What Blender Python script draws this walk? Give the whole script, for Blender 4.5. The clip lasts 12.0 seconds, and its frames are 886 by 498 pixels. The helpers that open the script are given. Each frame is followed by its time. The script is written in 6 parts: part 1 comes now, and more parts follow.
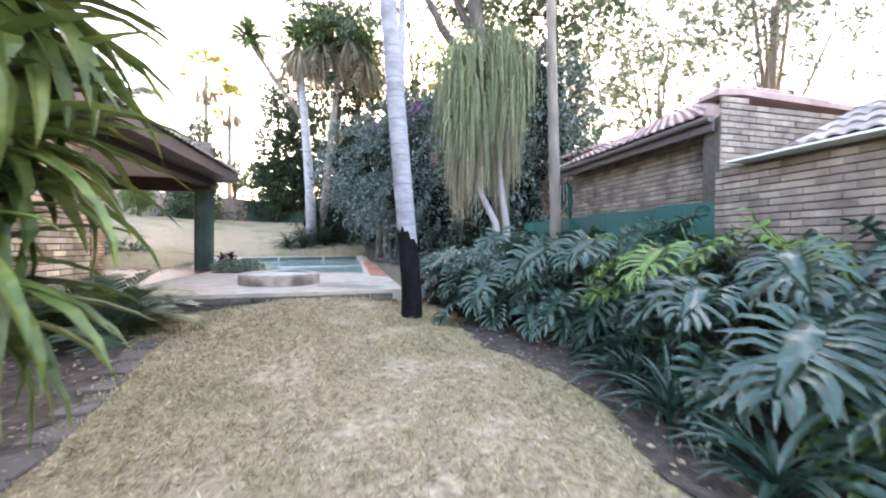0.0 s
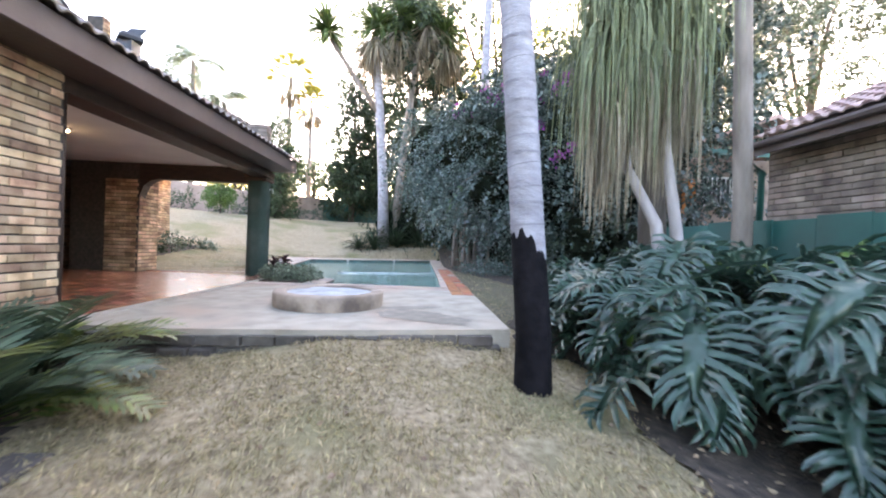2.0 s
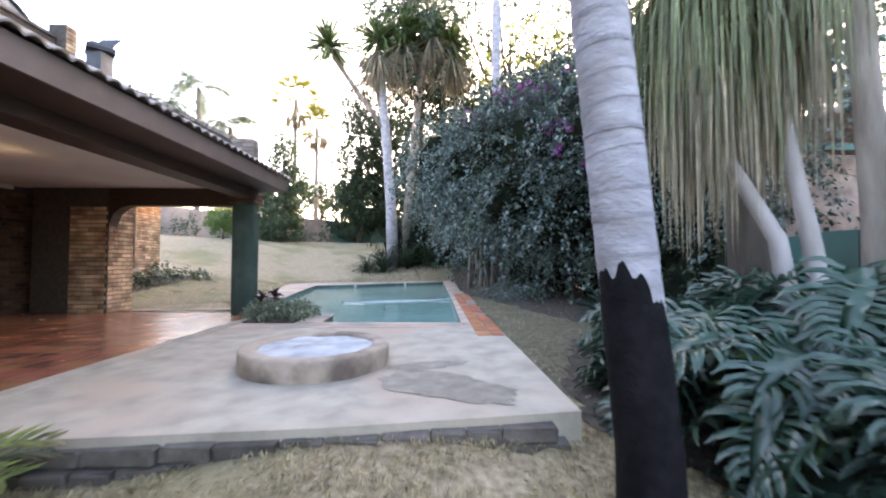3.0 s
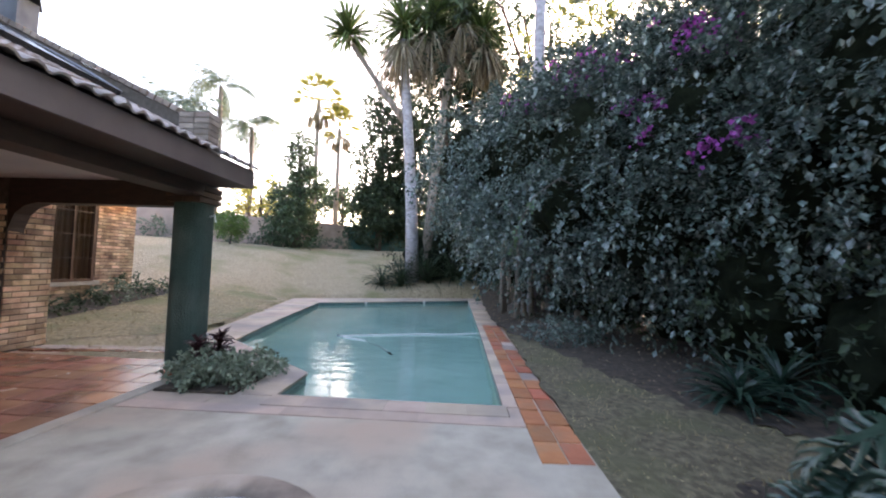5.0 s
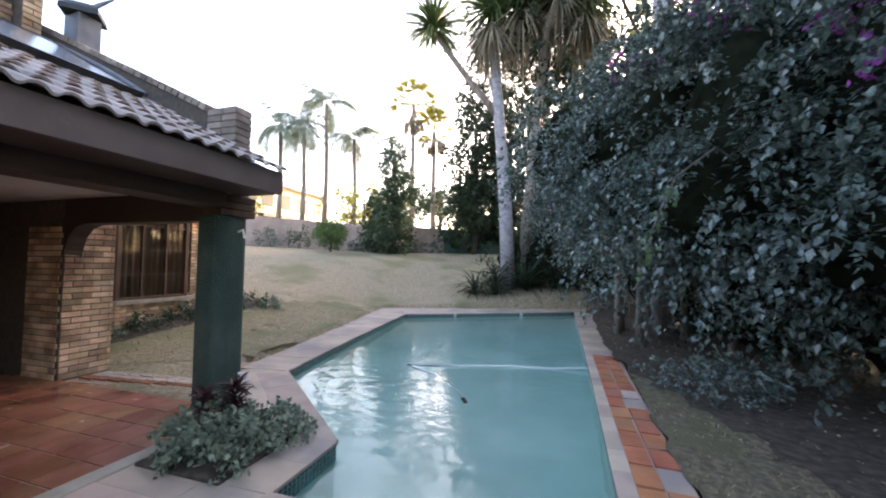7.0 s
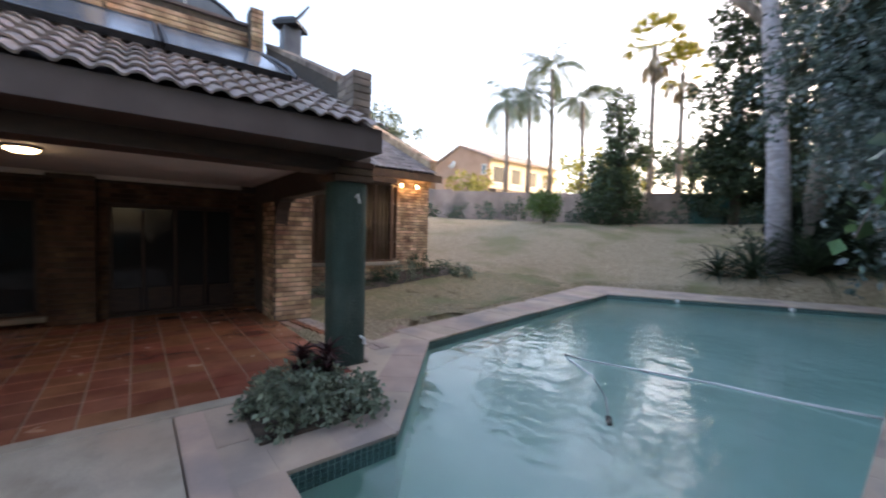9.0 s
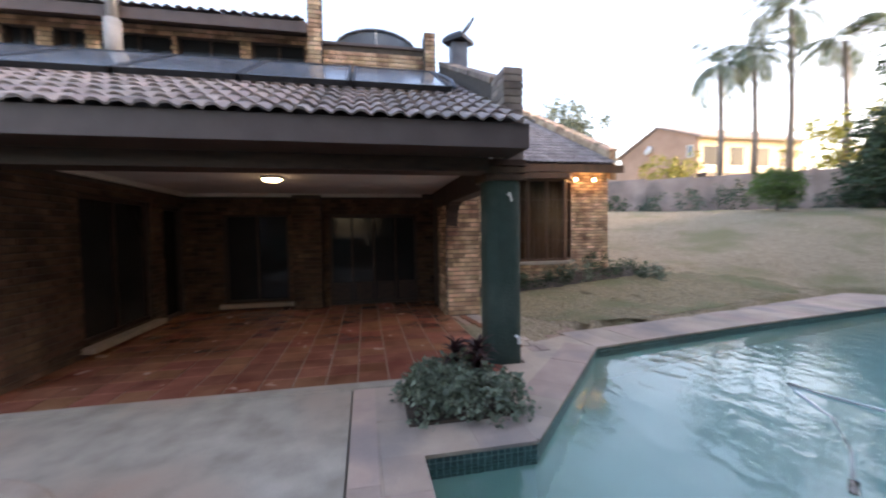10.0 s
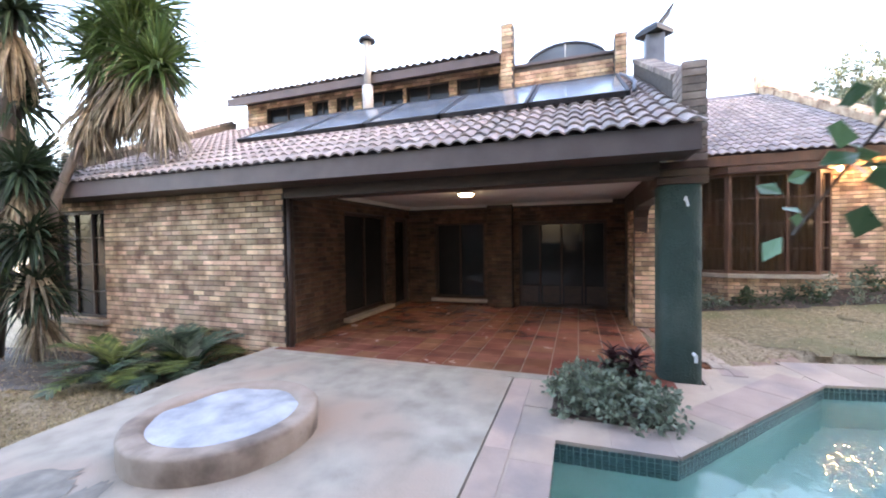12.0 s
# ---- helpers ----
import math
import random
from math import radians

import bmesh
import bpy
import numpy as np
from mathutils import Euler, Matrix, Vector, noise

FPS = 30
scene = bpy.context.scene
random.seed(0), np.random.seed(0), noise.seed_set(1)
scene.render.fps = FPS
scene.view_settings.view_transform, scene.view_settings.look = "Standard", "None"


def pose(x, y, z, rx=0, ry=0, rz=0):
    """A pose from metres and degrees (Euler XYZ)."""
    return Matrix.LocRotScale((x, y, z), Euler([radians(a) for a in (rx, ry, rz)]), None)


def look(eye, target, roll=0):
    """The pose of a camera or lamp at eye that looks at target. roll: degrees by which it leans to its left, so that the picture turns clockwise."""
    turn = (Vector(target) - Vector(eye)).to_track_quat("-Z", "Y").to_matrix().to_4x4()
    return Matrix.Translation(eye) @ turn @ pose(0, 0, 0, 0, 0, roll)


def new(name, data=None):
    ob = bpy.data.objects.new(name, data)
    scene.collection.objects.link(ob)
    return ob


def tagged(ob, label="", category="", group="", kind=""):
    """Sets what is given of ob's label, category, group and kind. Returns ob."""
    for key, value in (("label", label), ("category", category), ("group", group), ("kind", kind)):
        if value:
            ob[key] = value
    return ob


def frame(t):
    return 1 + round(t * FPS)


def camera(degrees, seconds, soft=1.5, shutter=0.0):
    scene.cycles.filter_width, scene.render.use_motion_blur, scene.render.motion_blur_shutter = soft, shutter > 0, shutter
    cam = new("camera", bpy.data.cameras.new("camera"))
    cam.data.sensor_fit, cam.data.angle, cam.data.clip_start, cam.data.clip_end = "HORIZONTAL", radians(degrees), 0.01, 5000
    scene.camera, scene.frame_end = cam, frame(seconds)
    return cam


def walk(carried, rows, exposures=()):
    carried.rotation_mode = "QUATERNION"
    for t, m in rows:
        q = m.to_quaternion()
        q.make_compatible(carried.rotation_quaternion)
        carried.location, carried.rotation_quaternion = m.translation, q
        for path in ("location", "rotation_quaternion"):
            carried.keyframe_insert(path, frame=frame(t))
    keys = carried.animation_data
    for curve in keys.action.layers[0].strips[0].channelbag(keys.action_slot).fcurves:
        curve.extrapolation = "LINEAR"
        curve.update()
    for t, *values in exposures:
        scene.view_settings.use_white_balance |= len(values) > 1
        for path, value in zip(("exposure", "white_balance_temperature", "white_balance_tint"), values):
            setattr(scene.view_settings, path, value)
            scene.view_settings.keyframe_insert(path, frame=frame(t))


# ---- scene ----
cam = camera(97.3, 12.0, soft=2.0, shutter=0.4)
PATH = [
    (0, (1.286, -0.34, 0.812), (1.731, 1.61, 0.784), 0.7),
    (0.5, (1.341, 0.272, 0.87), (1.699, 2.24, 0.859), 3.3),
    (1, (1.325, 0.904, 0.858), (1.476, 2.897, 0.93), 1.9),
    (1.5, (1.279, 1.573, 0.856), (1.386, 3.569, 0.913), 1.4),
    (2, (1.19, 2.303, 0.898), (1.28, 4.301, 0.875), 2.3),
    (2.5, (1.146, 3.008, 0.993), (1.185, 5.007, 1.029), 0.8),
    (4.5, (1.059, 5.789, 1.279), (1.108, 7.787, 1.358), -1.1),
    (5, (1.055, 6.336, 1.42), (0.963, 8.332, 1.511), 1.9),
    (5.5, (1.039, 6.841, 1.544), (0.894, 8.833, 1.65), 0.9),
    (6, (1.024, 7.268, 1.654), (0.681, 9.235, 1.765), 0.5),
    (6.5, (1.081, 7.654, 1.676), (0.574, 9.586, 1.778), 1.1),
    (8.5, (1.603, 9.389, 1.65), (0.411, 10.994, 1.571), 0.1),
    (9, (1.767, 9.707, 1.61), (0.196, 10.943, 1.532), 1.2),
    (9.5, (1.824, 9.939, 1.577), (0.011, 10.782, 1.533), -0.6),
    (10, (1.845, 10.098, 1.593), (-0.115, 10.488, 1.51), -0.9),
    (10.5, (1.927, 10.297, 1.624), (-0.067, 10.154, 1.543), -0.8),
    (11, (2.009, 10.421, 1.618), (0.055, 10.0, 1.546), -1.4),
    (11.5, (2.195, 10.539, 1.606), (0.3, 9.903, 1.557), -2.3),
    (12, (2.36, 10.662, 1.62), (0.471, 10.008, 1.575), -0.8),
]
walk(cam, [(t, look(eye, target, roll)) for t, eye, target, roll in PATH],
     [(0, 4.05, 7200, 21), (2.5, 3.9, 7200, 21), (4.5, 3.25, 7200, 21), (6.5, 3.2, 7100, 20), (8.5, 2.55, 7100, 20), (9.5, 2.7, 7100, 21), (10.5, 3.1, 7000, 22), (12, 3.9, 6900, 22)])

# ---- world and light ----
world = bpy.data.worlds.new("sky")
world.use_nodes = True
scene.world = world
sky_nodes = world.node_tree.nodes
sky = sky_nodes.new("ShaderNodeTexSky")
sky.sky_type = "NISHITA"
sky.sun_disc = False
sky.sun_elevation = radians(16)
sky.sun_rotation = radians(18)
sky.air_density, sky.dust_density, sky.ozone_density = 1.0, 3.0, 1.0
sky_nodes["Background"].inputs["Strength"].default_value = 0.15
world.node_tree.links.new(sky.outputs["Color"], sky_nodes["Background"].inputs["Color"])

sun = new("sun", bpy.data.lights.new("sun", "SUN"))
sun.data.energy = 0.6
sun.data.angle = radians(12)
sun.data.color = (1.0, 0.86, 0.68)
sun.matrix_world = look((9, 28, 8.4), (0, 0, 0))

# ---- materials ----
def material(name, stops, scale=6.0, detail=6.0, rough=0.8, metal=0.0, bump=0.3, bump_scale=None, stretch=(1, 1, 1),
             vary="", stain=None, stain_scale=0.7, rough_var=0.1, spec=0.5, value_range=0.5, transmission=0.0, bump_dist=0.02):
    """A procedural surface: stops are colours along a noise ramp; stain a colour laid on in patches; vary: object or island."""
    m = bpy.data.materials.new(name)
    m.use_nodes = True
    nt = m.node_tree
    n, l = nt.nodes, nt.links
    b = n["Principled BSDF"]
    co = n.new("ShaderNodeTexCoord")
    mp = n.new("ShaderNodeMapping")
    mp.inputs["Scale"].default_value = stretch
    geo = n.new("ShaderNodeNewGeometry")
    l.new(geo.outputs["Position"], mp.inputs["Vector"])
    nz = n.new("ShaderNodeTexNoise")
    nz.inputs["Scale"].default_value, nz.inputs["Detail"].default_value = scale, detail
    l.new(mp.outputs["Vector"], nz.inputs["Vector"])
    ramp = n.new("ShaderNodeValToRGB")
    els = ramp.color_ramp.elements
    k = len(stops)
    for i, c in enumerate(stops):
        p = 0.3 + 0.4 * i / max(1, k - 1)
        e = els[i] if i < 2 else els.new(p)
        e.position = p
        e.color = (*c, 1)
    l.new(nz.outputs["Fac"], ramp.inputs["Fac"])
    colour = ramp.outputs["Color"]
    if stain:
        n2 = n.new("ShaderNodeTexNoise")
        n2.inputs["Scale"].default_value, n2.inputs["Detail"].default_value = stain_scale, 8
        l.new(mp.outputs["Vector"], n2.inputs["Vector"])
        r2 = n.new("ShaderNodeValToRGB")
        r2.color_ramp.elements[0].position, r2.color_ramp.elements[1].position = 0.48, 0.66
        l.new(n2.outputs["Fac"], r2.inputs["Fac"])
        mx = n.new("ShaderNodeMix")
        mx.data_type = "RGBA"
        l.new(r2.outputs["Color"], mx.inputs["Factor"])
        l.new(colour, mx.inputs["A"])
        mx.inputs["B"].default_value = (*stain, 1)
        colour = mx.outputs["Result"]
    if vary:
        src = n.new("ShaderNodeObjectInfo").outputs["Random"] if vary == "object" else geo.outputs["Random Per Island"]
        hs = n.new("ShaderNodeHueSaturation")
        mr = n.new("ShaderNodeMapRange")
        mr.inputs["To Min"].default_value, mr.inputs["To Max"].default_value = 1 - value_range, 1 + value_range
        l.new(src, mr.inputs["Value"])
        l.new(mr.outputs["Result"], hs.inputs["Value"])
        ml = n.new("ShaderNodeMath")
        ml.operation = "MULTIPLY"
        ml.inputs[1].default_value = 7.31
        fr = n.new("ShaderNodeMath")
        fr.operation = "FRACT"
        l.new(src, ml.inputs[0])
        l.new(ml.outputs[0], fr.inputs[0])
        mr2 = n.new("ShaderNodeMapRange")
        mr2.inputs["To Min"].default_value, mr2.inputs["To Max"].default_value = 0.485, 0.512
        l.new(fr.outputs[0], mr2.inputs["Value"])
        l.new(mr2.outputs["Result"], hs.inputs["Hue"])
        l.new(colour, hs.inputs["Color"])
        colour = hs.outputs["Color"]
    l.new(colour, b.inputs["Base Color"])
    rr = n.new("ShaderNodeMapRange")
    rr.inputs["To Min"].default_value, rr.inputs["To Max"].default_value = max(0, rough - rough_var), min(1, rough + rough_var)
    l.new(nz.outputs["Fac"], rr.inputs["Value"])
    l.new(rr.outputs["Result"], b.inputs["Roughness"])
    b.inputs["Metallic"].default_value = metal
    b.inputs["Specular IOR Level"].default_value = spec
    b.inputs["Transmission Weight"].default_value = transmission
    if bump:
        nb = n.new("ShaderNodeTexNoise")
        nb.inputs["Scale"].default_value, nb.inputs["Detail"].default_value = bump_scale or scale * 5, 5
        l.new(mp.outputs["Vector"], nb.inputs["Vector"])
        bp = n.new("ShaderNodeBump")
        bp.inputs["Strength"].default_value, bp.inputs["Distance"].default_value = bump, bump_dist
        l.new(nb.outputs["Fac"], bp.inputs["Height"])
        l.new(bp.outputs["Normal"], b.inputs["Normal"])
    return m


def leaf_material(name, stops, rough=0.45, value_range=0.45, spec=0.4):
    """A leaf: colour differs from leaf to leaf, and a little light passes through."""
    m = material(name, stops, scale=9, rough=rough, bump=0.15, vary="island", value_range=value_range, spec=spec)
    n, l = m.node_tree.nodes, m.node_tree.links
    b = n["Principled BSDF"]
    tr = n.new("ShaderNodeBsdfTranslucent")
    src = b.inputs["Base Color"].links[0].from_socket
    l.new(src, tr.inputs["Color"])
    mx = n.new("ShaderNodeMixShader")
    mx.inputs["Fac"].default_value = 0.22
    l.new(b.outputs["BSDF"], mx.inputs[1])
    l.new(tr.outputs["BSDF"], mx.inputs[2])
    l.new(mx.outputs["Shader"], n["Material Output"].inputs["Surface"])
    return m


M = {}
BRICK = [(0.25, 0.14, 0.084), (0.53, 0.36, 0.228), (0.71, 0.54, 0.365)]
M["brick"] = material("brick_face", BRICK, scale=3.2, rough=0.9, bump=0.5, bump_scale=45, vary="object", value_range=0.42)
M["brick_joined"] = material("brick_face_joined", BRICK, scale=3.2, rough=0.9, bump=0.5, bump_scale=45, vary="island", value_range=0.42)
# the same house brick, with the verandah's shade put into a darker colour
SHADEB = [(0.045, 0.026, 0.017), (0.09, 0.053, 0.034), (0.15, 0.094, 0.058)]
M["brick_shaded"] = material("shaded_brick_face", SHADEB, scale=3.2, rough=0.9, bump=0.5, bump_scale=45, vary="object", value_range=0.4)
M["brick_shaded_joined"] = material("shaded_brick_face_joined", SHADEB, scale=3.2, rough=0.9, bump=0.5, bump_scale=45, vary="island", value_range=0.4)
GREYB = [(0.13, 0.10, 0.085), (0.24, 0.19, 0.16), (0.34, 0.28, 0.235)]
M["brick_grey"] = material("grey_brick_face", GREYB, scale=3.0, rough=0.9, bump=0.5, bump_scale=45, vary="object", value_range=0.3)
M["brick_grey_joined"] = material("grey_brick_face_joined", GREYB, scale=3.0, rough=0.9, bump=0.5, bump_scale=45, vary="island", value_range=0.3)
M["mortar"] = material("mortar", [(0.06, 0.05, 0.042), (0.11, 0.09, 0.075)], scale=14, rough=0.95, bump=0.4)
M["tile"] = material("roof_tile", [(0.27, 0.213, 0.19), (0.42, 0.342, 0.308)], scale=5, rough=0.75, bump=0.25, vary="object", value_range=0.2, stain=(0.22, 0.185, 0.165), stain_scale=2.5)
M["tile_joined"] = material("roof_tile_joined", [(0.27, 0.213, 0.19), (0.42, 0.342, 0.308)], scale=5, rough=0.75, bump=0.25, vary="island", value_range=0.2, stain=(0.22, 0.185, 0.165), stain_scale=2.5)
M["tile_red"] = material("red_roof_tile", [(0.33, 0.215, 0.195), (0.46, 0.33, 0.30)], scale=4, rough=0.8, bump=0.25, vary="island", value_range=0.15)
M["fascia"] = material("fascia_paint", [(0.085, 0.062, 0.06), (0.125, 0.095, 0.09)], scale=3, stretch=(1, 1, 1), rough=0.6, bump=0.12, bump_scale=30)
M["timber"] = material("dark_timber", [(0.028, 0.016, 0.012), (0.06, 0.035, 0.026)], scale=5, stretch=(1, 1, 4), rough=0.55, bump=0.2)
M["wood"] = material("window_wood", [(0.055, 0.026, 0.015), (0.115, 0.054, 0.03)], scale=6, stretch=(1, 1, 0.3), rough=0.5, bump=0.15)
M["ceiling"] = material("ceiling_board", [(0.62, 0.60, 0.57), (0.72, 0.70, 0.67)], scale=1.5, rough=0.8, bump=0.05)
M["green"] = material("green_plaster", [(0.02, 0.042, 0.034), (0.034, 0.066, 0.053)], scale=5, rough=0.75, bump=0.9, bump_scale=45, stain=(0.06, 0.085, 0.07), stain_scale=1.8)
M["green_fence"] = material("green_sheet", [(0.009, 0.075, 0.066), (0.015, 0.108, 0.094)], scale=2, rough=0.55, bump=0.1, stain=(0.02, 0.07, 0.062))
M["concrete"] = material("slab_concrete", [(0.30, 0.255, 0.20), (0.39, 0.34, 0.275), (0.47, 0.415, 0.34)], scale=3.2, detail=14, rough=0.85, bump=0.25, bump_scale=40, stain=(0.43, 0.315, 0.24), stain_scale=0.8)
M["paver"] = material("pink_paver", [(0.40, 0.295, 0.225), (0.52, 0.40, 0.315)], scale=2.2, rough=0.85, bump=0.25, bump_scale=40, vary="object", value_range=0.12, stain=(0.30, 0.25, 0.22), stain_scale=1.2)
M["terracotta"] = material("terracotta_tile", [(0.25, 0.10, 0.06), (0.37, 0.165, 0.10)], scale=3, rough=0.24, bump=0.15, vary="object", value_range=0.16, stain=(0.20, 0.07, 0.04), stain_scale=1.3)
M["terracotta_joined"] = material("terracotta_tile_joined", [(0.25, 0.10, 0.06), (0.37, 0.165, 0.10)], scale=3, rough=0.34, bump=0.15, vary="island", value_range=0.16, stain=(0.20, 0.07, 0.04), stain_scale=1.3)
M["red_tile"] = material("worn_red_edge_tile", [(0.33, 0.10, 0.045), (0.50, 0.185, 0.09)], scale=4, rough=0.6, bump=0.3, vary="object", value_range=0.18, stain=(0.34, 0.155, 0.09), stain_scale=3.0)
M["grout"] = material("grout", [(0.26, 0.165, 0.115), (0.36, 0.24, 0.175)], scale=12, rough=0.9)
M["stone"] = material("edge_stone", [(0.06, 0.05, 0.043), (0.16, 0.135, 0.115)], scale=5, rough=0.9, bump=0.6, bump_scale=25, vary="object", value_range=0.25)
M["firepit"] = material("pit_render", [(0.33, 0.25, 0.19), (0.45, 0.355, 0.285)], scale=4, detail=12, rough=0.85, bump=0.4, stain=(0.13, 0.095, 0.075), stain_scale=1.9)
M["soot"] = material("sooty_concrete", [(0.15, 0.13, 0.108), (0.22, 0.19, 0.155), (0.31, 0.27, 0.22)], scale=6, detail=12, rough=0.6, bump=0.3, bump_scale=40)
M["ash"] = material("ash", [(0.26, 0.26, 0.27), (0.42, 0.43, 0.45), (0.55, 0.57, 0.60)], scale=3.5, detail=10, rough=0.9, bump=0.5)
M["pool_wall"] = material("pool_plaster", [(0.42, 0.61, 0.55), (0.53, 0.71, 0.645)], scale=0.8, rough=0.7, bump=0.1, stain=(0.40, 0.575, 0.52), stain_scale=0.6)
M["mosaic"] = material("mosaic_tile", [(0.04, 0.085, 0.09), (0.085, 0.165, 0.165)], scale=30, detail=2, rough=0.3, bump=0.1, vary="island", value_range=0.35)
M["lawn"] = material("dry_lawn", [(0.20, 0.148, 0.09), (0.38, 0.292, 0.185), (0.55, 0.435, 0.295)], scale=16, detail=12, rough=0.95, bump=0.9, bump_scale=70, stain=(0.24, 0.215, 0.105), stain_scale=0.6, bump_dist=0.04)
# sparse grass on dark soil, its shade included in the dark colours
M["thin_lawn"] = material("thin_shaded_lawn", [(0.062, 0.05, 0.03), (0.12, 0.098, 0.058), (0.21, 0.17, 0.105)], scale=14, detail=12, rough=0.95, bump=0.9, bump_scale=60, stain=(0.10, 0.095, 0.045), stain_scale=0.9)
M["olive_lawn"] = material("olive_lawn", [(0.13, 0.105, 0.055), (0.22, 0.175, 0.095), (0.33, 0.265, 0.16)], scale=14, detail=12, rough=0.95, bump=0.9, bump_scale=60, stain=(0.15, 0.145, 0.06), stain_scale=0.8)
M["soil"] = material("bed_soil", [(0.022, 0.016, 0.012), (0.055, 0.04, 0.029), (0.105, 0.076, 0.054)], scale=9, detail=12, rough=0.95, bump=0.9, bump_scale=30)
M["blade"] = leaf_material("grass_blade", [(0.22, 0.18, 0.085), (0.52, 0.41, 0.25)], rough=0.7, value_range=0.5)
M["litter"] = material("leaf_litter", [(0.16, 0.10, 0.06), (0.34, 0.26, 0.17)], scale=14, rough=0.9, bump=0.2, vary="island", value_range=0.4)
M["palm_bark"] = material("palm_bark", [(0.23, 0.215, 0.24), (0.38, 0.36, 0.39)], scale=5, stretch=(1, 1, 2), rough=0.9, bump=0.6, bump_scale=22, stain=(0.22, 0.20, 0.21), stain_scale=3)
M["palm_ring"] = material("palm_ring", [(0.17, 0.16, 0.18), (0.27, 0.255, 0.28)], scale=8, rough=0.95, bump=0.6)
M["char"] = material("blackened_bark", [(0.004, 0.004, 0.005), (0.014, 0.012, 0.014)], scale=8, spec=0.1, rough=0.95, bump=0.6, bump_scale=25)
M["bark"] = material("grey_bark", [(0.13, 0.105, 0.09), (0.27, 0.23, 0.20)], scale=6, stretch=(1, 1, 0.25), rough=0.95, bump=0.9, bump_scale=18)
M["bark_dark"] = material("dark_bark", [(0.045, 0.036, 0.03), (0.11, 0.09, 0.075)], scale=6, stretch=(1, 1, 0.3), rough=0.95, bump=0.9, bump_scale=18)
M["pale_bark"] = material("pale_smooth_bark", [(0.26, 0.23, 0.23), (0.40, 0.36, 0.36)], scale=7, stretch=(1, 1, 0.3), rough=0.85, bump=0.4, bump_scale=18, stain=(0.20, 0.17, 0.15), stain_scale=2.5)
M["metal"] = material("weathered_metal", [(0.10, 0.11, 0.13), (0.18, 0.19, 0.21)], scale=4, rough=0.5, metal=0.6, bump=0.1)
M["flue"] = material("flue_render", [(0.34, 0.32, 0.30), (0.46, 0.44, 0.42)], scale=4, rough=0.85, bump=0.3)
M["solar"] = material("solar_glass", [(0.10, 0.12, 0.15), (0.16, 0.19, 0.225)], scale=1.2, rough=0.18, bump=0.02, spec=0.8)
M["black"] = material("black_rubber", [(0.012, 0.012, 0.014), (0.025, 0.025, 0.028)], scale=6, rough=0.6)
M["orange"] = material("orange_paint", [(0.55, 0.17, 0.03), (0.68, 0.24, 0.05)], scale=3, rough=0.6)
M["white"] = material("white_paint", [(0.66, 0.66, 0.65), (0.8, 0.8, 0.79)], scale=4, rough=0.6)
M["curtain"] = material("curtain_cloth", [(0.10, 0.058, 0.032), (0.17, 0.10, 0.055)], scale=3, stretch=(6, 6, 0.3), rough=0.9, bump=0.2)
# dark colour that stands for an unlit room behind a window
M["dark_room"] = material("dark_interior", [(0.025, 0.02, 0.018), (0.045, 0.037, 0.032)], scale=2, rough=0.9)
M["farwall"] = material("boundary_plaster", [(0.36, 0.255, 0.215), (0.52, 0.385, 0.33)], scale=1.2, detail=8, rough=0.9, bump=0.3, stain=(0.22, 0.18, 0.16), stain_scale=0.5)
M["farhouse"] = material("ochre_plaster", [(0.42, 0.27, 0.20), (0.52, 0.35, 0.265)], scale=0.7, rough=0.9, bump=0.1)
# paler plaster for the far house's front: sunlight put into the colour
M["cream_lit"] = material("sun_pale_plaster", [(0.66, 0.56, 0.40), (0.78, 0.68, 0.50)], scale=0.7, rough=0.8, bump=0.1)
# near-black colour that stands for shade between the leaves
M["dark_gap"] = material("bush_inner_shade", [(0.006, 0.008, 0.005), (0.016, 0.02, 0.012)], spec=0.05, scale=5, rough=0.95, bump=0.6)
M["l_phil"] = leaf_material("philodendron_leaf", [(0.014, 0.040, 0.028), (0.04, 0.082, 0.058)], rough=0.3, spec=0.7)
M["l_stalk"] = leaf_material("leaf_stalk_green", [(0.09, 0.13, 0.05), (0.16, 0.20, 0.09)], rough=0.4)
M["l_phil_light"] = leaf_material("young_philodendron_leaf", [(0.06, 0.118, 0.03), (0.135, 0.21, 0.05)], rough=0.35)
# the pale bluish second stop paints sky highlights into the leaf colour
M["l_boug"] = leaf_material("bougainvillea_leaf", [(0.034, 0.062, 0.05), (0.165, 0.215, 0.195)], rough=0.26, spec=1.0)
M["l_flower"] = leaf_material("purple_bract", [(0.22, 0.03, 0.20), (0.34, 0.06, 0.32)], rough=0.6)
M["l_palm"] = leaf_material("palm_frond", [(0.05, 0.095, 0.03), (0.11, 0.16, 0.05)], rough=0.4)
M["l_grey"] = leaf_material("silver_palm_frond", [(0.10, 0.135, 0.09), (0.19, 0.23, 0.15)], rough=0.45)
M["l_dwarf"] = leaf_material("dwarf_palm_frond", [(0.04, 0.075, 0.045), (0.12, 0.165, 0.105)], rough=0.4)
M["l_cane"] = leaf_material("cane_leaf", [(0.05, 0.085, 0.025), (0.19, 0.22, 0.06)], rough=0.32)
M["l_hang"] = leaf_material("hanging_strap_leaf", [(0.10, 0.12, 0.055), (0.24, 0.265, 0.14)], rough=0.5)
M["l_hang_dead"] = leaf_material("dead_strap_leaf", [(0.19, 0.155, 0.105), (0.35, 0.30, 0.22)], rough=0.8)
M["l_tree"] = leaf_material("tree_leaf", [(0.03, 0.055, 0.028), (0.07, 0.105, 0.05)], rough=0.5)
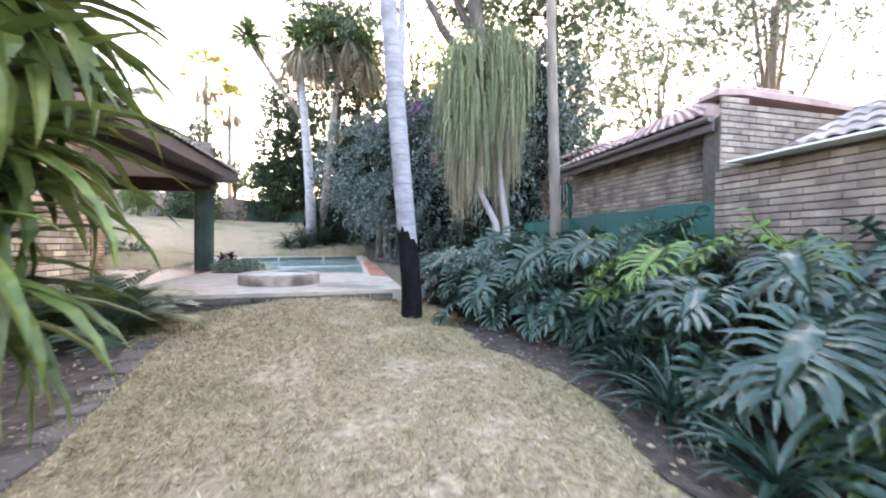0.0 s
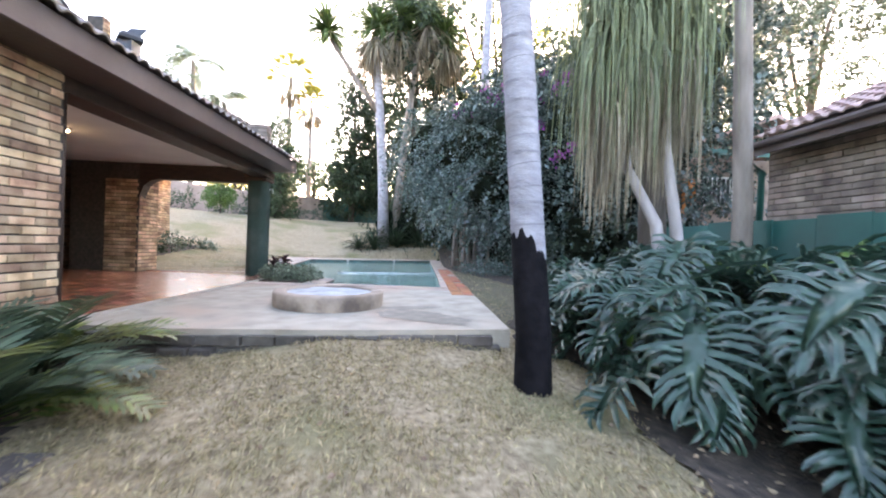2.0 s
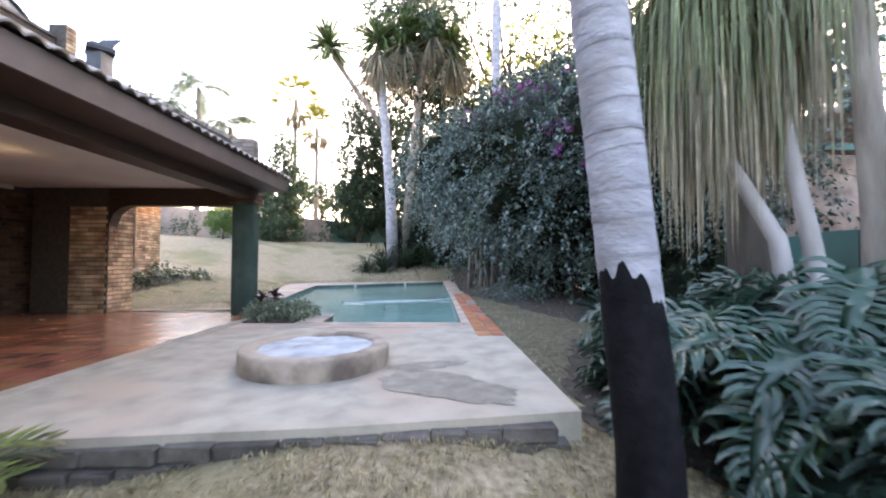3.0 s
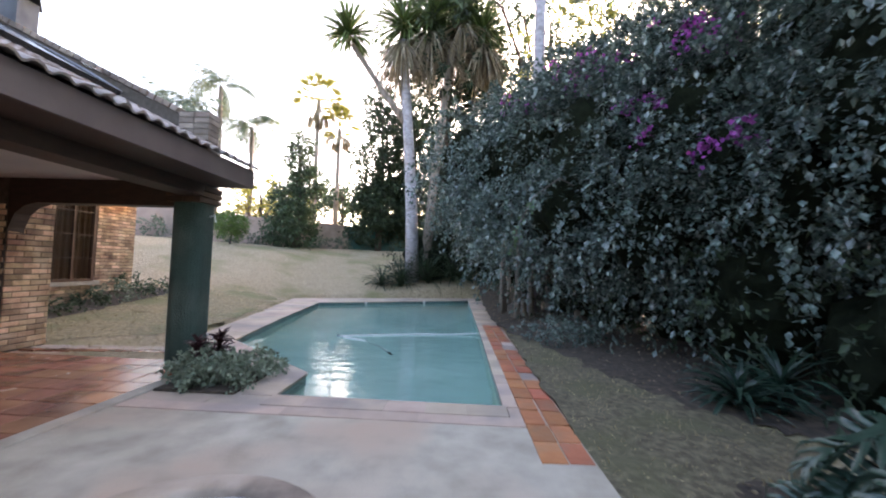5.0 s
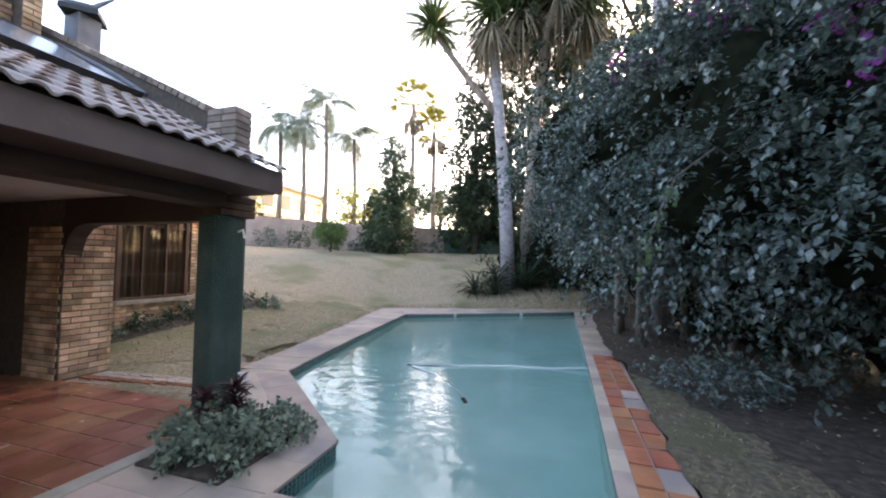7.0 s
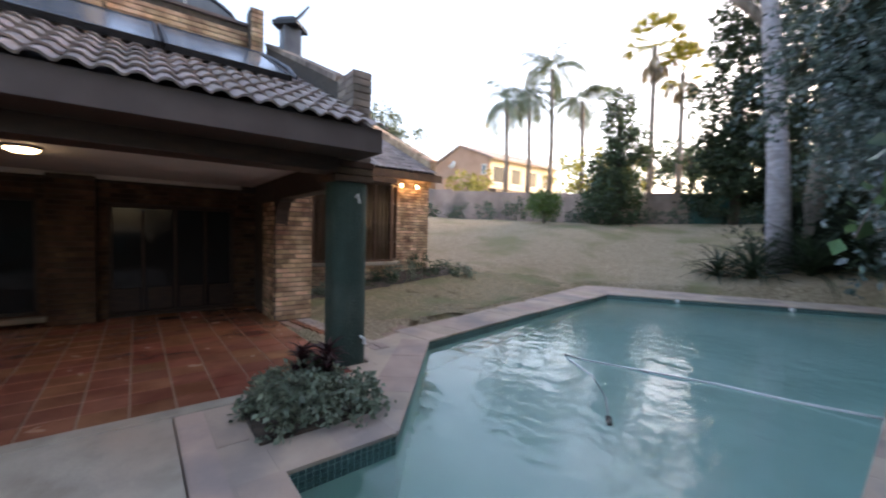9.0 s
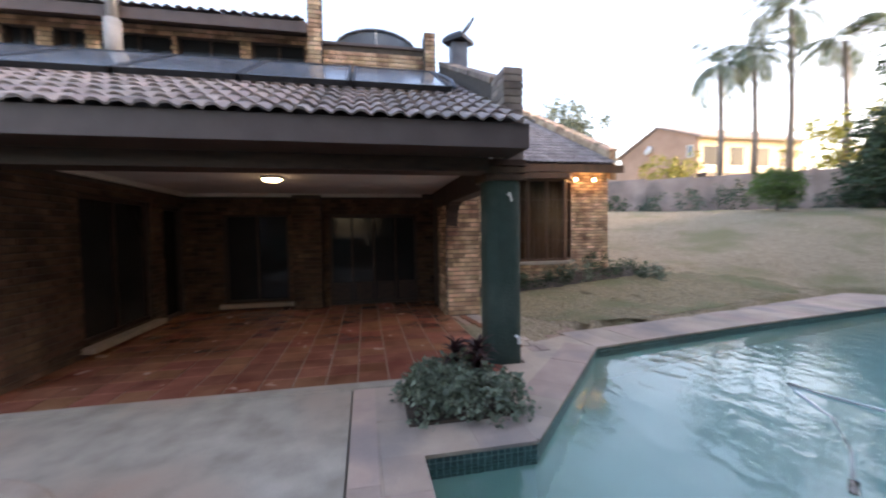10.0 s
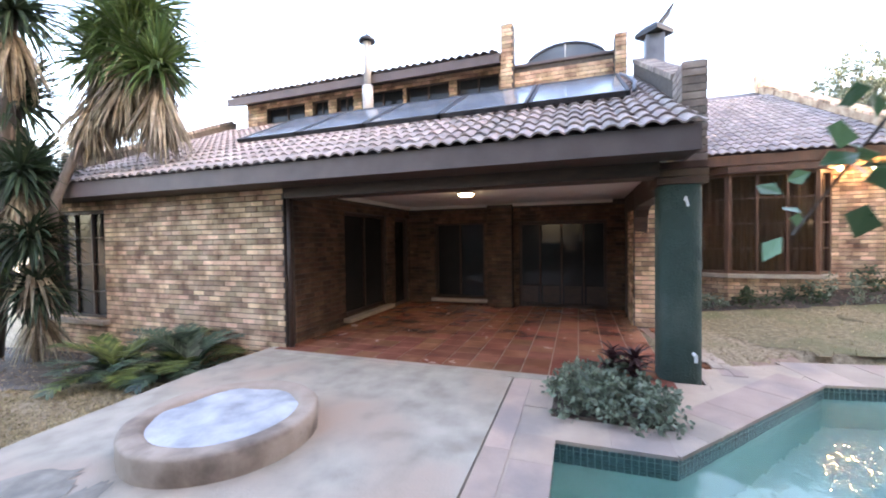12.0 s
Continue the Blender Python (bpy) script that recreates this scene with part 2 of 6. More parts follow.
M["l_gum"] = leaf_material("gum_leaf", [(0.075, 0.10, 0.07), (0.14, 0.17, 0.115)], rough=0.5)
# yellow leaf colour carries the glow of low sun through the crowns
M["l_yellow"] = leaf_material("sun_tinted_leaf", [(0.20, 0.21, 0.04), (0.38, 0.34, 0.08)], rough=0.5)
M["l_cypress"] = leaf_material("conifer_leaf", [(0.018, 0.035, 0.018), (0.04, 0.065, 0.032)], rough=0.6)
M["l_twig"] = leaf_material("fresh_green_leaf", [(0.045, 0.10, 0.04), (0.09, 0.165, 0.075)], rough=0.3)
M["l_shrub"] = leaf_material("grey_shrub_leaf", [(0.12, 0.16, 0.11), (0.24, 0.28, 0.20)], rough=0.5)
M["l_red"] = leaf_material("dark_red_leaf", [(0.03, 0.012, 0.014), (0.08, 0.03, 0.032)], rough=0.4)

glass = material("window_glass", [(0.02, 0.022, 0.025), (0.03, 0.032, 0.035)], scale=1, rough=0.06, rough_var=0.02, bump=0, spec=0.22)
M["glass"] = glass

# water: clear and slightly rippled, over the plastered basin
water = bpy.data.materials.new("pool_water")
water.use_nodes = True
wn, wl = water.node_tree.nodes, water.node_tree.links
wb = wn["Principled BSDF"]
wb.inputs["Base Color"].default_value = (0.76, 0.93, 0.925, 1)
wb.inputs["Roughness"].default_value = 0.02
wb.inputs["IOR"].default_value = 1.33
wb.inputs["Transmission Weight"].default_value = 1.0
wgeo = wn.new("ShaderNodeNewGeometry")
wmap = wn.new("ShaderNodeMapping")
wmap.inputs["Scale"].default_value = (1.0, 1.6, 1.0)
wl.new(wgeo.outputs["Position"], wmap.inputs["Vector"])
wnz = wn.new("ShaderNodeTexNoise")
wnz.inputs["Scale"].default_value, wnz.inputs["Detail"].default_value = 2.9, 3
wl.new(wmap.outputs["Vector"], wnz.inputs["Vector"])
wbp = wn.new("ShaderNodeBump")
wbp.inputs["Strength"].default_value, wbp.inputs["Distance"].default_value = 0.28, 0.05
wl.new(wnz.outputs["Fac"], wbp.inputs["Height"])
wl.new(wbp.outputs["Normal"], wb.inputs["Normal"])
M["water"] = water

lamp_glow = bpy.data.materials.new("lamp_glow")
lamp_glow.use_nodes = True
lamp_glow.node_tree.nodes["Principled BSDF"].inputs["Emission Color"].default_value = (1.0, 0.78, 0.42, 1)
lamp_glow.node_tree.nodes["Principled BSDF"].inputs["Emission Strength"].default_value = 2.5
M["glow"] = lamp_glow


# ---- building helpers ----
def finish(name, bm, mat, smooth=False):
    me = bpy.data.meshes.new(name)
    bm.normal_update()
    bm.to_mesh(me)
    bm.free()
    me.materials.append(M[mat])
    if smooth:
        me.polygons.foreach_set("use_smooth", [True] * len(me.polygons))
    return me


def part(name, bm, mat, parent=None, label="", smooth=False):
    """One mesh object out of a bmesh, under a thing or a part."""
    ob = new(name, finish(name, bm, mat, smooth))
    if parent:
        ob.parent = parent
        ob.matrix_parent_inverse = parent.matrix_world.inverted() if parent.parent is None else Matrix.Identity(4)
    if label:
        tagged(ob, label)
    return ob


def thing(name, label, category, at=(0, 0, 0), group="", kind=""):
    """An Empty at the thing's base."""
    e = new(name)
    e.location = at
    e.matrix_world = Matrix.Translation(at)
    e.empty_display_size = 0.1
    return tagged(e, label, category, group, kind)


def mesh_thing(name, bm, mat, label="", category="", group="", kind="", smooth=False):
    return tagged(new(name, finish(name, bm, mat, smooth)), label, category, group, kind)


def box(bm, x0, y0, z0, x1, y1, z1, bevel=0.0):
    g = bmesh.ops.create_cube(bm, size=1)
    vs = g["verts"]
    bmesh.ops.scale(bm, verts=vs, vec=(abs(x1 - x0), abs(y1 - y0), abs(z1 - z0)))
    bmesh.ops.translate(bm, verts=vs, vec=((x0 + x1) / 2, (y0 + y1) / 2, (z0 + z1) / 2))
    if bevel:
        es = {e for v in vs for e in v.link_edges}
        bmesh.ops.bevel(bm, geom=list(es), offset=bevel, segments=2, affect="EDGES", profile=0.6)
    return bm


def boxed(x0, y0, z0, x1, y1, z1, bevel=0.0):
    return box(bmesh.new(), x0, y0, z0, x1, y1, z1, bevel)


def prism(bm, outline, z0, z1):
    """An upright prism over an outline of (x, y)."""
    lo = [bm.verts.new((x, y, z0)) for x, y in outline]
    hi = [bm.verts.new((x, y, z1)) for x, y in outline]
    k = len(outline)
    for i in range(k):
        bm.faces.new((lo[i], lo[(i + 1) % k], hi[(i + 1) % k], hi[i]))
    f1 = bm.faces.new(hi)
    f2 = bm.faces.new(lo[::-1])
    f1.normal_update(), f2.normal_update()
    bmesh.ops.triangulate(bm, faces=[f1, f2])
    bmesh.ops.recalc_face_normals(bm, faces=bm.faces)
    return bm


def extrude_xz(bm, outline, y0, y1):
    """A slab with an outline of (x, z), from y0 to y1."""
    a = [bm.verts.new((x, y0, z)) for x, z in outline]
    b = [bm.verts.new((x, y1, z)) for x, z in outline]
    k = len(outline)
    for i in range(k):
        bm.faces.new((a[i], a[(i + 1) % k], b[(i + 1) % k], b[i]))
    f1 = bm.faces.new(b)
    f2 = bm.faces.new(a[::-1])
    f1.normal_update(), f2.normal_update()
    bmesh.ops.triangulate(bm, faces=[f1, f2])
    bmesh.ops.recalc_face_normals(bm, faces=bm.faces)
    return bm


def tube(bm, points, radii, sides=8, caps=True):
    """A tapered limb along points."""
    rings = []
    pts = [Vector(p) for p in points]
    for i, p in enumerate(pts):
        d = (pts[min(i + 1, len(pts) - 1)] - pts[max(i - 1, 0)]).normalized()
        u = d.orthogonal().normalized() if abs(d.z) < 0.95 else Vector((1, 0, 0))
        u = (u - d * u.dot(d)).normalized()
        v = d.cross(u)
        r = radii[i] if hasattr(radii, "__len__") else radii
        rings.append([bm.verts.new(p + (u * math.cos(a) + v * math.sin(a)) * r) for a in (2 * math.pi * k / sides for k in range(sides))])
    for a, b in zip(rings, rings[1:]):
        for k in range(sides):
            bm.faces.new((a[k], a[(k + 1) % sides], b[(k + 1) % sides], b[k]))
    if caps:
        bm.faces.new(rings[-1])
        bm.faces.new(rings[0][::-1])
    return bm


def inside(x, y, poly):
    c = False
    for (x0, y0), (x1, y1) in zip(poly, poly[1:] + poly[:1]):
        if (y0 > y) != (y1 > y) and x < (x1 - x0) * (y - y0) / (y1 - y0) + x0:
            c = not c
    return c


def offset(poly, d):
    """The outline moved outwards by d (counter-clockwise outline)."""
    out = []
    k = len(poly)
    for i in range(k):
        p, q, r = Vector(poly[i - 1]), Vector(poly[i]), Vector(poly[(i + 1) % k])
        a, b = (q - p).normalized(), (r - q).normalized()
        n1, n2 = Vector((a.y, -a.x)), Vector((b.y, -b.x))
        m = (n1 + n2) / max(0.35, 1 + n1.dot(n2))
        out.append(tuple(q + m * d))
    return out


def smooth01(a, b, t):
    s = min(1, max(0, (t - a) / (b - a)))
    return s * s * (3 - 2 * s)


# ---- ground, terrace and pool ----
POOL = [(1.57, 10.45), (1.56, 14.5), (1.45, 23.4), (-4.0, 20.2), (-3.42, 16.0), (-2.95, 13.16), (-0.90, 11.35), (-0.89, 10.45)]
HOUSE = [(-2.5, 0.5), (-2.5, 11.7), (-5.46, 11.7), (-5.46, 12.25), (-8.1, 12.25), (-8.1, 16.85), (-14, 16.85), (-14, 0.5)]
SLAB = [(-2.5, 6.25), (0.4, 6.3), (2.12, 6.55), (2.1, 9.0), (2.2, 24.9), (-5.5, 21.6), (-4.2, 16.0), (-4.0, 13.5), (-2.45, 11.7)]
DEEP = -1.15
WATER = -0.11


def ground(x, y):
    """Height of the lawn."""
    z = -0.44 + 0.13 * smooth01(-1.0, 4.6, y)
    z += 0.10 * math.exp(-((x - 0.4) / 1.5) ** 2) * smooth01(2.0, 5.5, y)
    z -= 0.10 * smooth01(2.4, 3.4, x) * (1 - smooth01(6, 9, y)) + 0.12 * smooth01(-1.6, -2.4, x) * (1 - smooth01(6, 8, y))
    z += (0.36 - 0.1) * smooth01(6.0, 9.5, y) + 0.05 * smooth01(9, 14, y)
    z += 0.15 * math.exp(-((x - 0.8) / 1.4) ** 2) * smooth01(5.0, 6.5, y) * (1 - smooth01(6.6, 8, y))
    z += -0.05 * math.exp(-((x - 2.3) / 0.7) ** 2 - ((y - 5.5) / 0.8) ** 2)
    west = smooth01(-4.5, -8.5, x) * smooth01(11.5, 17, y) * 0.55
    back = smooth01(20.5, 35.5, y + max(0, -x - 6) * 0.75) * 2.45
    z += max(west, 0) * (1 - smooth01(20, 30, y)) + back
    z += 0.25 * math.exp(-(((x + 9) / 4) ** 2 + ((y - 27) / 2.2) ** 2))
    z += 0.05 * noise.noise((x * 0.35, y * 0.35, 0)) + 0.02 * noise.noise((x * 1.7, y * 1.7, 3))
    return z


def steps(a, b, fine0, fine1, fine, coarse):
    out, v = [], a
    while v < b:
        out.append(v)
        v += fine if fine0 <= v < fine1 else coarse
    return out + [b]


def build_ground():
    xs = [-900, -400, -180, -90, -60] + steps(-45, 30, -9, 7, 0.25, 1.5) + [45, 70, 120, 250, 500, 900]
    ys = [-900, -300, -100, -50, -25] + steps(-14, 60, -2.0, 28, 0.25, 1.5) + [75, 110, 200, 400, 900]
    bm = bmesh.new()
    rim = offset(POOL, 0.12)
    grid = []
    for y in ys:
        row = []
        for x in xs:
            far = smooth01(55, 140, math.hypot(x, y - 10))
            z = ground(x, y) * (1 - far) + 2.6 * far
            if inside(x, y, SLAB) or inside(x, y, HOUSE):
                z = min(z, -0.3)
            row.append(bm.verts.new((x, y, z)))
        grid.append(row)
    for j in range(len(ys) - 1):
        for i in range(len(xs) - 1):
            c = ((xs[i], ys[j]), (xs[i + 1], ys[j]), (xs[i + 1], ys[j + 1]), (xs[i], ys[j + 1]))
            if any(inside(*p, rim) for p in c):
                continue
            bm.faces.new((grid[j][i], grid[j][i + 1], grid[j + 1][i + 1], grid[j + 1][i]))
    return mesh_thing("ground", bm, "lawn", "dry winter lawn, yellowed and patchy, sloping up to the back", "lawn", kind="structure", smooth=True)


build_ground()


def sheet(name, outline, lift, mat, label, category, cell=0.09, ragged=0.13):
    """A thin uneven layer lying on the lawn inside an outline."""
    bm = bmesh.new()
    xs = [p[0] for p in outline]
    ys = [p[1] for p in outline]
    nx, ny = int((max(xs) - min(xs)) / cell) + 1, int((max(ys) - min(ys)) / cell) + 1
    vs = {}

    def vert(i, j):
        if (i, j) not in vs:
            x, y = min(xs) + i * cell, min(ys) + j * cell
            x += ragged * noise.noise((x * 3, y * 3, 1))
            y += ragged * noise.noise((x * 3, y * 3, 7))
            vs[i, j] = bm.verts.new((x, y, ground(x, y) + lift + 0.012 * noise.noise((x * 4, y * 4, 5))))
        return vs[i, j]
    for i in range(nx):
        for j in range(ny):
            if inside(min(xs) + (i + 0.5) * cell, min(ys) + (j + 0.5) * cell, outline):
                bm.faces.new((vert(i, j), vert(i + 1, j), vert(i + 1, j + 1), vert(i, j + 1)))
    return mesh_thing(name, bm, mat, label, category, kind="structure", smooth=True)


BED_EAST = [(2.3, 6.7), (2.85, 6.2), (2.95, 5.5), (2.75, 4.7), (2.7, 4.2), (2.85, 3.5), (3.25, 3.15), (3.2, 2.4), (2.9, 1.3), (2.7, 0.2), (2.6, -2.2), (6.2, -2.2), (6.2, 9.4), (3.0, 9.2), (2.4, 7.6)]
BED_WEST = [(-2.5, 6.15), (-2.5, -2.2), (-0.4, -2.2), (-0.36, 0.8), (-0.45, 2.3), (-0.68, 3.4), (-1.0, 4.4), (-1.3, 5.2), (-1.6, 6.1)]
BARE = [(2.1, 15.0), (2.9, 12.6), (3.6, 10.8), (4.4, 10.0), (6.0, 9.6), (9, 9.8), (9, 26), (2.0, 26), (1.95, 17)]
sheet("soil_bed_east", BED_EAST, 0.02, "soil", "dark soil bed with leaf litter under the large-leaved plants", "soil bed")
sheet("soil_bed_west", BED_WEST, 0.02, "soil", "dark soil bed along the brick wall", "soil bed")
sheet("bare_ground", BARE, 0.018, "soil", "bare shaded soil under the bougainvillea", "bare soil", cell=0.2)

# poolside strip of thin grass whose shade is laid on as a darker sheet
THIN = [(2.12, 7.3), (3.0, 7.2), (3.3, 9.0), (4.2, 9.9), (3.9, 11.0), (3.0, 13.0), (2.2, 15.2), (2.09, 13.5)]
sheet("thin_shade_grass", THIN, 0.014, "thin_lawn", "thin grass on dark soil beside the pool, coloured darker for its shade", "lawn", cell=0.12, ragged=0.1)

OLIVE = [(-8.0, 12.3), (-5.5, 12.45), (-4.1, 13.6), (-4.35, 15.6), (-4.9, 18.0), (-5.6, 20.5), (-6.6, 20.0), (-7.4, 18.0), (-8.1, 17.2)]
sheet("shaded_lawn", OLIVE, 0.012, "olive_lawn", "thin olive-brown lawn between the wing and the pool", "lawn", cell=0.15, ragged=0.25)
WINGBED = [(-8.1, 12.3), (-7.0, 12.3), (-6.9, 14.0), (-7.05, 16.2), (-7.3, 17.6), (-8.1, 17.6)]
sheet("soil_bed_wing", WINGBED, 0.022, "soil", "dark soil bed under the bay window", "soil bed", cell=0.12)

# concrete slab with the pool, the planting square and the step cut out of it


def slab_piece(name, outline, z0, z1, mat, label, category):
    return mesh_thing(name, prism(bmesh.new(), outline, z0, z1), mat, label, category, kind="structure")


slab_piece("terrace_slab", [(-2.5, 6.17), (-1.2, 6.1), (0.4, 6.25), (2.15, 6.52), (2.1, 9.93), (-2.2, 9.93), (-2.2, 6.42), (-2.5, 6.4)], -0.5, 0.0, "concrete",
           "worn concrete terrace slab with pinkish stains", "terrace")

# basin: floor, walls, mosaic band
bm = bmesh.new()
k = len(POOL)
top = [bm.verts.new((x, y, -0.02)) for x, y in POOL]
low = [bm.verts.new((x, y, DEEP)) for x, y in POOL]
for i in range(k):
    bm.faces.new((top[i], top[(i + 1) % k], low[(i + 1) % k], low[i]))
f = bm.faces.new(low)
f.normal_update()
bmesh.ops.triangulate(bm, faces=[f])
bmesh.ops.recalc_face_normals(bm, faces=bm.faces)
bmesh.ops.reverse_faces(bm, faces=bm.faces)
mesh_thing("pool_basin", bm, "pool_wall", "pale blue-green plastered swimming pool basin", "swimming pool", kind="structure")

bm = bmesh.new()
inner = offset(POOL, -0.012)
for (a, b) in zip(range(k), [*range(1, k), 0]):
    p, q = Vector(inner[a]), Vector(inner[b])
    n = max(1, int((q - p).length / 0.05))
    for r in range(5):
        z1 = -0.03 - r * 0.05
        for i in range(n):
            u, v = p.lerp(q, (i + 0.05) / n), p.lerp(q, (i + 0.95) / n)
            bm.faces.new([bm.verts.new((*c, z)) for c, z in ((u, z1), (v, z1), (v, z1 - 0.046), (u, z1 - 0.046))])
mesh_thing("mosaic_band", bm, "mosaic", "dark blue-green mosaic tile band round the pool's waterline", "pool tiles", kind="stuff")

bm = bmesh.new()
f = bm.faces.new([bm.verts.new((x, y, WATER)) for x, y in offset(POOL, 0.005)])
f.normal_update()
bmesh.ops.triangulate(bm, faces=[f])
ob = mesh_thing("pool_water", bm, "water", "still, slightly rippled turquoise pool water", "water", kind="structure")
ob.visible_shadow = False


# ---- walls of bricks ----
ROW = 0.085
BRICK_L = 0.235


def brick_mesh(name, mat, length=0.230, seed=0):
    """A brick's visible face with chamfered edges, x along the course, y outwards, z up."""
    rnd = random.Random(seed)
    bm = bmesh.new()
    h = 0.071
    rings = []
    for y, inset in ((-0.02, 0), (0.008, 0), (0.014, 0.005)):
        rings.append([bm.verts.new((x + rnd.uniform(-0.003, 0.003), y + rnd.uniform(-0.002, 0.002), z + rnd.uniform(-0.002, 0.002)))
                      for x, z in ((inset, inset), (length - inset, inset), (length - inset, h - inset), (inset, h - inset))])
    for a, b in zip(rings, rings[1:]):
        for i in range(4):
            bm.faces.new((a[i], a[(i + 1) % 4], b[(i + 1) % 4], b[i]))
    bm.faces.new(rings[-1])
    bmesh.ops.recalc_face_normals(bm, faces=bm.faces)
    return finish(name, bm, mat)


BRICKS = {m: [brick_mesh("brick", m, seed=s) for s in range(4)] for m in ("brick", "brick_grey", "brick_shaded")}


def brick_wall(name, origin, along, length, z0, z1, openings=(), thick=0.22, mat="brick", label="", lay=None, singles=lambda u, z: False,
               top=None, limit=300):
    """A wall whose outer face starts at origin (x, y) and runs along an axis; outwards is to the right of it. Its courses are real bricks."""
    u = Vector((*along, 0))
    n = Vector((u.y, -u.x, 0))
    o = Vector((*origin, 0))
    us = sorted({0, length, *(e for w in openings for e in w[:2])})
    zs = sorted({z0, z1, *(e for w in openings for e in w[2:])})
    bm = bmesh.new()
    for a, b in zip(us, us[1:]):
        for c, d in zip(zs, zs[1:]):
            if any(w[0] <= a and b <= w[1] and w[2] <= c and d <= w[3] for w in openings):
                continue
            p, q = o + u * a - n * thick, o + u * b
            box(bm, p.x, p.y, c, q.x, q.y, d)
    wall = mesh_thing(name, bm, "mortar", label, "wall", kind="structure")
    rnd = random.Random(name)
    verts, faces = [], []
    lo, hi = lay or (z0, z1)
    count = 0
    r = 0
    while lo + (r + 1) * ROW <= hi + 0.001:
        z = lo + r * ROW
        x = -BRICK_L / 2 if r % 2 else 0.0
        while x < length - 0.03:
            a, b = max(0.004, x), min(length - 0.004, x + BRICK_L - 0.005)
            x += BRICK_L
            for w in openings:
                if w[2] - 0.01 < z + ROW / 2 < w[3] + 0.01 and a < w[1] and b > w[0]:
                    a, b = (w[1], b) if a >= w[0] - 0.001 or b - w[1] > w[0] - a else (a, w[0])
            if b - a < 0.035 or (top and z + ROW > top((a + b) / 2)):
                continue
            proud = rnd.uniform(0.0, 0.006)
            place = o + u * a + n * proud + Vector((0, 0, z + 0.004))
            if count < limit and b - a > BRICK_L - 0.012 and singles(a, z):
                ob = bpy.data.objects.new("brick", BRICKS[mat][rnd.randrange(4)])
                scene.collection.objects.link(ob)
                ob.parent = wall
                ob.matrix_basis = Matrix(((u.x, n.x, 0, place.x), (u.y, n.y, 0, place.y), (0, 0, 1, place.z), (0, 0, 0, 1)))
                count += 1
            else:
                i = len(verts)
                w, h = b - a, 0.071
                for y, s in ((-0.02, 0), (0.008, 0), (0.014, 0.005)):
                    for cx, cz in ((s, s), (w - s, s), (w - s, h - s), (s, h - s)):
                        verts.append(place + u * (cx + rnd.uniform(-0.002, 0.002)) + n * (y + rnd.uniform(-0.001, 0.001)) + Vector((0, 0, cz)))
                for k in (0, 4):
                    for e in range(4):
                        faces.append((i + k + e, i + k + (e + 1) % 4, i + k + 4 + (e + 1) % 4, i + k + 4 + e))
                faces.append((i + 8, i + 9, i + 10, i + 11))
        r += 1
    if verts:
        me = bpy.data.meshes.new("brick_courses")
        me.from_pydata(verts, [], faces)
        me.materials.append(M[mat + "_joined"])
        ob = new("brick_courses", me)
        ob.parent = wall
        tagged(ob, kind="stuff")
    return wall


# ---- roof tiles ----
TILE_W, TILE_L = 0.18, 0.37
PROFILE = [(0.0, 0.006), (0.025, 0.03), (0.06, 0.042), (0.10, 0.036), (0.135, 0.01), (0.155, 0.0), (0.18, 0.004)]


def tile_geometry(origin, across, up, lift):
    """Points and faces of one rolled roof tile: across the slope, and up it."""
    n = across.cross(up).normalized()
    if n.z < 0:
        n = -n
    vs = [origin + across * s + n * (h + lift - 0.02) for s, h in PROFILE]
    vs += [origin + across * s + n * (h + lift) for s, h in PROFILE]
    vs += [origin + across * s + up * TILE_L * 1.06 + n * h for s, h in PROFILE]
    k = len(PROFILE)
    fs = [(r * k + i, r * k + i + 1, (r + 1) * k + i + 1, (r + 1) * k + i) for r in (0, 1) for i in range(k - 1)]
    return vs, fs


TILE_ME = {}


def tiled_slope(name, corner, across, up, columns, rows, parent, singles_rows=0, mat="tile_joined", skip=None):
    """Rows of tiles from the eave's corner. The lowest rows are tiles of their own."""
    corner, across, up = Vector(corner), Vector(across), Vector(up).normalized()
    rnd = random.Random(name)
    key = (tuple(across), tuple(up))
    if singles_rows and key not in TILE_ME:
        v, f = tile_geometry(Vector((0, 0, 0)), across, up, 0.032)
        TILE_ME[key] = bpy.data.meshes.new("roof_tile")
        TILE_ME[key].from_pydata(v, [], f)
        TILE_ME[key].materials.append(M["tile"])
    verts, faces = [], []
    for r in range(rows):
        for c in range(columns):
            p = corner + across * (c * TILE_W) + up * (r * TILE_L)
            if skip and skip(p):
                continue
            p += across * rnd.uniform(-0.004, 0.004) + up * rnd.uniform(-0.008, 0.008)
            if r < singles_rows:
                ob = bpy.data.objects.new("roof_tile", TILE_ME[key])
                scene.collection.objects.link(ob)
                ob.parent = parent
                ob.matrix_parent_inverse = parent.matrix_world.inverted()
                ob.matrix_basis = Matrix.Translation(p)
            else:
                v, f = tile_geometry(p, across, up, 0.032)
                k = len(verts)
                verts += v
                faces += [tuple(k + i for i in q) for q in f]
    me = bpy.data.meshes.new("tile_rows")
    me.from_pydata(verts, [], faces)
    me.materials.append(M[mat])
    ob = new("tile_rows", me)
    ob.parent = parent
    ob.matrix_parent_inverse = parent.matrix_world.inverted()
    return tagged(ob, kind="stuff")


# ---- the house ----
WALL_X = -2.5
SLOPE = 0.48
EAVE_X, EAVE_Z = -1.96, 2.70
SOUTH = 0.5


def roof_z(x):
    return EAVE_Z + (EAVE_X - x) * SLOPE


